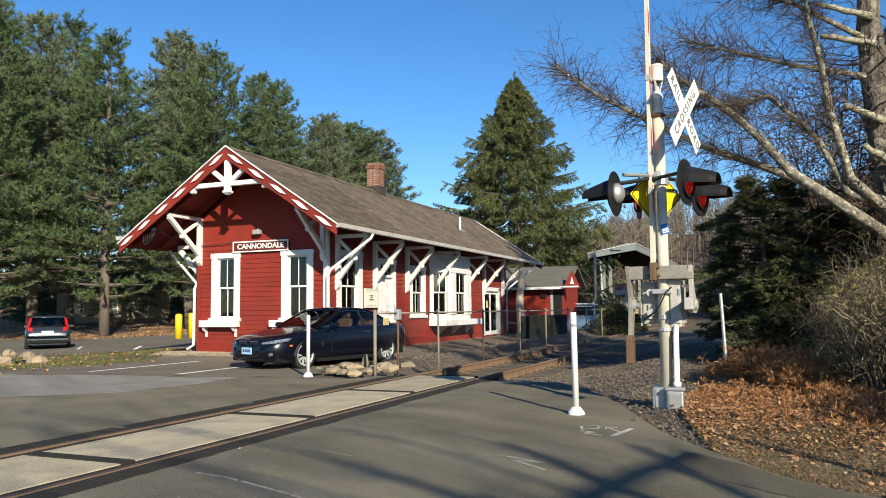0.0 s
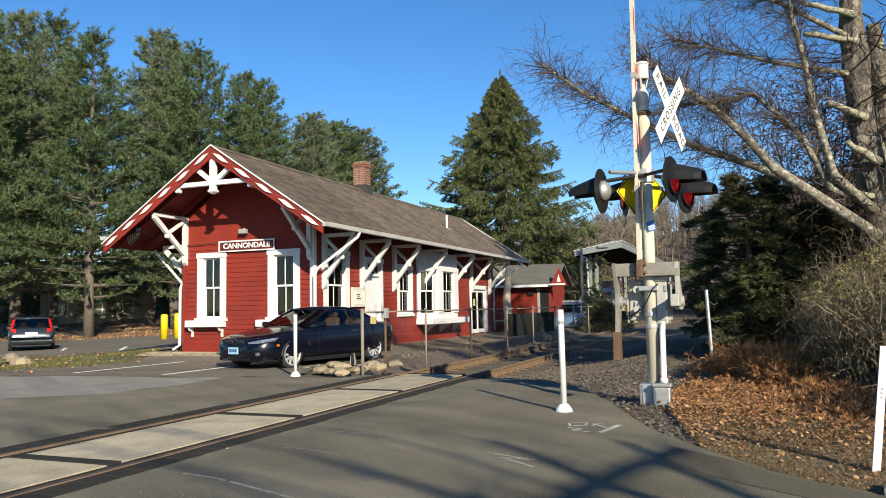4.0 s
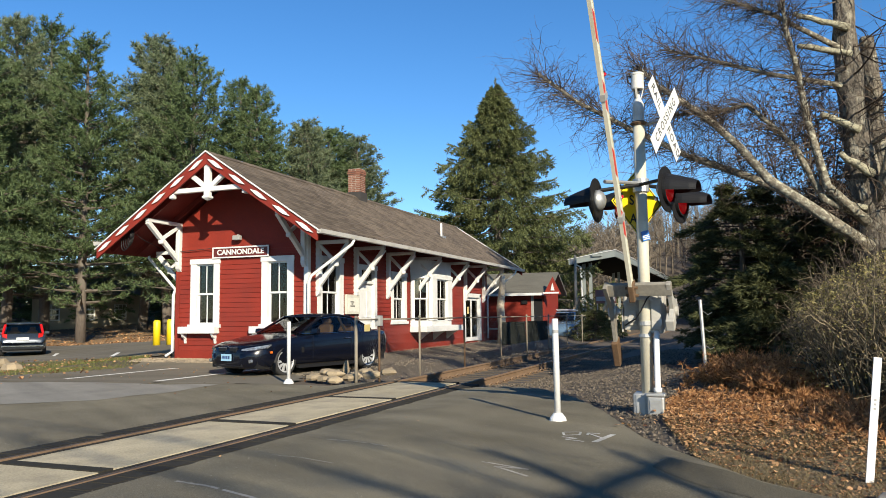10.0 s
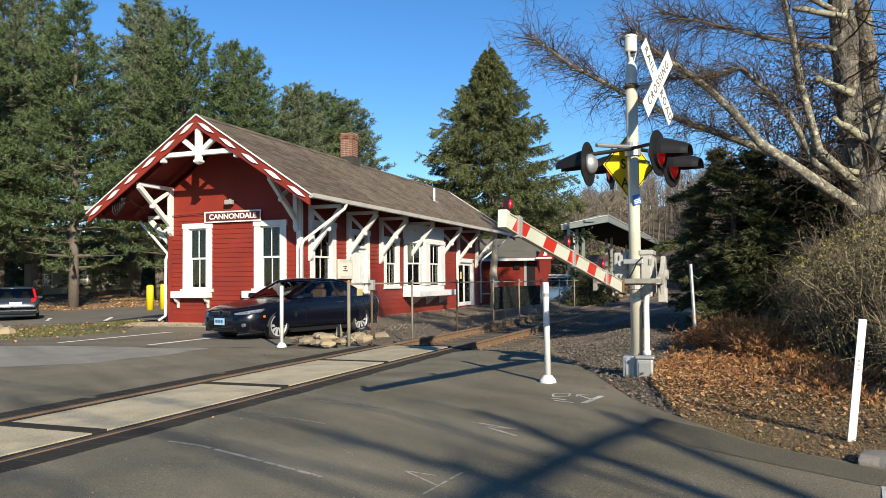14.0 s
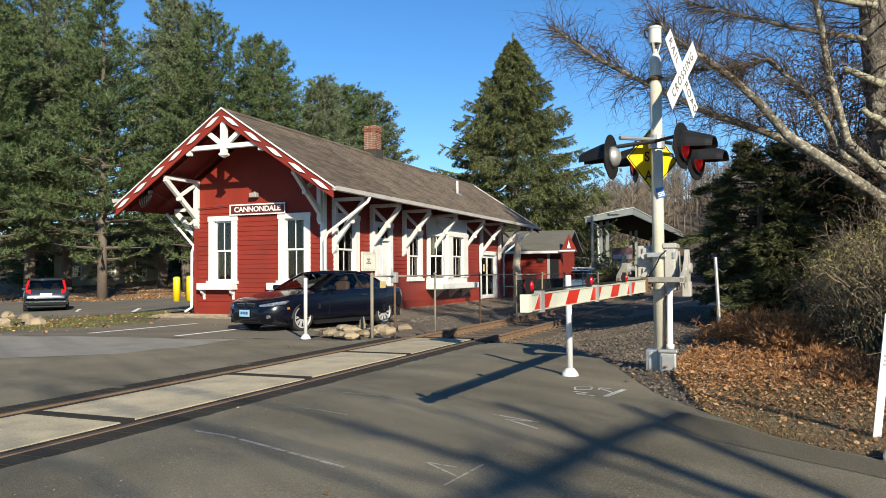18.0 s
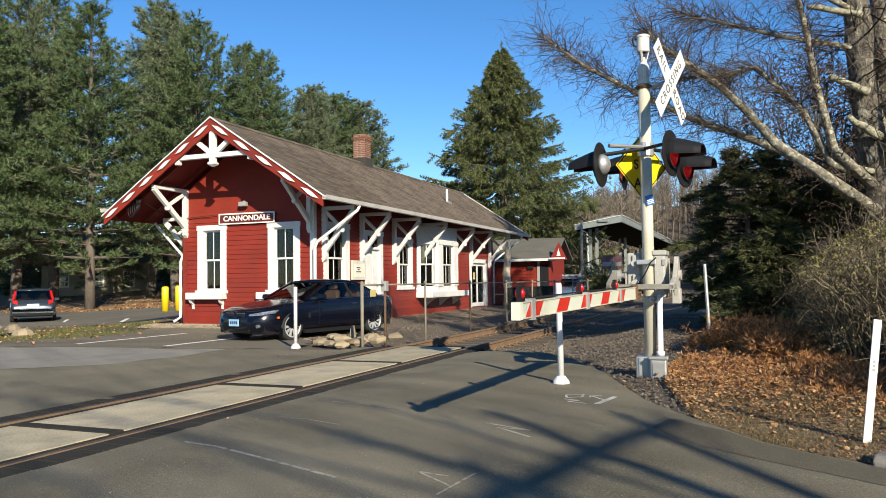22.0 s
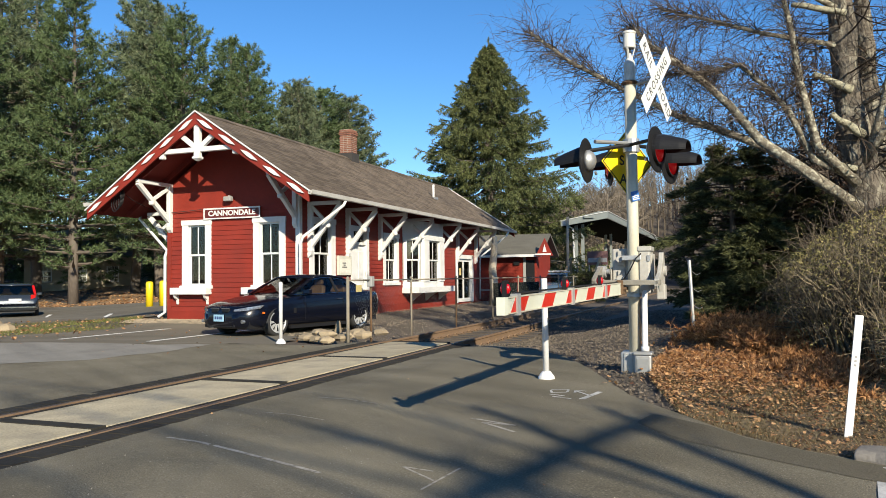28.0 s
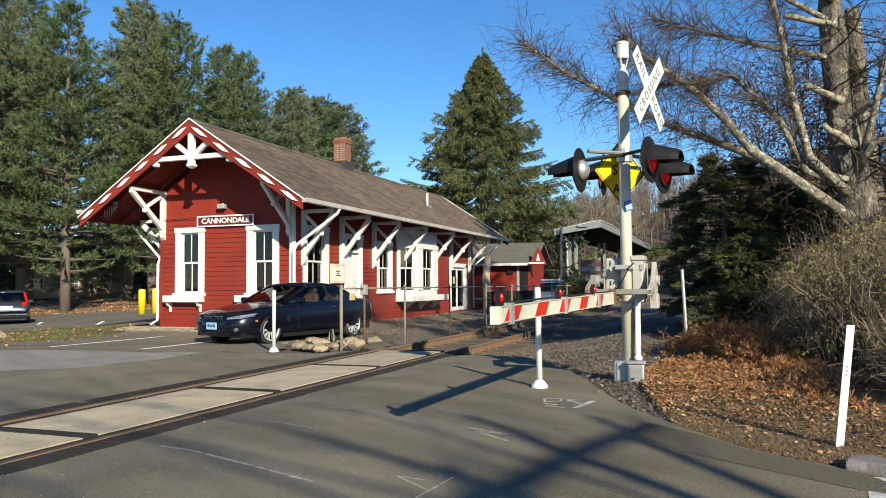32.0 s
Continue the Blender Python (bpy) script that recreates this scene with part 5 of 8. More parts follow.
def stripe(name, pts, w, material, label, z=0.007):
    s = Shape()
    for (x0, y0), (x1, y1) in zip(pts, pts[1:]):
        n = max(1, int(math.hypot(x1 - x0, y1 - y0) / 0.4))
        for i in range(n):
            a, b = i / n, (i + 1) / n
            p, q = (x0 + (x1 - x0) * a, y0 + (y1 - y0) * a), (x0 + (x1 - x0) * b, y0 + (y1 - y0) * b)
            d = Vector((q[0] - p[0], q[1] - p[1], 0)).normalized()
            sd = Vector((-d.y, d.x, 0)) * w / 2
            v = [(p[0] + e * sd.x, p[1] + e * sd.y, height(*p) + z) for e in (-1, 1)] + [(q[0] + e * sd.x, q[1] + e * sd.y, height(*q) + z) for e in (1, -1)]
            s.add(v, [(0, 1, 2, 3)])
    return solo(name, s, material, label, "road marking", kind="structure")


for x in (-6.35, -8.8):
    stripe("bay_line", [(x, 13.45), (x + 0.05, 16.9)], 0.15, FRESH, "white painted parking bay line")
for a, b in (((-22.5, 22.5), (-20.5, 20.2)), ((-19, 25.5), (-17.2, 23.3)), ((-24, 27), (-22, 25))):
    stripe("bay_line", [a, b], 0.15, FRESH, "white painted parking bay line")
stripe("stop_line", [(5.78, 5.0), (5.94, 6.12)], 0.4, PAINT, "white painted stop line")
stripe("chalk_mark", [(3.15, 8.72), (3.32, 8.78), (3.34, 8.60), (3.20, 8.52), (3.15, 8.70)], 0.025, PAINT, "white surveyor's chalk loop")
stripe("chalk_mark", [(3.20, 8.42), (3.36, 8.36), (3.26, 8.28), (3.46, 8.20)], 0.025, PAINT, "white surveyor's chalk zigzag")
stripe("chalk_arrow", [(3.40, 8.72), (3.62, 8.42)], 0.025, PAINT, "white surveyor's chalk arrow")
stripe("chalk_arrow", [(3.52, 8.72), (3.40, 8.74), (3.42, 8.60)], 0.025, PAINT, "white surveyor's chalk arrow head")
stripe("chalk_bar", [(3.56, 8.20), (3.66, 8.72)], 0.06, PAINT, "white surveyor's chalk bar")
stripe("chalk_mark", [(2.85, 6.95), (3.3, 6.75), (3.0, 6.8), (3.36, 6.5)], 0.030, FAINT, "faded chalk marks on the road")
stripe("chalk_arrow", [(3.2, 5.2), (2.97, 5.25), (3.28, 5.0)], 0.018, FAINT, "faded chalk arrow on the road")
stripe("chalk_arrow", [(3.33, 5.33), (3.28, 4.8)], 0.018, FAINT, "faded chalk arrow on the road")
stripe("worn_line", [(0.8, 5.65), (2.55, 4.95)], 0.034, FAINT, "worn white line on the road")
stripe("worn_line", [(0.95, 7.7), (1.76, 7.4)], 0.015, FAINT, "worn white line on the road")
stripe("worn_line", [(0.9, 6.8), (1.7, 6.5)], 0.012, FAINT, "worn white line on the road")


# ---- freight shed, platform and shelter up the line ----
OLDSHINGLE = mat("grey_shingle", (0.106, 0.1, 0.082), 0.95, vary=0.3, scale=1, fine=20, bump=0.5, stretch=(1, 1, 6))
shed = thing("freight_shed", "small red shed with grey roof beside the track", "shed", pose(-7.75, 39.5, -0.1))
w = part("wall", Shape().box(0, 3.3, 0, 3.2, -0.1, 2.5), RED, shed)
for k in range(15):
    part("clapboard", Shape().box(0.02, 3.28, -0.02, 0.0, 0.1 + k * 0.16, 0.245 + k * 0.16), RED, w)
part("roof", Shape().slab([(-0.4, -0.5, 2.42), (3.7, -0.5, 2.42), (3.7, -0.5, 2.5), (-0.4, -0.5, 2.5)], (0, 0.001, 0)).slab([(-0.4, -0.5, 2.4), (-0.4, 1.6, 3.55), (-0.4, 3.7, 2.4), (-0.4, 3.7, 2.5), (-0.4, 1.6, 3.65), (-0.4, -0.5, 2.5)], (4.1, 0, 0)), OLDSHINGLE, shed, "grey weathered shingle roof")
part("fascia", Shape().box(-0.4, 3.7, -0.54, -0.5, 2.37, 2.5), WHITE, shed)
part("lamp_box", Shape().box(2.1, 2.4, -0.12, 0.0, 1.95, 2.15), BLACK, shed)
part("door", Shape().box(2.75, 3.2, -0.05, 0.01, 0.1, 2.2), BLACK, shed, "dark blue shed door")
part("corner_post", Shape().box(2.6, 2.74, -0.06, 0.02, 0.0, 2.42), GREY, shed)
porch = part("gable_porch", Shape().slab([(3.4, -0.62, 2.4), (4.3, -0.62, 2.4), (3.88, -0.62, 3.3)], (0, 0.1, 0)), RED, shed, "small red gable with white trim")
part("gable_trim", Shape().box(3.4, 4.2, -0.66, -0.62, 2.44, 2.52), WHITE, porch)
part("gable_trim", Shape().slab([(3.78, -0.66, 2.6), (3.98, -0.66, 2.6), (3.88, -0.66, 2.98)], (0, 0.04, 0)), WHITE, porch)
bench = thing("bench", "grey wooden bench against the shed", "bench", pose(-6.9, 38.6, 0.05))
part("seat", Shape().box(-0.8, 0.8, -0.2, 0.2, 0.5, 0.56), GREY, bench)
for x in (-0.6, 0.6):
    part("leg", Shape().box(x - 0.1, x + 0.1, -0.15, 0.15, 0.0, 0.5), SANDSTONE, bench)

trunk_tree = thing("bare_tree", "pale grey tree trunk beside the shed", "tree", pose(-4.66, 32.5, 0.0))
part("trunk", Shape().tube([(0, 0, -0.1), (0.02, 0, 0.8), (-0.05, 0, 1.6), (0.03, 0.05, 2.4), (0.06, 0, 3.0)], [0.21, 0.18, 0.17, 0.14, 0.1], 10), mat("pale_bark", (0.393, 0.344, 0.270), 0.95, vary=0.45, fine=14, bump=0.8), trunk_tree, smooth=True)

DECK = mat("platform_timber", (0.295, 0.237, 0.155), 0.85, vary=0.25, scale=1.5, fine=18, obj_random=0.2)
platform = thing("platform", "raised timber and concrete station platform", "platform", kind="structure")
part("platform_slab", Shape().box(-5.4, -2.55, 46.5, 110, 0.9, 1.2), CONCRETE, platform)
for y in range(47, 110, 4):
    for x in (-5.2, -2.8):
        part("platform_post", Shape().box(x - 0.12, x + 0.12, y - 0.12, y + 0.12, -0.3, 0.9), DECK, platform)
for y in range(50, 108, 3):
    part("rail_post", Shape().box(-5.36, -5.28, y, y + 0.08, 1.2, 2.2), DECK, platform)
part("hand_rail", Shape().box(-5.38, -5.26, 46.5, 108, 2.16, 2.24), DECK, platform)
stairs = thing("platform_stairs", "pale new timber stairs up to the platform", "stairs", pose(-3.05, 43.2, 0))
for k in range(7):
    part("tread", Shape().box(-0.75, 0.75, k * 0.36, k * 0.36 + 0.34, 0.13 + k * 0.17, 0.17 + k * 0.17), WOOD, stairs)
    part("riser", Shape().box(-0.72, 0.72, k * 0.36 + 0.32, k * 0.36 + 0.35, k * 0.17, 0.13 + k * 0.17), DECK, stairs)
for x in (-0.85, 0.85):
    part("stringer", Shape().beam((x, 0, 0.0), (x, 2.7, 1.25), 0.06, 0.3), WOOD, stairs)
    part("handrail", Shape().beam((x, -0.1, 1.0), (x, 2.7, 2.3), 0.09, 0.14), WOOD, stairs)
    for y, z in ((0.0, 1.0), (1.35, 1.65), (2.65, 2.25)):
        part("newel", Shape().box(x - 0.06, x + 0.06, y - 0.06, y + 0.06, max(0, z - 1.1), z + 0.12), WOOD, stairs)
    for k in range(8):
        part("baluster", Shape().beam((x, 0.2 + k * 0.32, 0.3 + k * 0.15), (x, 0.2 + k * 0.32, 1.12 + k * 0.155), 0.04, 0.04, (0, 1, 0)), WOOD, stairs)
shelter = thing("platform_shelter", "grey flat canopy on steel posts over the platform", "shelter")
CANOPY = mat("canopy_grey", (0.196, 0.221, 0.213), 0.5, vary=0.12, stain=(0.180, 0.180, 0.164), stain_amount=0.4)
roof_c = part("canopy_roof", Shape().slab([(-4.75, 47.2, 4.62), (-4.75, 47.2, 4.32), (-1.9, 47.2, 4.72), (-1.9, 47.2, 5.1), (-2.4, 47.2, 5.16)], (0, 46, 0)), CANOPY, shelter, "pale grey canopy with a sloping roof")
part("canopy_edge", Shape().slab([(-4.8, 47.15, 4.66), (-4.8, 47.15, 4.635), (-1.85, 47.15, 5.125), (-1.85, 47.15, 5.155)], (0, 46.1, 0)), WHITE, roof_c)
# near-black sheet under the roof: the canopy's shade, put into the colour
part("canopy_soffit", Shape().slab([(-4.7, 47.3, 4.3), (-1.95, 47.3, 4.69), (-1.95, 47.3, 4.7), (-4.7, 47.3, 4.315)], (0, 45.8, 0)), mat("painted_soffit_shade", (0.016, 0.016, 0.016), 1.0, spec=0.0, vary=0.2), roof_c, "underside of the canopy with its shade painted near black")
part("roof_hatch", Shape().box(-3.3, -2.7, 47.08, 47.2, 4.76, 4.9), CANOPY, roof_c)
for y in (48.2, 60.2, 72.2, 84.2):
    for x in (-4.0, -3.6):
        part("canopy_post", Shape().box(x - 0.09, x + 0.09, y - 0.09, y + 0.09, 1.2, 4.5), CANOPY, shelter)
part("canopy_drain", Shape().tube([(-4.6, 47.3, 4.45), (-4.15, 47.9, 4.2), (-4.1, 48.1, 1.2)], 0.06, 8), WHITE, shelter)
ad = thing("platform_notice", "dull red and white notice board at the stairs", "notice board", pose(-2.35, 46.0, 1.2))
part("panel", Shape().box(-0.6, 0.6, -0.03, 0.03, 0.7, 1.5), mat("dull_red", (0.164, 0.082, 0.073), 0.7, vary=0.3), ad)
part("panel_band", Shape().box(-0.55, 0.55, -0.035, -0.03, 0.85, 1.1), GREY, ad)
for x in (-0.5, 0.5):
    part("leg", Shape().box(x - 0.03, x + 0.03, -0.03, 0.03, 0, 0.7), GREY, ad)
pole = thing("utility_pole", "thin weathered utility pole", "utility pole", pose(-3.9, 44.8, 0))
part("pole", Shape().tube([(0, 0, 0), (0.05, 0, 4.7)], [0.1, 0.075], 9), mat("pole_wood", (0.246, 0.221, 0.180), 0.9, vary=0.3), pole, smooth=True)
part("insulator", Shape().box(-0.25, -0.05, -0.06, 0.06, 4.2, 4.5), GREY, pole)

# ---- vehicles ----
CARBLUE = mat("dark_blue_car_paint", (0.003, 0.004, 0.009), 0.22, vary=0.05, bump=0, coat=0.4, spec=0.25)
TYRE = mat("tyre", (0.018, 0.018, 0.018), 0.85, vary=0.2)
ALLOY = mat("alloy", (0.42, 0.425, 0.425), 0.35, metal=0.25, vary=0.05, bump=0)

CARGLASS = clear_glass("car_glass", (0.66, 0.76, 0.7))
CABIN = mat("dark_cabin_trim", (0.016, 0.016, 0.016), 0.8, vary=0.2)
LEATHER = mat("brown_seat_leather", (0.131, 0.061, 0.036), 0.6, vary=0.25)
HEADLAMP = mat("headlamp", (0.278, 0.295, 0.311), 0.12, metal=0.6, vary=0.7, scale=20, bump=0)
TAILRED = mat("tail_lamp", (0.451, 0.009, 0.008), 0.15, vary=0.1, bump=0)
AMBER = mat("amber_lamp", (0.615, 0.131, 0.016), 0.2, bump=0)
PLATE = mat("plate_blue", (0.287, 0.475, 0.615), 0.4, vary=0.05, bump=0)
CHROME = mat("chrome", (0.615, 0.615, 0.623), 0.12, metal=1.0, vary=0.03, bump=0)


def cut_arches(ob, centres, radius):
    """Cuts the wheel arches out of a body."""
    for x, y, z in centres:
        cutter = new("tmp_cut", Shape().tube([(x - 0.35, y, z), (x + 0.35, y, z)], radius, 24).mesh("tmp_cut", BLACK))
        bm = bmesh.new()
        bm.from_mesh(cutter.data)
        bmesh.ops.recalc_face_normals(bm, faces=bm.faces)
        bm.to_mesh(cutter.data)
        bm.free()
        mod = ob.modifiers.new("arch", "BOOLEAN")
        mod.operation, mod.object, mod.solver = "DIFFERENCE", cutter, "EXACT"
        dg = bpy.context.evaluated_depsgraph_get()
        dg.update()
        me = bpy.data.meshes.new_from_object(ob.evaluated_get(dg))
        ob.modifiers.clear()
        ob.data = me
        bpy.data.objects.remove(cutter)
    ob.data.polygons.foreach_set("use_smooth", [True] * len(ob.data.polygons))


def wheel(parent, x, y, r, side):
    w = new("wheel")
    w.parent, w.matrix_basis = parent, pose(x, y, r, 0, 0, 0 if side > 0 else 180)
    n = 28
    ring = lambda rr, xx: [(xx, rr * math.cos(2 * math.pi * k / n), rr * math.sin(2 * math.pi * k / n)) for k in range(n)]
    part("tyre", Shape().loft([ring(r * 0.7, -0.1), ring(r * 0.92, -0.11), ring(r, -0.07), ring(r, 0.07), ring(r * 0.93, 0.105), ring(r * 0.72, 0.1), ring(r * 0.7, 0.06)], caps=False), TYRE, w, smooth=True)
    part("brake_disc", Shape().loft([ring(r * 0.7, 0.0), ring(r * 0.7, 0.01)]), BLACK, w)
    rim = part("rim", Shape().loft([ring(r * 0.76, 0.104), ring(r * 0.68, 0.106), ring(r * 0.66, 0.05), ring(r * 0.7, 0.05)], caps=False), ALLOY, w, "silver alloy rim", smooth=True)
    part("hub", Shape().loft([ring(r * 0.16, 0.03), ring(r * 0.15, 0.085), ring(r * 0.05, 0.09)]), ALLOY, rim, smooth=True)
    for k in range(10):
        for e in (-0.09, 0.09):
            a = 2 * math.pi * k / 10
            part("spoke", Shape().beam((0.07, r * 0.13 * math.cos(a), r * 0.13 * math.sin(a)), (0.085, r * 0.67 * math.cos(a + e), r * 0.67 * math.sin(a + e)), 0.026, 0.024), ALLOY, rim)


def car(name, label, m, paint, st, glass, roof, axles, r=0.325, quarter=None):
    """A car from body stations (y, half width, underside, belt, centre line), glass and roof stations. Its front points to -y."""
    t = thing(name, label, "car", m)
    rings = []
    for y, w, zb, belt, zc in st:
        half = [(w * 0.8, zb), (w * 0.97, zb + 0.1), (w, zb + 0.22), (w, (zb + belt) / 2 + 0.1), (w * 0.97, belt - 0.1), (w * 0.95, belt - 0.03), (w * 0.88, belt + 0.0), (w * 0.62, belt + (zc - belt) * 0.7), (w * 0.3, zc)]
        rings.append([(x, y, z) for x, z in half] + [(-x, y, z) for x, z in reversed(half)])
    body = part("body", Shape().loft(rings), paint, t, smooth=True)
    arch = [(s * (st[4][1] - 0.05), y, r) for y in axles for s in (-1, 1)]
    cut_arches(body, arch, r * 1.17)
    part("underbody", Shape().box(-st[4][1] + 0.16, st[4][1] - 0.16, st[1][0] + 0.15, st[-2][0] - 0.1, 0.2, 0.5), BLACK, t)
    gr = []
    for y, wb, zb, wt, zt in glass:
        gr.append([(wb, y, zb), ((wb * 0.45 + wt * 0.55), y, zb * 0.45 + zt * 0.55), (wt, y, zt - 0.02), (wt * 0.7, y, zt), (-wt * 0.7, y, zt), (-wt, y, zt - 0.02), (-(wb * 0.45 + wt * 0.55), y, zb * 0.45 + zt * 0.55), (-wb, y, zb)])
    part("glasshouse", Shape().loft(gr), CARGLASS, t, "green-tinted windows", smooth=False)

    def flank(s, y, f):
        """A point on the side of the glass, f of the way from belt to roof."""
        y = min(max(y, glass[0][0]), glass[-1][0] - 1e-4)
        a, b = next((p, q) for p, q in zip(glass, glass[1:]) if p[0] <= y < q[0])
        k = (y - a[0]) / (b[0] - a[0])
        _, wb, zb, wt, zt = [u + (v - u) * k for u, v in zip(a, b)]
        return (s * ((wb + (wt - wb) * f) + 0.008), y, zb + (zt - 0.01 - zb) * f)

    part("dashboard", Shape().box(-0.66, 0.66, glass[0][0] + 0.28, glass[0][0] + 0.62, 0.8, 0.97), CABIN, t, bevel=0.03)
    for s in (-1, 1):
        for y0, nm in ((glass[1][0] + 0.42, "front_seat"), (glass[1][0] + 1.2, "rear_seat")):
            seat = part(nm, Shape().loft([[(s * 0.36 + a * w, y0 + b + lean, z) for a, b in ((-1, -0.06), (1, -0.06), (1, 0.06), (-1, 0.06))] for w, z, lean in ((0.23, 0.75, -0.1), (0.24, 0.95, 0.0), (0.2, 1.08, 0.05), (0.13, 1.12, 0.06))]), LEATHER, t, "brown leather seat", smooth=False, bevel=0.02)
            part("headrest", Shape().loft([[(s * 0.36 + a * w, y0 + b + 0.07, z) for a, b in ((-1, -0.045), (1, -0.045), (1, 0.045), (-1, 0.045))] for w, z in ((0.1, 1.13), (0.13, 1.17), (0.12, 1.24), (0.08, 1.26))]), LEATHER, seat, bevel=0.015)
        if quarter:
            y0b, y1b, y0t, y1t = quarter
            n = 6
            rings = []
            for i in range(n + 1):
                f = i / n * 1.0
                a, b = y0b + (y0t - y0b) * f ** 1.2, y1b + (y1t - y1b) * f
                rings.append([flank(s, a + (b - a) * k / 5, f) for k in range(6)])
            part("quarter_panel", Shape().loft(rings, closed=False, caps=False), paint, t, smooth=True)
        part("belt_trim", Shape().tube([flank(s, glass[0][0] + 0.1 + (glass[-2][0] - glass[0][0] - 0.1) * k / 6, 0.02) for k in range(7)], 0.008, 5), CHROME, t)
        if quarter:
            part("window_trim", Shape().tube([flank(s, glass[1][0] - 0.3 + (quarter[2] - glass[1][0] + 0.3) * k / 6, 0.9 - 0.05 * (k == 0)) for k in range(7)], 0.008, 5), CHROME, t)
    rr = []
    for y, w, z in roof:
        rr.append([(w, y, z - 0.035), (w * 0.98, y, z - 0.005), (w * 0.7, y, z + 0.016), (0, y, z + 0.026), (-w * 0.7, y, z + 0.016), (-w * 0.98, y, z - 0.005), (-w, y, z - 0.035)])
    part("roof", Shape().loft(rr), paint, t, smooth=True)
    g0, g1 = glass[0], glass[1]
    for s in (-1, 1):
        part("front_pillar", Shape().beam((s * g0[1] * 1.0, g0[0] + 0.02, g0[2] + 0.0), (s * g1[3] * 1.03, g1[0], g1[4] - 0.02), 0.06, 0.05), paint, t)
        mid = [g for g in glass if g[0] > 0.2][0]
        part("door_pillar", Shape().beam((s * mid[1] * 1.005, mid[0] + 0.25, mid[2]), (s * mid[3] * 1.01, mid[0] + 0.2, mid[4] - 0.04), 0.02, 0.07, (0, 1, 0)), BLACK, t)
        for w in axles:
            wheel(t, s * (st[4][1] - 0.115), w, r, s)
        mir = part("mirror", Shape().loft([[(s * (0.86 + a), g0[0] + 0.32 + b, 0.98 + c) for b, c in ((-0.07, -0.05), (0.05, -0.06), (0.05, 0.06), (-0.05, 0.05))] for a in (0.0, 0.1, 0.2)]), paint, t, smooth=False, bevel=0.015)
        part("mirror_arm", Shape().beam((s * 0.8, g0[0] + 0.32, 0.94), (s * 0.9, g0[0] + 0.32, 0.96), 0.06, 0.03), BLACK, mir)
        for y0 in (glass[0][0] + 0.28, glass[0][0] + 1.62):
            part("door_seam", Shape().box(s * (st[5][1] - 0.004), s * (st[5][1] + 0.002), y0, y0 + 0.008, 0.34, 0.88), BLACK, t)
        part("door_handle", Shape().box(s * (st[5][1] - 0.02), s * (st[5][1] + 0.022), glass[0][0] + 1.38, glass[0][0] + 1.58, 0.78, 0.805), CHROME, t, bevel=0.006)
        part("sill", Shape().box(s * (st[5][1] - 0.1), s * (st[5][1] - 0.02), axles[0] + 0.4, axles[1] - 0.4, 0.15, 0.22), BLACK, t)
    return t


BMW = ((-2.34, 0.42, 0.3, 0.54, 0.58), (-2.3, 0.58, 0.22, 0.61, 0.655), (-2.17, 0.75, 0.19, 0.67, 0.72), (-1.9, 0.87, 0.18, 0.74, 0.795), (-1.45, 0.91, 0.18, 0.82, 0.88), (-0.8, 0.912, 0.18, 0.88, 0.955), (0.0, 0.912, 0.18, 0.91, 0.93),
       (0.9, 0.912, 0.18, 0.93, 0.95), (1.35, 0.91, 0.19, 0.95, 0.98), (1.75, 0.89, 0.21, 0.955, 0.995), (2.1, 0.84, 0.24, 0.94, 0.99), (2.27, 0.74, 0.3, 0.88, 0.95), (2.32, 0.6, 0.4, 0.78, 0.82))
coupe = car("parked_coupe", "dark blue two-door car parked on the station lot", pose(-5.12, 17.2, -0.02, 0, 0, -14), CARBLUE, BMW,
            ((-0.9, 0.7, 0.92, 0.66, 0.95), (-0.08, 0.8, 0.91, 0.6, 1.335), (0.35, 0.81, 0.92, 0.6, 1.36), (0.9, 0.8, 0.93, 0.58, 1.325), (1.3, 0.76, 0.94, 0.58, 1.19), (1.75, 0.72, 0.96, 0.64, 0.985)),
            ((-0.12, 0.61, 1.335), (0.3, 0.625, 1.372), (0.7, 0.61, 1.362), (1.0, 0.6, 1.325), (1.35, 0.62, 1.2), (1.72, 0.68, 1.02)), (-1.45, 1.36), quarter=(1.16, 1.74, 1.0, 1.74))
for s in (-1, 1):
    part("headlight", Shape().slab([(s * 0.86, -1.95, 0.63), (s * 0.7, -2.17, 0.59), (s * 0.46, -2.29, 0.575), (s * 0.45, -2.28, 0.615), (s * 0.72, -2.12, 0.665), (s * 0.88, -1.84, 0.705)], (0, -0.05, 0.008)), HEADLAMP, coupe, "clear headlight")
    part("indicator", Shape().box(s * 0.895, s * 0.92, -1.92, -1.86, 0.52, 0.565), AMBER, coupe)
    part("grille", Shape().box(s * 0.05, s * 0.3, -2.34, -2.3, 0.52, 0.645), BLACK, coupe, "black grille with chrome rim", bevel=0.03)
    part("grille_rim", Shape().box(s * 0.03, s * 0.32, -2.335, -2.3, 0.643, 0.655), CHROME, coupe)
    part("fog_lamp", Shape().tube([(s * 0.66, -2.22, 0.36), (s * 0.66, -2.29, 0.36)], 0.04, 10), HEADLAMP, coupe)
part("lower_intake", Shape().box(-0.46, 0.46, -2.32, -2.24, 0.23, 0.33), BLACK, coupe, bevel=0.02)
plate = part("number_plate", Shape().box(-0.16, 0.16, -2.385, -2.365, 0.36, 0.51), PLATE, coupe, "pale blue number plate")
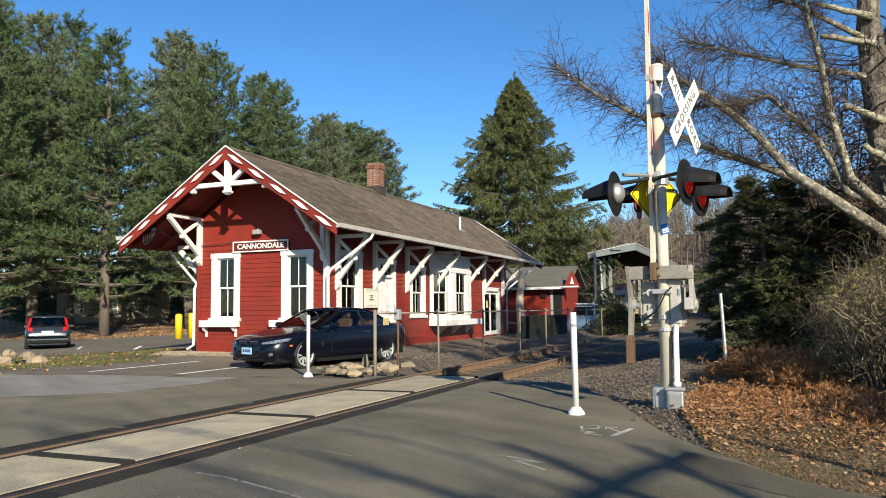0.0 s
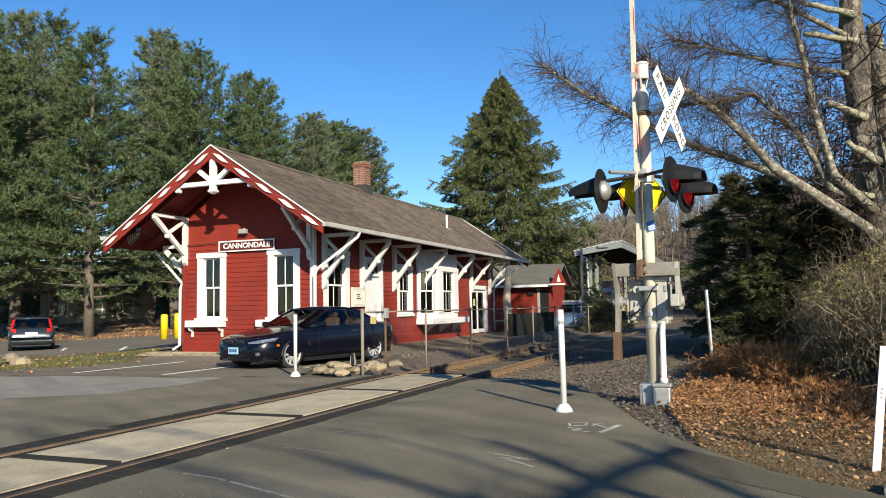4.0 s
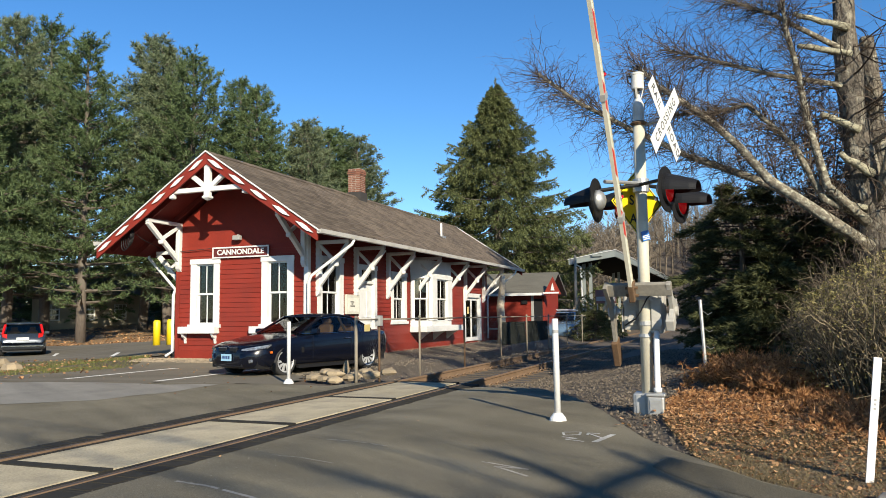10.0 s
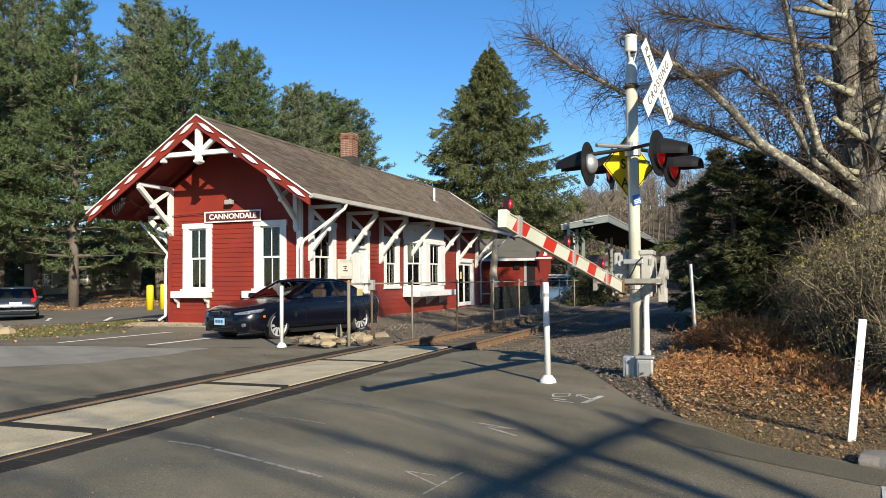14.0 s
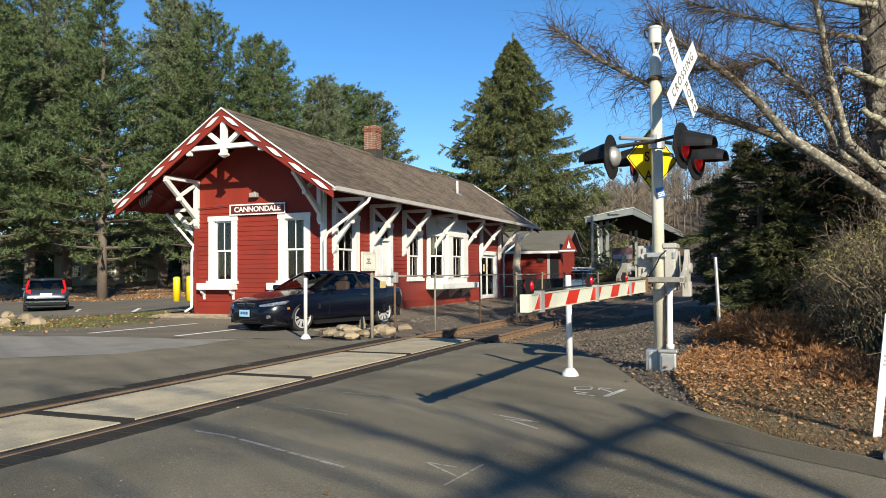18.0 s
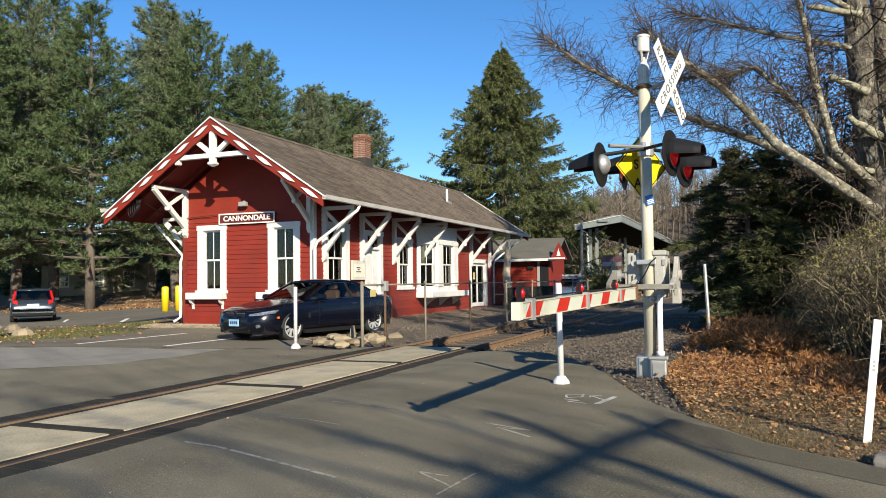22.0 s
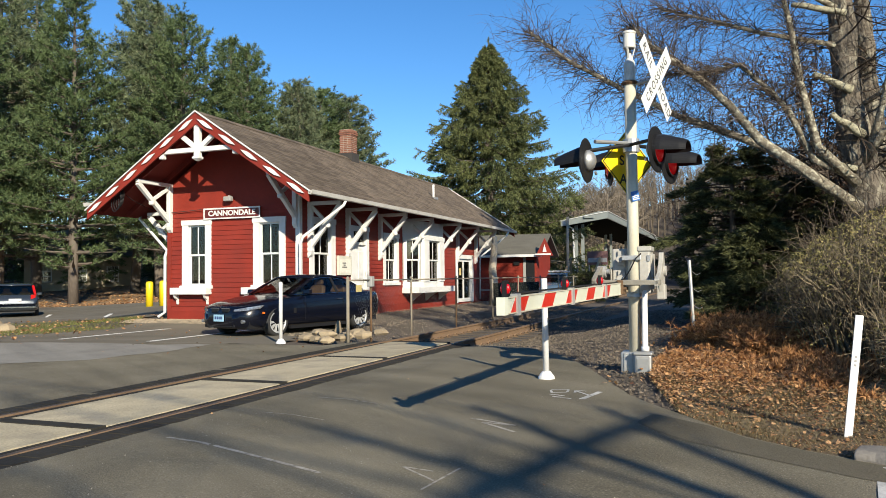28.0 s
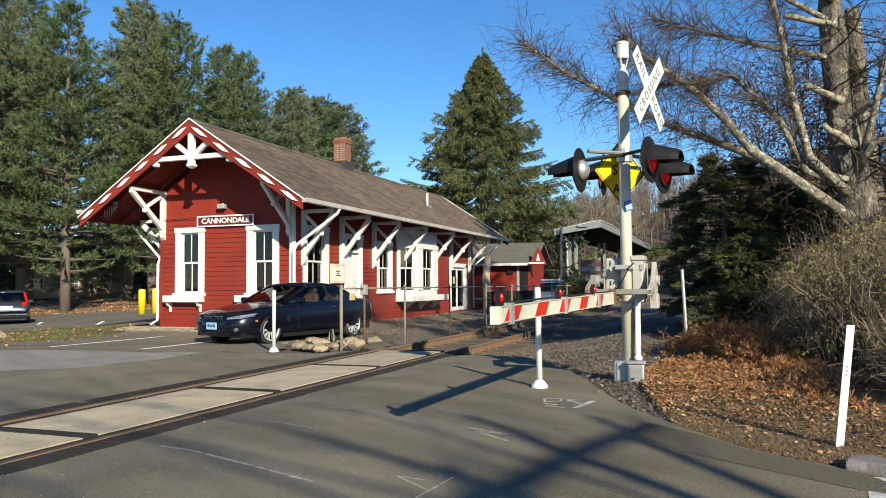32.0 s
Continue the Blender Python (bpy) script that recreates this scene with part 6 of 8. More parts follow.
for a, b in ((-0.12, -0.07), (-0.05, -0.01), (0.01, 0.05), (0.07, 0.12)):
    part("print_bar", Shape().box(a, b, -2.388, -2.384, 0.41, 0.47), mat("plate_print", (0.024, 0.049, 0.164), 0.5), plate)
part("badge", Shape().tube([(0, -2.3, 0.685), (0, -2.31, 0.7)], 0.035, 12), CHROME, coupe)
part("fender_vent", Shape().box(0.905, 0.918, -0.98, -0.9, 0.5, 0.62), BLACK, coupe)

SILVER = mat("blue_grey_car_paint", (0.036, 0.045, 0.057), 0.25, metal=0.4, vary=0.06, bump=0, coat=1.0)
WAGON = ((-2.4, 0.55, 0.3, 0.6, 0.64), (-2.3, 0.78, 0.22, 0.7, 0.74), (-2.0, 0.88, 0.2, 0.8, 0.86), (-1.5, 0.92, 0.19, 0.86, 0.94), (-0.9, 0.93, 0.19, 0.92, 1.0), (0.0, 0.93, 0.19, 0.95, 0.97), (0.9, 0.93, 0.19, 0.97, 0.98),
         (1.5, 0.92, 0.2, 0.98, 1.0), (2.0, 0.9, 0.24, 0.98, 1.0), (2.28, 0.86, 0.3, 0.95, 0.98), (2.36, 0.8, 0.38, 0.6, 0.62))
WGLASS = ((-0.95, 0.74, 0.97, 0.7, 1.0), (-0.2, 0.82, 0.96, 0.66, 1.42), (0.4, 0.83, 0.97, 0.66, 1.46), (1.3, 0.82, 0.98, 0.65, 1.45), (1.9, 0.8, 0.98, 0.63, 1.42), (2.24, 0.76, 0.97, 0.66, 1.05))
WROOF = ((-0.22, 0.67, 1.43), (0.3, 0.69, 1.48), (1.2, 0.68, 1.475), (1.85, 0.66, 1.45), (2.0, 0.64, 1.42))
wag = car("parked_wagon", "dark grey estate car with red tail lamps on the lot", pose(-26.0, 26.9, height(-26.0, 26.9), 0, 0, -131), SILVER, WAGON, WGLASS, WROOF, (-1.45, 1.36), 0.33)
for s in (-1, 1):
    part("tail_lamp", Shape().loft([[(s * (0.6 + a), 2.3 - c, z) for a, c in ((0.0, -0.02), (0.18, 0.0), (0.22, 0.12), (0.0, 0.12))] for z, c2 in ((0.72, 0), (0.9, 0), (0.98, 0))]), TAILRED, wag, "red tail lamp")
    part("tail_lamp_upper", Shape().beam((s * 0.77, 2.22, 0.98), (s * 0.68, 2.02, 1.38), 0.09, 0.05), TAILRED, wag, "red tail lamp")
part("rear_plate", Shape().box(-0.24, 0.24, 2.36, 2.39, 0.7, 0.82), PLASTIC, wag, "white number plate")
part("bumper_trim", Shape().box(-0.8, 0.8, 2.33, 2.4, 0.42, 0.47), CHROME, wag)
PALEBLUE = mat("pale_blue_car_paint", (0.082, 0.139, 0.213), 0.25, vary=0.05, bump=0, coat=1.0)
far_car = car("far_parked_car", "pale blue car with a roof rack behind the fence", pose(-4.1, 42.3, -0.05, 0, 0, 4), PALEBLUE, WAGON, WGLASS, WROOF, (-1.45, 1.36), 0.33)
for y in (0.1, 1.2):
    part("roof_bar", Shape().box(-0.66, 0.66, y, y + 0.05, 1.53, 1.57), PLASTIC, far_car)
for s in (-0.4, 0.0, 0.4):
    part("rack_rail", Shape().box(s - 0.1, s + 0.1, -0.1, 1.4, 1.57, 1.62), PLASTIC, far_car)

# ---- trees ----
def tuft(s, c, d, n, ln, wd, rng):
    """A spray of needles: narrow blades fanning from c about the direction d."""
    d = Vector(d).normalized()
    for _ in range(n):
        r = Vector((rng.gauss(0, 1), rng.gauss(0, 1), rng.gauss(0, 1)))
        e = (d * 0.9 + r.normalized() * 0.8).normalized() * ln * rng.uniform(0.6, 1.2)
        w = e.cross(Vector((rng.gauss(0, 1), rng.gauss(0, 1), rng.gauss(0, 1))))
        if w.length < 1e-4:
            continue
        w = w.normalized() * wd
        a = Vector(c)
        k = len(s.v)
        s.v += [tuple(a - w), tuple(a + w), tuple(a + e)]
        s.f.append((k, k + 1, k + 2))


class Needles:
    """Gathers sprays of needles, then makes them all as one mesh."""

    def __init__(self, seed):
        self.rng, self.rows = np.random.default_rng(seed), []

    def spray(self, c, d, n, ln, wd, fan=0.8):
        d = Vector(d).normalized()
        self.rows.append((c[0], c[1], c[2], d.x, d.y, d.z, n, ln, wd, fan))

    def part(self, name, material, parent, label=""):
        a = np.array(self.rows, dtype=np.float64)
        a = np.repeat(a, a[:, 6].astype(int), axis=0)
        m, g = len(a), self.rng
        unit = lambda v: v / np.maximum(1e-6, np.linalg.norm(v, axis=1, keepdims=True))
        e = unit(a[:, 3:6] * 0.9 + unit(g.normal(size=(m, 3))) * a[:, 9:10]) * (a[:, 7] * g.uniform(0.6, 1.2, m))[:, None]
        w = unit(np.cross(e, g.normal(size=(m, 3)))) * a[:, 8:9]
        v = np.stack((a[:, :3] - w, a[:, :3] + w, a[:, :3] + e), axis=1).reshape(-1, 3)
        me = bpy.data.meshes.new(name)
        me.vertices.add(3 * m)
        me.loops.add(3 * m)
        me.polygons.add(m)
        me.vertices.foreach_set("co", v.ravel())
        me.loops.foreach_set("vertex_index", np.arange(3 * m, dtype=np.int32))
        me.polygons.foreach_set("loop_start", np.arange(0, 3 * m, 3, dtype=np.int32))
        me.update()
        me.materials.append(material)
        ob = new(name, me)
        ob.parent = parent
        return tagged(ob, label, kind="stuff")


def pine(seed, h, crown_low, spread, clumps, needle):
    """A white pine: straight trunk, whorls of level limbs turned up at the tips, flat plumes of needles with gaps between."""
    rng = random.Random(seed)
    t = thing("pine_tree", "tall dark green white pine", "tree", group="pines behind the station")
    bend_x, bend_y = rng.uniform(-0.4, 0.4), rng.uniform(-0.4, 0.4)
    axis = lambda z: Vector((bend_x * math.sin(z / h * 2.5), bend_y * math.sin(z / h * 2.1), z))
    part("trunk", Shape().tube([axis(h * k / 10) for k in range(11)], [0.34 * (1 - k / 10) ** 0.8 + 0.03 for k in range(11)], 9), BARK, t, smooth=True)
    limbs, leaves = Shape(), Needles(seed)
    level = h * crown_low
    while level < h * 0.985:
        u = (level / h - crown_low) / (1 - crown_low)
        a0 = rng.uniform(0, 6.283)
        count = 6 if u < 0.75 else 5
        for k in range(count):
            z = level + rng.gauss(0, 0.16)
            thin = 0.35 if u < 0.12 else 1.0
            reach = spread * (0.07 + 0.98 * (1 - u) ** 0.72) * rng.choice((0.5, 0.75, 0.9, 1.0, 1.18)) * (0.6 + 0.4 * min(1, u * 5))
            a = a0 + 6.283 * k / count + rng.gauss(0, 0.2)
            o = Vector((math.cos(a), math.sin(a), 0))
            sd = Vector((-o.y, o.x, 0))
            rise = reach * (rng.uniform(-0.05, 0.2) + 0.55 * u)
            p0 = axis(min(z, h))
            at = lambda q: p0 + o * reach * q + Vector((0, 0, rise * q ** 1.8))
            limbs.tube([at(q) for q in (0, 0.35, 0.7, 1)], [0.09 * (1 - u) + 0.03, 0.06 * (1 - u) + 0.02, 0.03, 0.01], 4, False)
            # side branches, each ending in a few plumes
            for _ in range(max(3, int(clumps * thin * reach / spread))):
                q = rng.uniform(0.3, 1.03)
                side = rng.gauss(0, 1)
                c = at(q) + sd * side * (0.05 + 0.2 * reach * (1.1 - 0.7 * q)) + Vector((0, 0, rng.gauss(0.06, 0.1)))
                lead = o * 0.7 + sd * side * 0.45 + Vector((0, 0, 0.42 + 0.3 * u))
                lead.normalize()
                for j in range(3):
                    leaves.spray(c + lead * 0.2 * j + Vector((rng.gauss(0, 0.05), rng.gauss(0, 0.05), rng.gauss(0, 0.04))), lead, 10, 0.36, 0.029, 0.95)
        level += 0.5 + 0.42 * (1 - u)
    for _ in range(50):
        z = h * rng.uniform(0.95, 1.0)
        leaves.spray(axis(z) + Vector((rng.gauss(0, 0.13), rng.gauss(0, 0.13), rng.gauss(0, 0.1))), (rng.gauss(0, 0.3), rng.gauss(0, 0.3), 1), 12, 0.36, 0.03)
    part("limb_framework", limbs, BARK, t, kind="stuff")
    leaves.part("crown", needle, t, "long soft needles in plumes")
    return t


kinds = [pine(s, 22.0, lo, sp, 38, nd) for s, lo, sp, nd in ((1, 0.14, 5.2, NEEDLE), (2, 0.17, 4.9, NEEDLEGREY), (3, 0.13, 5.6, NEEDLE))]
SPOTS = ((0, -42.5, 36, 1.05, 20), (1, -47, 43, 1.16, 80), (2, -39.5, 43, 1.02, 140), (1, -36, 48, 1.02, 200), (2, -32.5, 46, 0.95, 260), (0, -29, 49, 0.86, 320), (1, -44, 54, 1.2, 15),
         (2, -51, 50, 1.25, 110), (0, -35, 56, 1.0, 75), (1, -26.5, 52, 0.76, 10), (0, -47, 37, 1.0, 230), (2, -56, 46, 1.25, 190))
for n, (k, x, y, sc, rz) in enumerate(SPOTS):
    m = Matrix.Translation((x, y, height(x, y) - 0.1)) @ Matrix.Rotation(radians(rz), 4, "Z")
    if n < 3 and kinds[k].matrix_basis.translation.length < 0.01:
        ob = kinds[k]
        ob.matrix_basis = m
    else:
        ob = copy_thing(kinds[k], m)
    ob.scale = (sc, sc, sc)
for x, y, sc, k, rz in ((-27.3, 62, 0.8, 1, 33), (-28.9, 60.5, 0.82, 0, 140), (-30.5, 65, 0.86, 2, 250), (-29.4, 57.5, 0.8, 1, 200)):
    ob = copy_thing(kinds[k], Matrix.Translation((x, y, 0)) @ Matrix.Rotation(radians(rz), 4, "Z"))
    ob.scale = (sc * 1.25, sc * 1.25, sc)

# two unseen pines added out of view on the right, to shade the track bed
for x, y, sc, k, rz in ((14.5, 14, 0.82, 0, 70), (18, 21, 0.85, 2, 10)):
    ob = copy_thing(kinds[k], Matrix.Translation((x, y, 0)) @ Matrix.Rotation(radians(rz), 4, "Z"))
    ob.scale = (sc, sc, sc)


def spruce(x, y, h, half):
    """A Norway spruce: tiers of sweeping boughs with hanging sprays."""
    rng = random.Random(9)
    t = thing("spruce_tree", "broad dark green spruce with drooping boughs", "tree", pose(x, y, height(x, y)))
    part("trunk", Shape().tube([(0, 0, 0), (0, 0, h * 0.5), (0, 0, h)], [0.4, 0.24, 0.03], 9), BARK, t, smooth=True)
    limbs, leaves = Shape(), Needles(9)
    n = 300
    for k in range(n):
        u = (k + rng.random()) / n
        z = h * (0.05 + 0.94 * u)
        reach = half * ((1 - u) ** 0.8) * rng.choice((0.55, 0.75, 0.9, 1.0, 1.08)) * (1 - 0.35 * smooth(0.8, 1.0, u)) + 0.14
        a = k * 2.4 + rng.uniform(-0.4, 0.4)
        o = Vector((math.cos(a), math.sin(a), 0))
        sd = Vector((-o.y, o.x, 0))
        at = lambda q: Vector((0, 0, z)) + o * reach * q + Vector((0, 0, reach * (-0.5 * q + 0.42 * q * q)))
        limbs.tube([at(q) for q in (0, 0.35, 0.7, 1)], [0.05, 0.035, 0.02, 0.008], 4, False)
        for _ in range(int(14 + 36 * reach / half)):
            q = rng.uniform(0.25, 1.0)
            side = rng.gauss(0, 1) * (0.06 + 0.17 * reach * (1.05 - q))
            c = at(q) + sd * side
            lead = (o * 0.5 + sd * (0.8 if side > 0 else -0.8) * min(1, abs(side)) + Vector((0, 0, -0.5))).normalized()
            for j in range(4):
                leaves.spray(c + lead * 0.17 * j, lead, 8, 0.26, 0.027, 0.75)
        for j in range(7):
            leaves.spray(at(0.86 + 0.03 * j), o + Vector((0, 0, 0.35)), 9, 0.26, 0.025, 0.6)
    for k in range(14):
        leaves.spray((0, 0, h * 0.97 + k * 0.06), (rng.gauss(0, 0.5), rng.gauss(0, 0.5), 1), 8, 0.22, 0.022, 0.5)
    part("limb_framework", limbs, BARK, t, kind="stuff")
    leaves.part("crown", SPRUCE, t, "hanging sprays of dark needles")


spruce(-9.8, 49, 16.8, 8.3)

# ---- bare trees, shrubs and litter ----
LICHEN = mat("lichen_bark", (0.155, 0.135, 0.102), 0.95, vary=0.5, scale=3, fine=14, bump=1.0, stain=(0.475, 0.459, 0.352), stain_amount=0.95, stain_scale=18, depth=0.03)
STUB = mat("pale_lichen", (0.311, 0.295, 0.213), 0.95, vary=0.6, scale=9, fine=30, bump=1.0, stain=(0.073, 0.061, 0.045), stain_amount=0.95, stain_scale=13, depth=0.02)
GREYBARK = mat("grey_bark", (0.115, 0.098, 0.078), 0.95, vary=0.8, scale=4, fine=22, bump=1.0, stretch=(1, 1, 0.5), stain=(0.360, 0.336, 0.262), stain_amount=0.9, stain_scale=9, depth=0.05, speck=((0.024, 0.019, 0.016), 26.0, 0.8))


def sprout(s, p, d, ln, r, depth, rng, droop=0.0, fork=3):
    """A crooked twig with side twigs."""
    pts, q, dd = [Vector(p)], Vector(p), Vector(d).normalized()
    n = 4 if depth else 3
    for _ in range(n):
        dd = (dd + Vector((rng.gauss(0, 0.22), rng.gauss(0, 0.22), rng.gauss(0, 0.22) - droop))).normalized()
        q = q + dd * ln / n
        pts.append(q.copy())
    s.tube(pts, [r * (1 - 0.75 * i / n) for i in range(n + 1)], 3, False)
    if depth:
        for _ in range(fork):
            k = rng.randint(1, n)
            e = (dd + Vector((rng.gauss(0, 0.8), rng.gauss(0, 0.8), rng.gauss(0, 0.8)))).normalized()
            sprout(s, pts[k], e, ln * rng.uniform(0.4, 0.7), r * 0.55, depth - 1, rng, droop, fork)


def along(pts, u):
    f = u * (len(pts) - 1)
    i = min(int(f), len(pts) - 2)
    a, b = Vector(pts[i]), Vector(pts[i + 1])
    return a.lerp(b, f - i), (b - a).normalized()


larch = thing("old_larch", "old lichen-covered larch with broken stubs and bare twigs", "tree")
rng = random.Random(21)


def gnarled(pts, radii, seg, rng, amp=0.16):
    """A trunk of many uneven rings with ridges and knots."""
    s, rings, n = Shape(), [], len(pts)
    steps_n, ph = (n - 1) * 7, rng.uniform(0, 9)
    for i in range(steps_n + 1):
        f = i / 7
        k = min(int(f), n - 2)
        c = Vector(pts[k]).lerp(Vector(pts[k + 1]), f - k)
        r = radii[k] + (radii[k + 1] - radii[k]) * (f - k)
        ring = []
        for j in range(seg):
            a = 6.28318 * j / seg
            q = noise.noise((2.2 * math.cos(a) + ph, 2.2 * math.sin(a), c.z * 1.6)) + 0.6 * noise.noise((5 * math.cos(a), 5 * math.sin(a) + ph, c.z * 4.5))
            ring.append(c + Vector((math.cos(a), math.sin(a), 0)) * r * (1 + amp * 1.6 * q))
        rings.append(ring)
    return s.loft(rings)


TRUNK = [(7.3, 15.0, 0.0), (7.22, 15.0, 1.0), (7.16, 15.0, 1.95), (7.05, 15.0, 2.9), (6.92, 15.0, 3.58), (6.84, 15.0, 4.17), (6.79, 15.0, 5.15), (6.77, 15.0, 6.2), (6.75, 15.0, 9)]
part("trunk", gnarled(TRUNK, [0.46, 0.36, 0.3, 0.27, 0.25, 0.23, 0.2, 0.17, 0.1], 22, rng), GREYBARK, larch, "grey flaking trunk", smooth=True)
SECOND = [(7.35, 15.5, 1.6), (7.38, 15.6, 2.5), (7.3, 15.6, 3.26), (7.25, 15.6, 4.26), (7.2, 15.6, 5.27), (7.16, 15.6, 6.05)]
part("second_trunk", gnarled(SECOND, [0.26, 0.22, 0.19, 0.17, 0.14, 0.11], 18, rng, 0.2), GREYBARK, larch, "broken second trunk", smooth=True)
dead = Shape()
for _ in range(120):
    line = TRUNK if rng.random() < 0.65 else SECOND
    p, d = along(line, rng.uniform(0.3, 0.95))
    a = rng.uniform(0, 6.283)
    e = Vector((math.cos(a), math.sin(a), rng.uniform(-0.35, 0.35)))
    sprout(dead, p + e * 0.12, e, rng.uniform(0.35, 1.5), rng.uniform(0.01, 0.022), 2, rng, 0.02, 3)
part("dead_twig", dead, TWIG, larch, "short dead twigs on the trunk", kind="stuff")
BOUGHS = (
    ("L1", 0.15, ((6.9, 14.6, 2.3), (6.22, 14.2, 2.79), (5.44, 14.2, 3.43), (5.0, 14.2, 4.03), (4.62, 14.2, 4.45), (4.19, 14.2, 4.84), (3.75, 14.2, 5.19), (3.43, 14.2, 5.58))),
    ("L2", 0.12, ((6.8, 14.8, 2.4), (5.78, 14.6, 3.24), (5.03, 14.6, 3.63), (4.14, 14.6, 4.03), (3.2, 14.6, 4.6), (2.31, 14.6, 5.16), (1.53, 14.6, 5.82))),
    ("L4", 0.06, ((6.8, 14.9, 5.02), (5.54, 14.8, 5.37), (4.66, 14.8, 5.72), (3.91, 14.8, 6.0))),
    ("L5", 0.12, ((6.9, 14.7, 2.7), (6.29, 14.3, 3.29), (6.06, 14.3, 4.36), (5.94, 14.3, 5.31), (5.8, 14.3, 5.99), (5.75, 14.3, 6.9))),
    ("L6", 0.09, ((6.9, 14.8, 2.8), (6.25, 14.4, 3.08), (5.88, 14.4, 3.94), (5.65, 14.4, 4.24), (5.16, 14.4, 4.77), (4.63, 14.4, 4.69), (3.9, 14.4, 4.72))),
    ("L7", 0.09, ((7.0, 14.8, 2.9), (7.28, 14.5, 4.01), (7.46, 14.5, 4.91), (7.68, 14.5, 5.8))),
    ("L8", 0.11, ((7.0, 14.8, 3.0), (7.26, 14.5, 3.5), (7.6, 14.5, 3.6), (8.4, 14.4, 3.9))),
    ("L9", 0.06, ((7.0, 14.9, 4.0), (7.5, 14.6, 4.3), (8.2, 14.5, 4.6))),
    ("L10", 0.07, ((6.8, 14.9, 5.6), (5.6, 14.7, 6.4), (4.6, 14.7, 6.9))),
    ("L11", 0.1, ((7.1, 14.7, 2.2), (7.6, 14.4, 2.5), (8.4, 14.3, 2.9))),
)
for nm, r, pts in BOUGHS:
    n = len(pts)
    limb = part("limb", Shape().tube(pts, [0.58 * r * (1 - 0.8 * i / (n - 1)) + 0.012 for i in range(n)], 9), LICHEN, larch, smooth=True)
    tw = Shape()
    length = sum((Vector(b) - Vector(a)).length for a, b in zip(pts, pts[1:]))
    for _ in range(int(length * (44 if nm in ("L1", "L2", "L4", "L6", "L10", "L5") else 14))):
        u = rng.uniform(0.22, 1.0) ** 0.8
        p, d = along(pts, u)
        e = d * 0.9 + Vector((rng.gauss(0, 0.6), rng.gauss(0, 0.6), rng.gauss(0.02, 0.6)))
        sprout(tw, p, e, rng.uniform(0.25, 0.85), 0.009, 2, rng, 0.04, 3)
    part("twig_spray", tw, TWIG, limb, "fine bare reddish twigs", kind="stuff")
for r, a, b in ((0.075, (6.8, 14.7, 5.52), (6.01, 14.5, 5.69)), (0.085, (6.85, 14.7, 4.25), (6.28, 14.4, 4.47)), (0.09, (7.0, 14.7, 3.5), (6.5, 14.3, 3.77)), (0.08, (6.8, 14.8, 6.0), (5.96, 14.6, 6.28)),
                (0.06, (6.9, 14.7, 2.95), (6.28, 14.5, 3.15))):
    a, b = Vector(a), Vector(b)
    r *= 0.7
    kink = [a.lerp(b, i / 6) + Vector((rng.gauss(0, 0.012), rng.gauss(0, 0.012), rng.gauss(0, 0.012))) for i in range(7)]
    part("broken_stub", Shape().tube([a] + kink[1:] + [b + (b - a).normalized() * 0.03], [r * q * rng.uniform(0.85, 1.15) for q in (1.2, 1.05, 1, 0.95, 0.9, 0.85, 0.75, 0.25)], 9), STUB, larch, "pale lichen-covered stub", smooth=True)


# dark evergreens behind the mast
def evergreen(name, label, x, y, h, half, count, seed, needle=YEW):
    rng = random.Random(seed)
    t = thing(name, label, "evergreen shrub", pose(x, y, height(x, y)))
    part("trunk", Shape().tube([(0, 0, 0), (0, 0, h * 0.8)], [0.12, 0.04], 7), BARK, t)
    s, dead = Needles(seed), Shape()
    boughs = 105
    for k in range(boughs):
        u = (k + rng.random()) / boughs
        z = h * (0.04 + 0.96 * u)
        prof = half * min(1.0, u * 2.5 + 0.5) * (1 - u) ** 0.55 + 0.18
        a = k * 2.4 + rng.gauss(0, 0.4)
        o = Vector((math.cos(a), math.sin(a), 0))
        reach = prof * rng.choice((0.6, 0.8, 0.95, 1.1, 1.35))
        sd = Vector((-o.y, o.x, 0))
        at = lambda q: o * reach * q + Vector((0, 0, z + 0.22 * reach * q - 0.3 * reach * q * q))
        dead.tube([at(q) for q in (0, 0.5, 0.95)], [0.018, 0.012, 0.005], 3, False)
        for _ in range(int(count / boughs)):
            q = rng.uniform(0.35, 1.0) ** 0.7
            side = rng.gauss(0, 1) * (0.05 + 0.2 * reach * (1.05 - q))
            lead = (o + sd * side * 1.6 + Vector((0, 0, -0.12))).normalized()
            c = at(q) + sd * side + Vector((0, 0, rng.gauss(0, 0.03)))
            for j in range(2):
                s.spray(c + lead * 0.09 * j, lead, 9, 0.12, 0.011, 0.6)
    part("bough", dead, TWIG, t, kind="stuff")
    s.part("crown", needle, t, "dense dark needles")
    return t


evergreen("yew_shrub", "large dark green yew beside the track", 5.0, 16.8, 3.5, 1.45, 5200, 3)
evergreen("yew_shrub", "dark green yew behind the bank", 6.1, 17.4, 2.9, 1.7, 4200, 4)
evergreen("yew_shrub", "low dark green yew at the foot of the bank", 5.5, 15.9, 1.9, 1.1, 2600, 5)
evergreen("yew_shrub", "dark low evergreen beside the platform stairs", -1.9, 39.6, 1.5, 1.1, 1500, 7)
evergreen("yew_shrub", "dark green yew under the larch", 7.9, 16.6, 2.9, 1.8, 3200, 6)


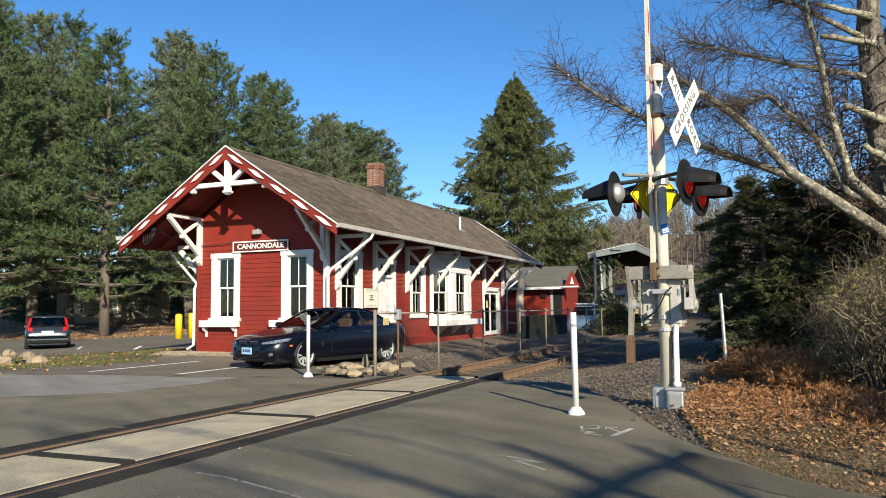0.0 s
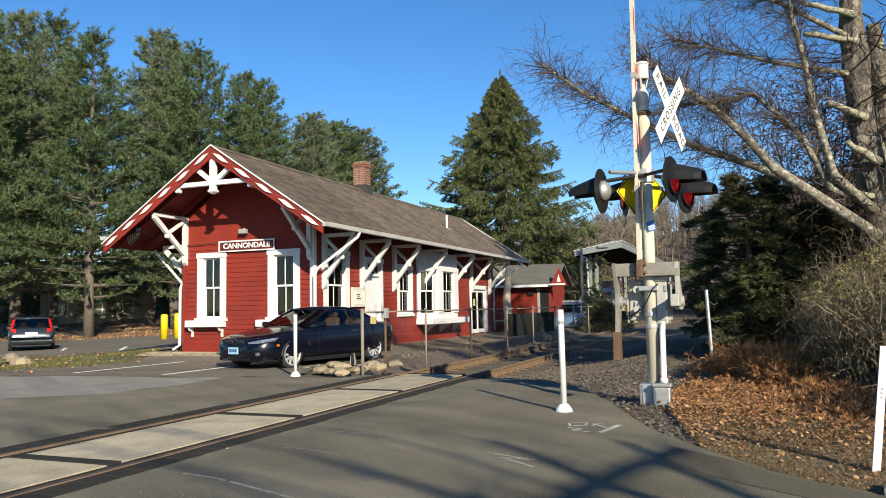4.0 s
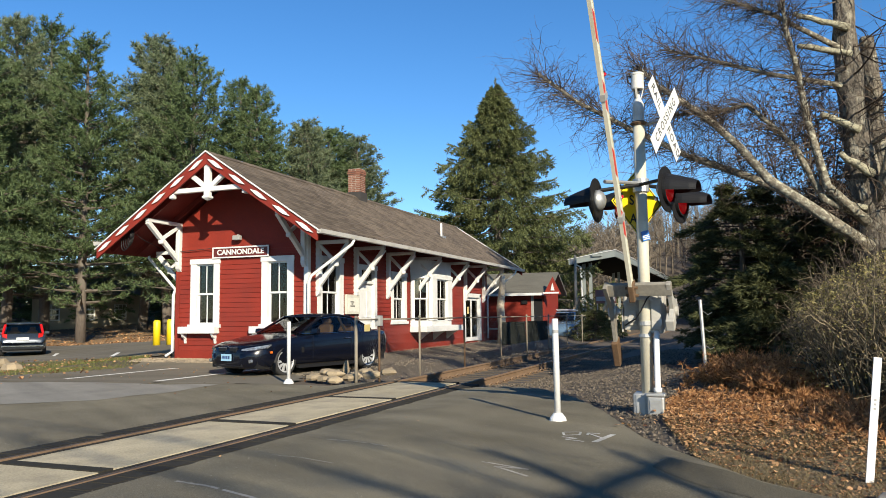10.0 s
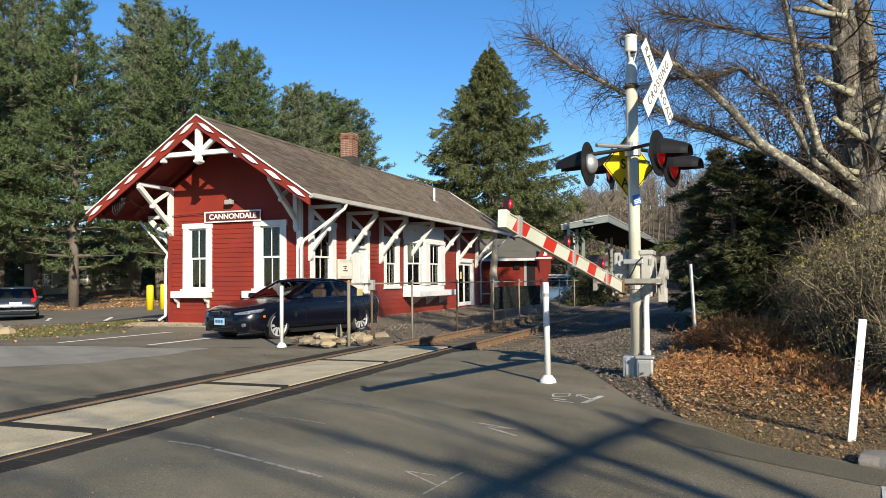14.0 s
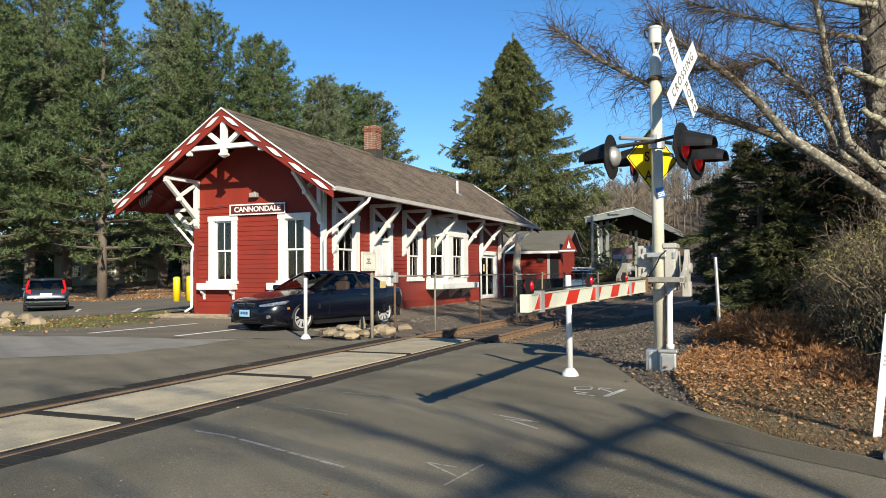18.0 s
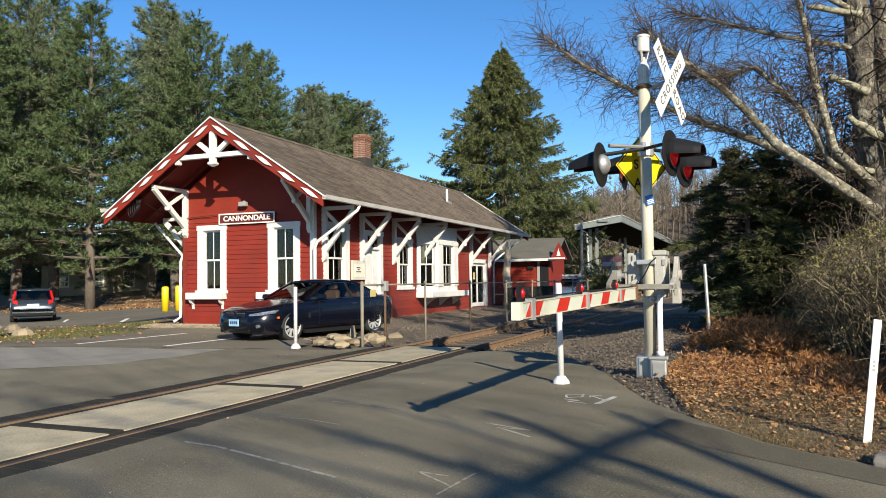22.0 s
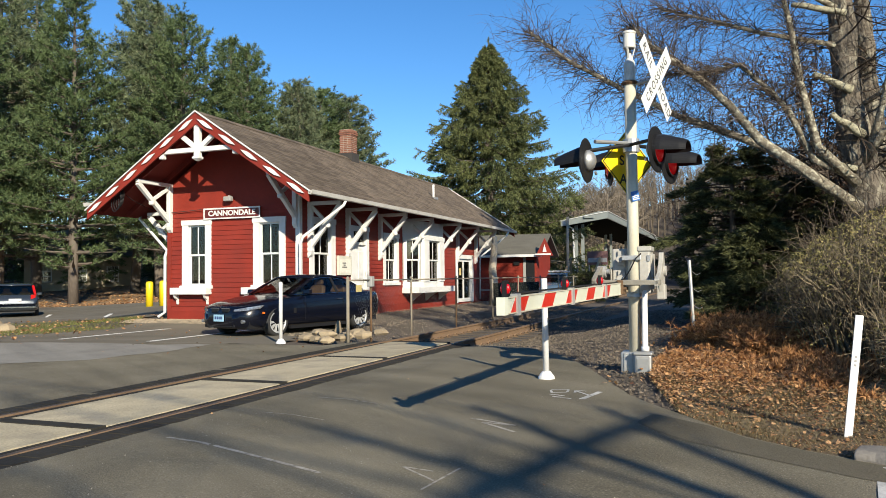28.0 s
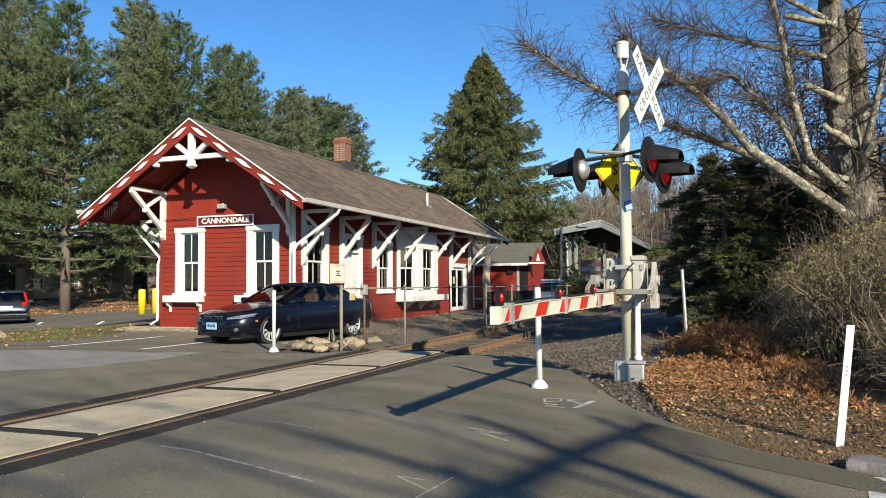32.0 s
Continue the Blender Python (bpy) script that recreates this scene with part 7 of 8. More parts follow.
def thicket(name, label, x, y, rx, ry, h, stems, seed, wood, leaf=None, leaves=0, foot=0.45, girth=1.0):
    """A dense leafless shrub of many fine crooked stems."""
    rng = random.Random(seed)
    t = thing(name, label, "shrub", pose(x, y, height(x, y)))
    s = Shape()
    for _ in range(stems):
        a, q = rng.uniform(0, 6.283), rng.random() ** 0.5
        base = Vector((rx * foot * q * math.cos(a), ry * foot * q * math.sin(a), -0.03))
        tip = Vector((rx * q * math.cos(a), ry * q * math.sin(a), h * (1.0 - 0.45 * q * q) * rng.uniform(0.6, 1.02)))
        d = tip - base
        pts = [base, base + d * 0.35 + Vector((rng.gauss(0, 0.06), rng.gauss(0, 0.06), 0.05)), base + d * 0.7 + Vector((rng.gauss(0, 0.08), rng.gauss(0, 0.08), 0.05)), tip]
        s.tube(pts, [0.01 * girth, 0.008 * girth, 0.006 * girth, 0.003], 3, False)
        for _ in range(6):
            p, dd = along(pts, rng.uniform(0.25, 1.0))
            sprout(s, p, dd + Vector((rng.gauss(0, 0.7), rng.gauss(0, 0.7), rng.gauss(0, 0.5))), rng.uniform(0.15, 0.42) * girth, 0.005 * girth, 1, rng, 0, 2)
    part("stem_tangle", s, wood, t, "fine grey-brown stems", kind="stuff")
    if leaves:
        lf = Shape()
        for _ in range(leaves):
            a, q = rng.uniform(0, 6.283), rng.random() ** 0.4
            z = h * (1.0 - 0.45 * q * q) * (1 - 0.95 * rng.random() ** 2.2)
            c = Vector((rx * q * math.cos(a), ry * q * math.sin(a), z))
            e, w = Vector((rng.gauss(0, 1), rng.gauss(0, 1), rng.gauss(0, 1))).normalized() * rng.uniform(0.012, 0.024), Vector((rng.gauss(0, 1), rng.gauss(0, 1), rng.gauss(0, 1))).normalized() * 0.011
            lf.add([c - e, c + w, c + e, c - w], [(0, 1, 2, 3)])
        part("leaf_scatter", lf, leaf, t, "few small yellow-green leaves", kind="stuff")
    return t


thicket("hedge_shrub", "dense twiggy hedge shrub with small yellowing leaves", 7.3, 11.2, 1.85, 1.9, 1.9, 900, 31, HEDGE, HEDGELEAF, 17000, 0.8, 1.0)
thicket("hedge_shrub", "dense twiggy hedge shrub behind the marker stake", 7.6, 8.4, 1.5, 1.2, 1.0, 420, 35, HEDGE, HEDGELEAF, 5000, 0.85, 1.0)
thicket("hedge_shrub", "dense twiggy hedge shrub beside the road", 9.1, 8.4, 1.4, 1.4, 1.0, 380, 32, HEDGE, HEDGELEAF, 2500, 0.8)
thicket("bramble", "tangled bare brambles under the larch", 7.3, 13.6, 1.7, 1.5, 2.4, 380, 33, TWIG, HEDGELEAF, 900)
thicket("bramble", "tangled bare brambles behind the hedge", 9.4, 12.4, 1.6, 1.6, 2.3, 300, 34, TWIG)


def bare_crown(label, x, y, h, half, roots, seed, wood, leaves=0):
    """A tall leafless shrub: stems that fork again and again into a rounded crown of twigs."""
    rng = random.Random(seed)
    t = thing("bare_shrub", label, "shrub", pose(x, y, height(x, y)))
    s = Shape()
    for _ in range(roots):
        a, q = rng.uniform(0, 6.283), rng.random() ** 0.6
        o = Vector((math.cos(a), math.sin(a), 0))
        top = o * half * q + Vector((0, 0, h * (0.35 + 0.5 * (1 - q * q)) * rng.uniform(0.7, 1.0)))
        pts = [o * 0.2 * q, o * half * q * 0.4 + Vector((0, 0, top.z * 0.5)), top]
        s.tube(pts, [0.035, 0.026, 0.016], 4, False)
        for _ in range(7):
            p, d = along(pts, rng.uniform(0.3, 1.0))
            sprout(s, p, d * 0.5 + o * rng.uniform(-0.2, 0.9) + Vector((rng.gauss(0, 0.6), rng.gauss(0, 0.6), rng.gauss(0.15, 0.5))), rng.uniform(0.5, 1.3), 0.014, 2, rng, -0.01, 4)
    part("stem_tangle", s, wood, t, "dark brown forking twigs", kind="stuff")
    if leaves:
        lf = Needles(seed)
        for _ in range(leaves):
            a, q = rng.uniform(0, 6.283), rng.random() ** 0.5
            lf.spray((half * q * math.cos(a), half * q * math.sin(a), h * rng.uniform(0.25, 0.95) * (1 - 0.3 * q * q)), (rng.gauss(0, 1), rng.gauss(0, 1), -0.6), 3, 0.07, 0.018)
        lf.part("withered_leaves", DEADLEAF, t, "withered red-brown leaves")
    return t


DEADLEAF = foliage("withered_leaves", (0.041, 0.023, 0.014), (0.17, 0.085, 0.05), 0.2)
for bx, by, bh, br, sd, n, lv in ((6.5, 18.4, 6.5, 1.8, 41, 40, 4200), (7.8, 19.6, 6.0, 2.2, 42, 32, 1800), (9.6, 17.5, 4.8, 2.2, 43, 22, 300), (5.4, 20.5, 4.4, 1.9, 44, 20, 500), (9.8, 14.0, 3.8, 1.9, 45, 18, 0), (11.5, 20, 5, 2.4, 46, 18, 0)):
    bare_crown("tall brown leafless shrub behind the larch" if not lv > 1000 else "brown vine tangle with withered leaves behind the yews", bx, by, bh, br, n, sd, TWIG if sd % 2 else TWIGRED, lv)

# low dead ferns and weeds on the bank
rng = random.Random(8)
fern = Shape()
FERN_LINE = [(4.95, 13.0, 0), (5.1, 12.5, 0), (5.25, 12.0, 0), (5.55, 11.0, 0), (5.85, 9.7, 0), (6.0, 8.9, 0)]
fern_leaf = Needles(8)
for _ in range(620):
    p, d = along(FERN_LINE, rng.random())
    x, y = p.x + rng.gauss(0, 0.26), p.y + rng.gauss(0, 0.5)
    if noise.noise((x * 1.6, y * 1.6, 9)) < -0.1:
        continue
    z0, h = height(x, y) - 0.03, rng.uniform(0.14, 0.44) * (1.05 - 0.75 * smooth(11.6, 10.0, y))
    for _ in range(4):
        d = Vector((rng.gauss(0, 0.45), rng.gauss(0, 0.45), 1)).normalized() * h
        sprout(fern, (x, y, z0), d, h, 0.005, 1, rng, 0.05, 4)
        for q in (0.35, 0.6, 0.85, 1.0):
            fern_leaf.spray(Vector((x, y, z0)) + d * q + Vector((rng.gauss(0, 0.03), rng.gauss(0, 0.03), 0)), d + Vector((rng.gauss(0, 0.1), rng.gauss(0, 0.1), -0.05)), 9, 0.085, 0.011, 1.0)
for _ in range(420):
    x, y = rng.uniform(4.1, 6.0), rng.uniform(7.6, 11.5)
    if (x - 4.3) * 0.75 + (y - 8.0) * 0.66 < 0.9:
        continue
    z0, h = height(x, y) - 0.02, rng.uniform(0.05, 0.16)
    d = Vector((rng.gauss(0, 0.4), rng.gauss(0, 0.4), 1)).normalized() * h
    sprout(fern, (x, y, z0), d, h, 0.003, 1, rng, 0.03, 3)
    fern_leaf.spray(Vector((x, y, z0)) + d, d, 10, 0.055, 0.009, 1.0)
ferns = tagged(part("dead_ferns", fern, FERN, None, kind="stuff"), "rust-brown dead ferns and weeds on the bank", "dead ferns")
fern_leaf.part("fronds", FERN, ferns)

# leaf litter
litter = Shape()


def leaf_at(s, x, y, z, size, rng):
    a, tilt = rng.uniform(0, 6.283), rng.gauss(0, 0.45)
    e = Vector((math.cos(a), math.sin(a), tilt * 0.6)) * size
    w = Vector((-math.sin(a), math.cos(a), rng.gauss(0, 0.4))) * size * rng.uniform(0.55, 0.85)
    c = Vector((x, y, z))
    s.add([c - e, c - e * 0.3 + w, c + e * 0.35 + w * 0.8, c + e + Vector((0, 0, size * 0.3)), c + e * 0.35 - w * 0.8, c - e * 0.3 - w], [(0, 1, 2, 3, 4, 5)])


BANK = [(4.5, 7.72), (4.8, 7.22), (5.01, 6.9), (5.36, 6.56), (5.62, 6.4), (6.0, 6.5), (9.5, 5.6), (10.5, 14), (6, 15), (4.4, 13.2), (3.95, 11), (4.1, 9.4)]
k = 0
while k < 36000:
    x, y = (rng.uniform(3.9, 6.2), rng.uniform(6.3, 12)) if rng.random() < 0.75 else (rng.uniform(3.9, 9.6), rng.uniform(4.6, 15))
    if not inside(BANK, x, y):
        continue
    if noise.noise((x * 0.9, y * 0.9, 5)) < rng.uniform(-0.9, 0.1):
        continue
    if (x - 4.3) * 0.75 + (y - 8.0) * 0.66 < rng.uniform(0.0, 1.3) and rng.random() < 0.7:
        k += 0.5
        continue
    leaf_at(litter, x, y, height(x, y) + rng.uniform(-0.01, 0.022), (rng.uniform(0.007, 0.016) if rng.random() < 0.88 else rng.uniform(0.018, 0.034)) * (0.7 + 0.5 * smooth(6.5, 9.5, y)), rng)
    k += 1
for _ in range(160):
    x, y = rng.uniform(3.6, 4.6), rng.uniform(9.0, 14)
    leaf_at(litter, x, y, height(x, y) + 0.03, rng.uniform(0.015, 0.035), rng)
for _ in range(900):
    x, y = rng.uniform(-24, -9.5), rng.uniform(13, 22.5)
    leaf_at(litter, x, y, height(x, y) + 0.03, rng.uniform(0.025, 0.06), rng)
for _ in range(220):
    x, y = rng.uniform(-16, -2), rng.uniform(12, 18)
    leaf_at(litter, x, y, height(x, y) + 0.02, rng.uniform(0.012, 0.028), rng)
for _ in range(14):
    x, y = rng.uniform(-6, 4), rng.uniform(4, 13)
    leaf_at(litter, x, y, height(x, y) + 0.02, rng.uniform(0.012, 0.03), rng)
tagged(part("leaf_litter", litter, LEAF, None, kind="stuff"), "fallen brown and orange leaves on the bank", "fallen leaves")

# grit on the road
grit = Shape()
for _ in range(1800):
    x, y = rng.uniform(-6, 5.4), 2.0 + 11 * rng.random() ** 1.3
    if -1.8 < x < 0.3 or not inside(ROAD, x, y):
        continue
    r, z = rng.uniform(0.002, 0.005), height(x, y) + 0.004
    grit.add([(x - r, y - r, z), (x + r * 1.2, y - r * 0.6, z), (x + r * 0.4, y + r, z), (x, y, z + r * 1.4)], [(0, 1, 3), (1, 2, 3), (2, 0, 3)])
tagged(part("road_grit", grit, mat("pale_grit", (0.221, 0.200, 0.168), 0.95, vary=0.5, island=0.5), None, kind="stuff"), "loose pale grit scattered on the asphalt", "grit")

# straw and grass
straw = Shape()
for _ in range(60000):
    x, y = rng.uniform(4.0, 7), rng.uniform(6.2, 10)
    if not inside(BANK, x, y):
        continue
    a = rng.uniform(0, 6.283)
    e = Vector((math.cos(a), math.sin(a), rng.uniform(0.1, 0.9))) * rng.uniform(0.02, 0.06)
    c = Vector((x, y, height(x, y) - 0.01))
    w = Vector((-math.sin(a), math.cos(a), 0)) * 0.004
    straw.add([c - w, c + w, c + e], [(0, 1, 2)])
tagged(part("dry_grass", straw, foliage("straw", (0.13, 0.098, 0.046), (0.28, 0.22, 0.12), 0.2), None, kind="stuff"), "short dry straw-coloured grass on the bank", "dry grass")
lawn = Shape()
for _ in range(42000):
    x, y = rng.uniform(-26, -10.2), rng.uniform(12, 23)
    if not inside(VERGE, x, y) or noise.noise((x * 0.5, y * 0.5, 1)) < -0.3:
        continue
    a = rng.uniform(0, 6.283)
    c = Vector((x, y, height(x, y) - 0.02))
    w = Vector((-math.sin(a), math.cos(a), 0)) * 0.008
    lawn.add([c - w, c + w, c + Vector((rng.gauss(0, 0.03), rng.gauss(0, 0.03), rng.uniform(0.03, 0.1)))], [(0, 1, 2)])
tagged(part("grass_strip", lawn, GRASS, None, kind="stuff"), "thin green and yellow grass strip in the lot", "grass")

# ballast stones
stones = Shape()


def pebble(s, x, y, z, r, rng):
    v = []
    for dx, dy, dz in ((1, 0, 0), (0, 1, 0), (-1, 0, 0), (0, -1, 0), (0, 0, 1)):
        v.append((x + dx * r * rng.uniform(0.7, 1.3) + rng.gauss(0, r * 0.2), y + dy * r * rng.uniform(0.7, 1.3) + rng.gauss(0, r * 0.2), z + dz * r * rng.uniform(0.5, 1.1)))
    s.add(v, [(0, 1, 4), (1, 2, 4), (2, 3, 4), (3, 0, 4)])


APRON = [(0.3, 14.5), (0.5, 13.9), (1.9, 13.2), (2.7, 12.0), (3.26, 10.6), (3.7, 9.4), (3.99, 8.65), (4.3, 8.05), (4.62, 7.5), (4.6, 8.0), (4.35, 9), (4.15, 10), (4.3, 11.5), (4.6, 14), (4.2, 24), (0.3, 24)]
k = 0
while k < 34000:
    if rng.random() < 0.55:
        x, y = rng.uniform(0.2, 4.7), rng.uniform(7.5, 24)
        if not inside(APRON, x, y):
            continue
    else:
        x, y = rng.uniform(-2.6, 1.2), rng.uniform(14.6, 32)
        if abs(x) < 0.09 or abs(x + 1.505) < 0.09:
            continue
    pebble(stones, x, y, height(x, y) - 0.016, rng.uniform(0.01, 0.026), rng)
    k += 1
tagged(part("ballast_stones", stones, GRAVEL, None, kind="stuff"), "grey-brown crushed stone ballast", "ballast")
chips = Shape()
for _ in range(9000):
    x, y = rng.uniform(-11.2, -5.6), rng.uniform(17.7, 18.45)
    if rng.random() < 0.4:
        x, y = rng.uniform(-5.7, -2.4), rng.uniform(15.5, 34)
    pebble(chips, x, y, height(x, y) - 0.005, rng.uniform(0.01, 0.025), rng)
tagged(part("gravel_strip", chips, mat("pale_gravel", (0.254, 0.205, 0.143), 0.95, vary=0.35, island=0.3), None, kind="stuff"), "pale tan gravel along the station wall", "gravel")


# ---- far woods and the house behind the pines ----
def far_tree(s, x, y, z, h, rng):
    s.tube([(x, y, z), (x + rng.gauss(0, 0.2), y, z + h * 0.5), (x + rng.gauss(0, 0.5), y, z + h)], [0.16, 0.1, 0.02], 3, False)
    for _ in range(26):
        u = rng.uniform(0.25, 0.98)
        a = rng.uniform(0, 6.283)
        ln = h * rng.uniform(0.12, 0.3) * (1.15 - u * 0.6)
        p = Vector((x, y, z + h * u))
        d = Vector((math.cos(a), math.sin(a), rng.uniform(0.4, 1.3))).normalized()
        for _ in range(4):
            e = (d + Vector((rng.gauss(0, 0.35), rng.gauss(0, 0.35), rng.gauss(0, 0.3)))).normalized() * ln
            q = p + d * ln * rng.uniform(0, 0.5)
            w = e.cross(Vector((rng.gauss(0, 1), rng.gauss(0, 1), rng.gauss(0, 1)))).normalized() * 0.035
            s.add([q - w, q + w, q + e], [(0, 1, 2)])


woods = Shape()
rng = random.Random(77)
for _ in range(1500):
    x, y = rng.uniform(-26, 42), 72 + 98 * rng.random() ** 1.6
    if (abs(x - bend(y) + 0.7) < 4 and y < 115) or (x < -3 and y < 80):
        continue
    far_tree(woods, x, y, height(x, y) - 0.3, rng.uniform(6, 10), rng)
for _ in range(150):
    x, y = rng.uniform(-90, -20), rng.uniform(68, 110)
    far_tree(woods, x, y, height(x, y) - 0.3, rng.uniform(7, 12), rng)
tagged(part("far_woods", woods, FARTWIG, None, kind="stuff"), "bare brown winter woods on the hillside", "woods")
brush = Shape()
rng = random.Random(78)
for _ in range(11000):
    if rng.random() < 0.6:
        x, y = rng.uniform(-150, -24), rng.uniform(66, 98)
        tuft(brush, (x, y, height(x, y) + abs(rng.gauss(0, 2.4))), (0, 0, 1), 6, 0.9, 0.16, rng)
        continue
    else:
        x, y = rng.uniform(-14, 26), rng.uniform(60, 80)
        if abs(x + 0.7) < 5:
            continue
    tuft(brush, (x, y, height(x, y) + abs(rng.gauss(0, 1.3))), (0, 0, 1), 6, 0.7, 0.11, rng)
tagged(part("undergrowth", brush, foliage("undergrowth", (0.05, 0.05, 0.024), (0.18, 0.15, 0.08), 0.1), None, kind="stuff"), "dark tangled undergrowth below the trees", "undergrowth")
litter2 = Shape()
for _ in range(9000):
    x, y = rng.uniform(-80, -14), rng.uniform(35, 66)
    leaf_at(litter2, x, y, height(x, y) + 0.02, rng.uniform(0.05, 0.11), rng)
tagged(part("pine_floor_litter", litter2, LEAF, None, kind="stuff"), "orange-brown needles and leaves under the pines", "fallen leaves")

hemlock = evergreen("hemlock", "dark green young hemlock under the pines", 0, 0, 3.2, 1.7, 2600, 15, NEEDLE)
for n, (x, y, sc) in enumerate(((-52, 58, 2.0), (-46.5, 62, 2.0), (-60, 54, 2.2), (-66, 60, 2.4), (-40.5, 64, 1.8), (-36, 63, 1.7), (-33, 66, 1.9), (-56, 66, 2.3))):
    m = Matrix.Translation((x, y, height(x, y))) @ Matrix.Rotation(1.3 * n, 4, "Z")
    ob = hemlock if n == 0 else copy_thing(hemlock, m)
    ob.matrix_basis = m
    ob.scale = (sc, sc, sc)
BEIGE = mat("beige_siding", (0.295, 0.254, 0.180), 0.8, vary=0.1, scale=1, fine=12)
house = thing("house", "beige house with white windows behind the pines", "house", pose(-52.5, 56.5, 0.3, 0, 0, 40))
part("wall", Shape().box(-5, 5, 0, 8, -0.5, 3.4), BEIGE, house)
part("roof", Shape().slab([(-5.4, -0.5, 3.3), (-5.4, 8.5, 3.3), (-5.4, 4, 6.2)], (10.8, 0, 0)), OLDSHINGLE, house)
for x in (-3.2, -0.2, 2.6):
    hw = part("window", Shape().box(x - 0.55, x + 0.55, -0.06, 0.02, 0.9, 2.4), WHITE, house)
    for a in (-0.46, -0.14, 0.18):
        for z in (1.0, 1.5, 1.98):
            part("pane", Shape().box(x + a, x + a + 0.28, -0.075, -0.06, z, z + 0.4), GLASS, hw)

# a bare roadside tree behind the viewer, whose limbs shade the road
road_tree = thing("roadside_tree", "bare roadside tree with tall leaders and level limbs", "tree", pose(0, 0, 0))
rng = random.Random(5)
FORK = Vector((13.6, -4.5, 4.6))
part("trunk", gnarled([(13.8, -4.7, -0.1), (13.75, -4.65, 1.5), (13.7, -4.6, 3.0), tuple(FORK)], [0.36, 0.27, 0.22, 0.17], 14, rng), BARK, road_tree, smooth=True)
# each limb by the line of its shade on the road and its distance up the sunbeam
for r, g in ((0.085, ((4.72, 5.33), (4.17, 5.93), (3.86, 6.17), (3.5, 6.66), (3.09, 7.14), (2.7, 7.5))),
             (0.1, ((3.45, 4.5), (3.59, 4.94), (3.74, 5.38), (3.88, 6.08), (4.05, 6.74), (4.21, 7.15), (4.32, 7.6))),
             (0.075, ((5.4, 5.2), (4.82, 6.09), (4.38, 6.75), (4.11, 7.29), (3.79, 7.84))),
             (0.06, ((4.1, 4.75), (3.68, 5.09), (3.37, 5.4), (3.1, 5.7))),
             (0.028, ((3.5, 5.25), (3.12, 5.46), (2.56, 5.78), (2.15, 5.94), (1.68, 6.24))),
             (0.034, ((3.5, 4.3), (2.88, 4.67), (2.23, 4.97), (1.63, 5.26), (1.12, 5.46))),
             (0.03, ((2.3, 3.7), (1.53, 4.14), (1.02, 4.38), (0.39, 4.62), (-0.6, 5.0))),
             (0.024, ((3.26, 6.24), (2.63, 6.71), (1.84, 7.3), (0.99, 7.73))),
             (0.026, ((0.2, 6.0), (-1.4, 6.58), (-2.4, 6.97), (-3.19, 7.17))),
             (0.026, ((0.6, 6.9), (-0.65, 7.36), (-2.04, 7.56), (-4.03, 7.99)))):
    pts = [Vector((x, y, 0.06)) + SUN_FROM * ((13.6 - x) / SUN_FROM.x + rng.uniform(-0.25, 0.25)) for x, y in g]
    pts = [FORK - Vector((0, 0, 0.1)), FORK.lerp(pts[0], 0.5) + Vector((0, 0, 0.15))] + pts
    n = len(pts)
    limb = part("limb", Shape().tube(pts, [r * (1 - 0.45 * i / (n - 1)) + 0.005 for i in range(n)], 7), BARK, road_tree)
    tw = Shape()
    for _ in range(6):
        p, d = along(pts, rng.uniform(0.25, 1))
        sprout(tw, p, d + Vector((rng.gauss(0, 0.6), rng.gauss(0, 0.6), rng.gauss(0, 0.5))), rng.uniform(0.6, 1.6), 0.014, 1, rng, 0, 2)
    part("twig_spray", tw, TWIG, limb, kind="stuff")

# ---- shingles, tab by tab ----
run = math.hypot(EAVE_R - RIDGE_X, RIDGE_Z - EAVE_Z)
tilt = math.atan2(RIDGE_Z - EAVE_Z, EAVE_R - RIDGE_X)
tab = Shape()
tab.add([(0, 0.003, 0), (0, 0.317, 0), (0.16, 0.317, 0.002), (0.16, 0.003, 0.002), (0, 0.003, 0.014), (0, 0.317, 0.014), (0.16, 0.317, 0.008), (0.16, 0.003, 0.008)], [(4, 5, 6, 7), (0, 1, 5, 4), (1, 2, 6, 5), (0, 4, 7, 3)])
tab_mesh = tab.mesh("shingle", SHINGLE)
roofing = part("roof_covering", Shape().slab([(RIDGE_X, RY0, RIDGE_Z), (EAVE_R, RY0, EAVE_Z), (EAVE_R, RY0, EAVE_Z - 0.02), (RIDGE_X, RY0, RIDGE_Z - 0.02)], (0, RY1 - RY0, 0)), SHINGLE, station, "brown asphalt shingles")
rest = Shape()
rng = random.Random(12)
rows, cols = int(run / 0.14), int((RY1 - RY0) / 0.32)
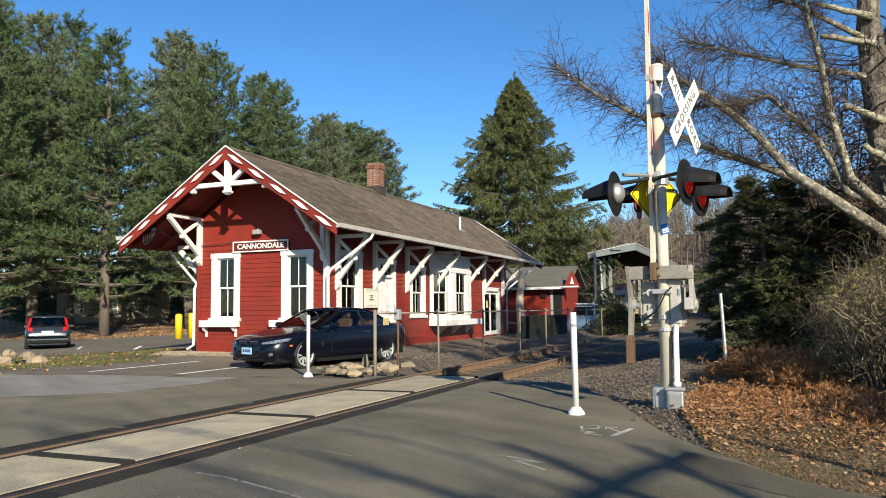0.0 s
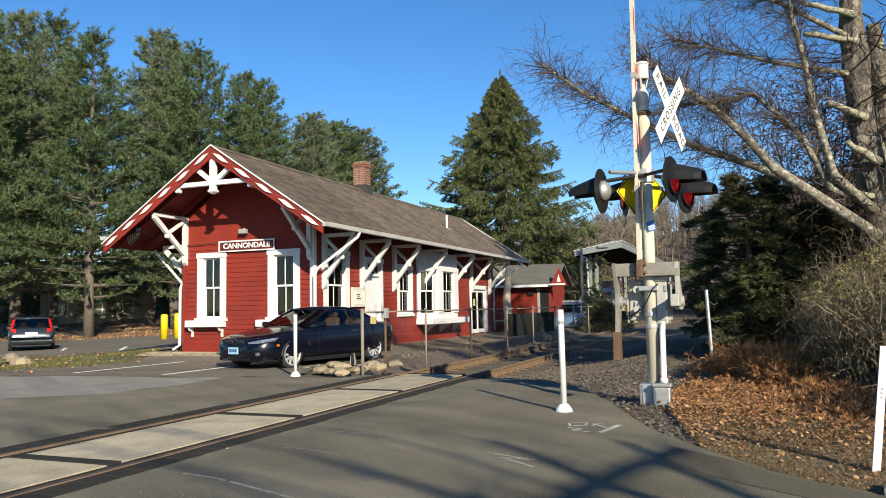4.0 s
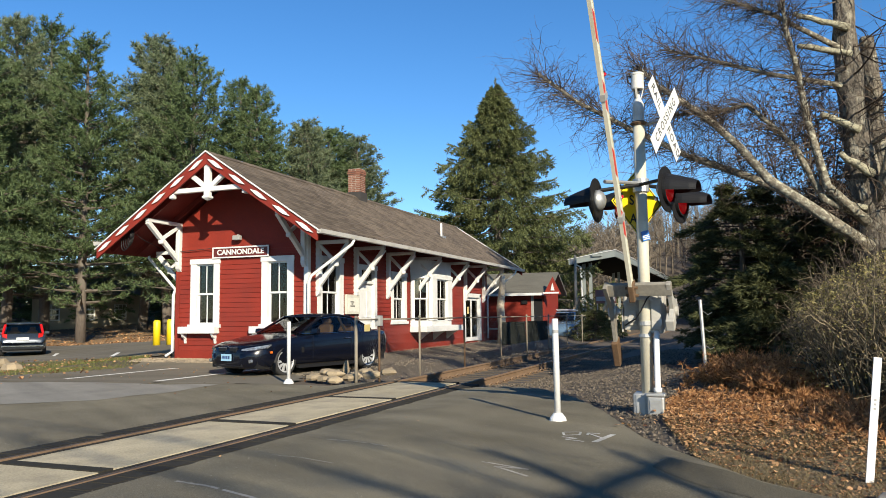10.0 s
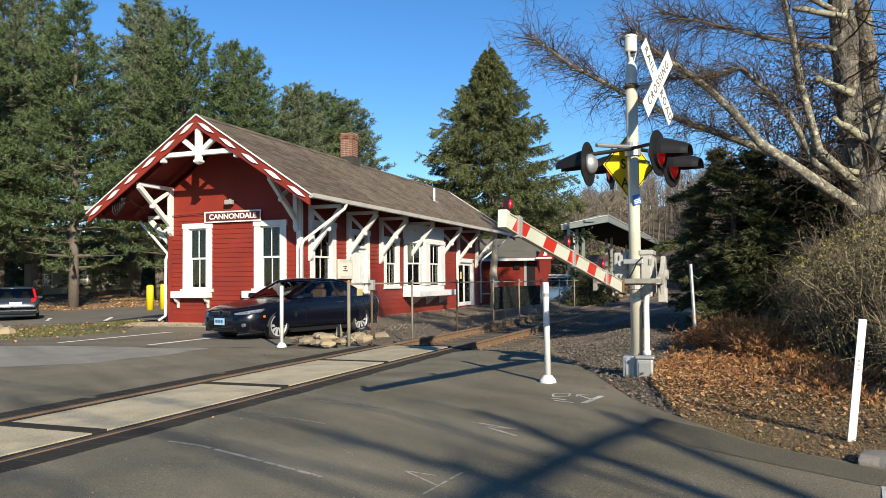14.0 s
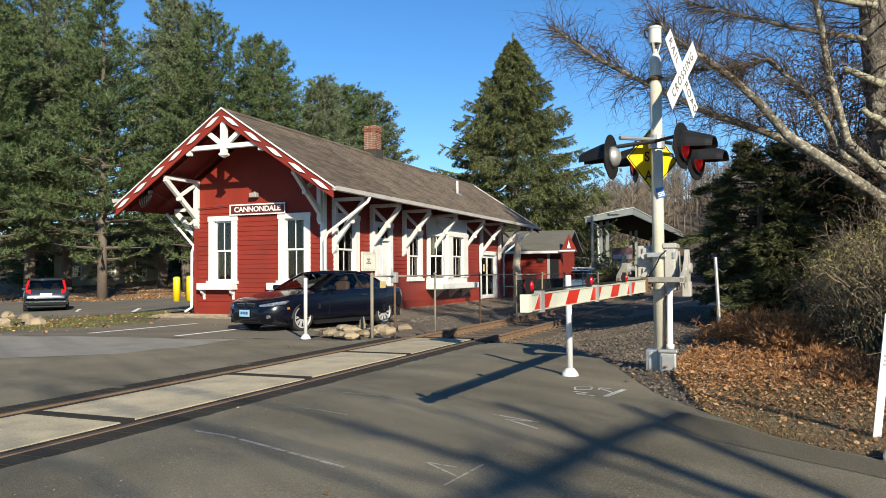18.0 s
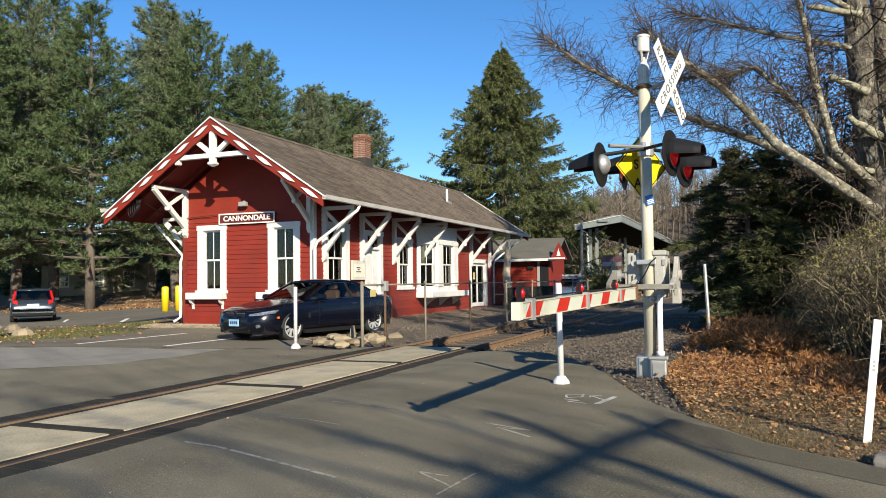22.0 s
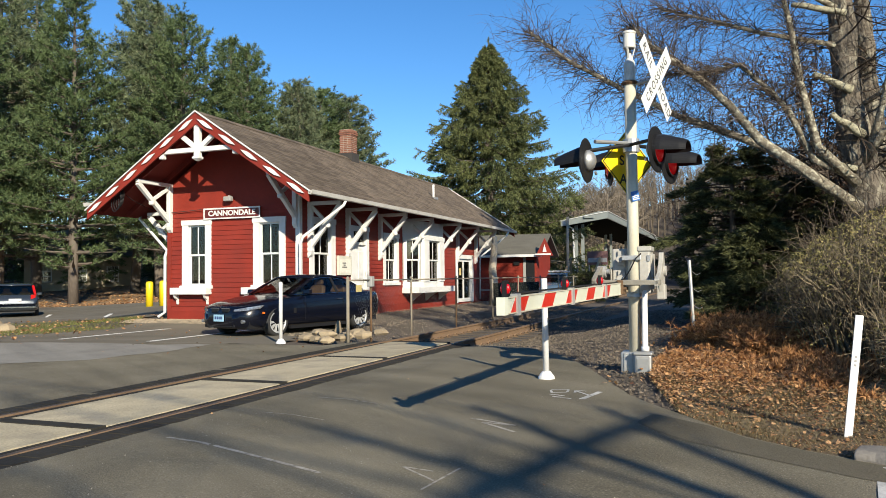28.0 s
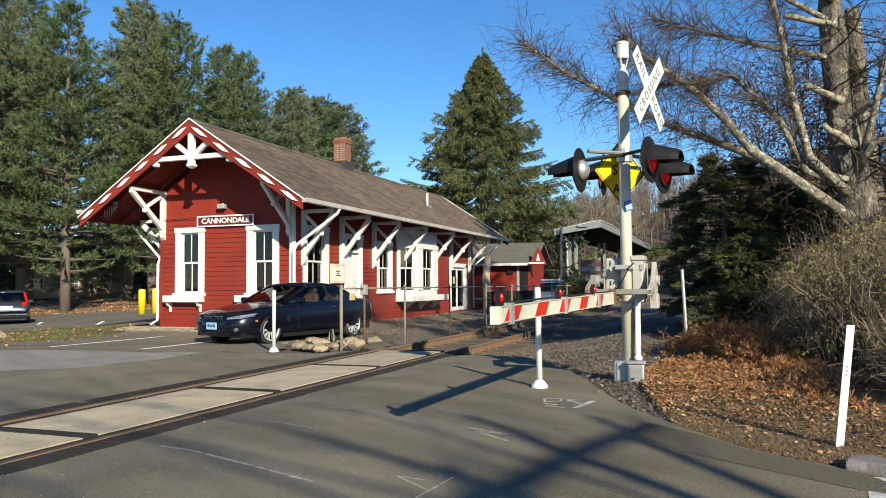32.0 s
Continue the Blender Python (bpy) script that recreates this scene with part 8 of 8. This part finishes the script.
for j in range(rows):
    shift = rng.uniform(0, 0.32)
    for i in range(-1, cols + 1):
        y = RY0 + i * 0.32 + shift
        if y < RY0 - 0.005 or y > RY1 - 0.2:
            continue
        m = Matrix.Translation((EAVE_R + 0.03, 0, EAVE_Z - 0.02)) @ Matrix.Rotation(math.pi, 4, "Z") @ Matrix.Rotation(-tilt, 4, "Y") @ Matrix.Translation((j * 0.14, -y - 0.32, 0.006 + rng.uniform(0, 0.003)))
        if i < 13 and j < 23:
            piece("shingle", tab_mesh, roofing, m)
        else:
            rest.add([m @ Vector(v) for v in tab.v], tab.f)
part("shingles", rest, SHINGLE, roofing, kind="stuff")
part("roof_covering", Shape().slab([(RIDGE_X, RY0, RIDGE_Z), (EAVE_L, RY0, RIDGE_Z - SLOPE * (RIDGE_X - EAVE_L)), (EAVE_L, RY0, RIDGE_Z - SLOPE * (RIDGE_X - EAVE_L) + 0.02), (RIDGE_X, RY0, RIDGE_Z + 0.02)], (0, RY1 - RY0, 0)), SHINGLE, station)
for k in range(60):
    y = RY0 + k * 0.315
    part("ridge_cap", Shape().slab([(RIDGE_X - 0.16, y, RIDGE_Z - 0.07), (RIDGE_X, y, RIDGE_Z + 0.035), (RIDGE_X + 0.16, y, RIDGE_Z - 0.07), (RIDGE_X + 0.16, y, RIDGE_Z - 0.055), (RIDGE_X, y, RIDGE_Z + 0.05), (RIDGE_X - 0.16, y, RIDGE_Z - 0.055)], (0, 0.31, 0)), SHINGLE, roofing)


def motions():
    """Everything that moves: the gate, which swings down and stays down."""
    rows = ((0, -92), (7.6, -92), (8.0, -89.5), (8.5, -81), (9, -73.5), (9.5, -66), (10, -58.5), (10.5, -49.5), (11, -40.6), (11.5, -32), (12, -24.7),
            (12.4, -19.2), (12.7, -14.7), (13, -10.7), (13.3, -8.8), (13.6, -8), (14, -7), (14.5, -5), (15.2, -2), (16, 0.3), (16.5, 0.6), (32, 0.6))
    walk(gate, [(t, pose(GATE_AT[0], GATE_AT[1], GATE_AT[2], a, 0, GATE_TURN)) for t, a in rows])


motions()
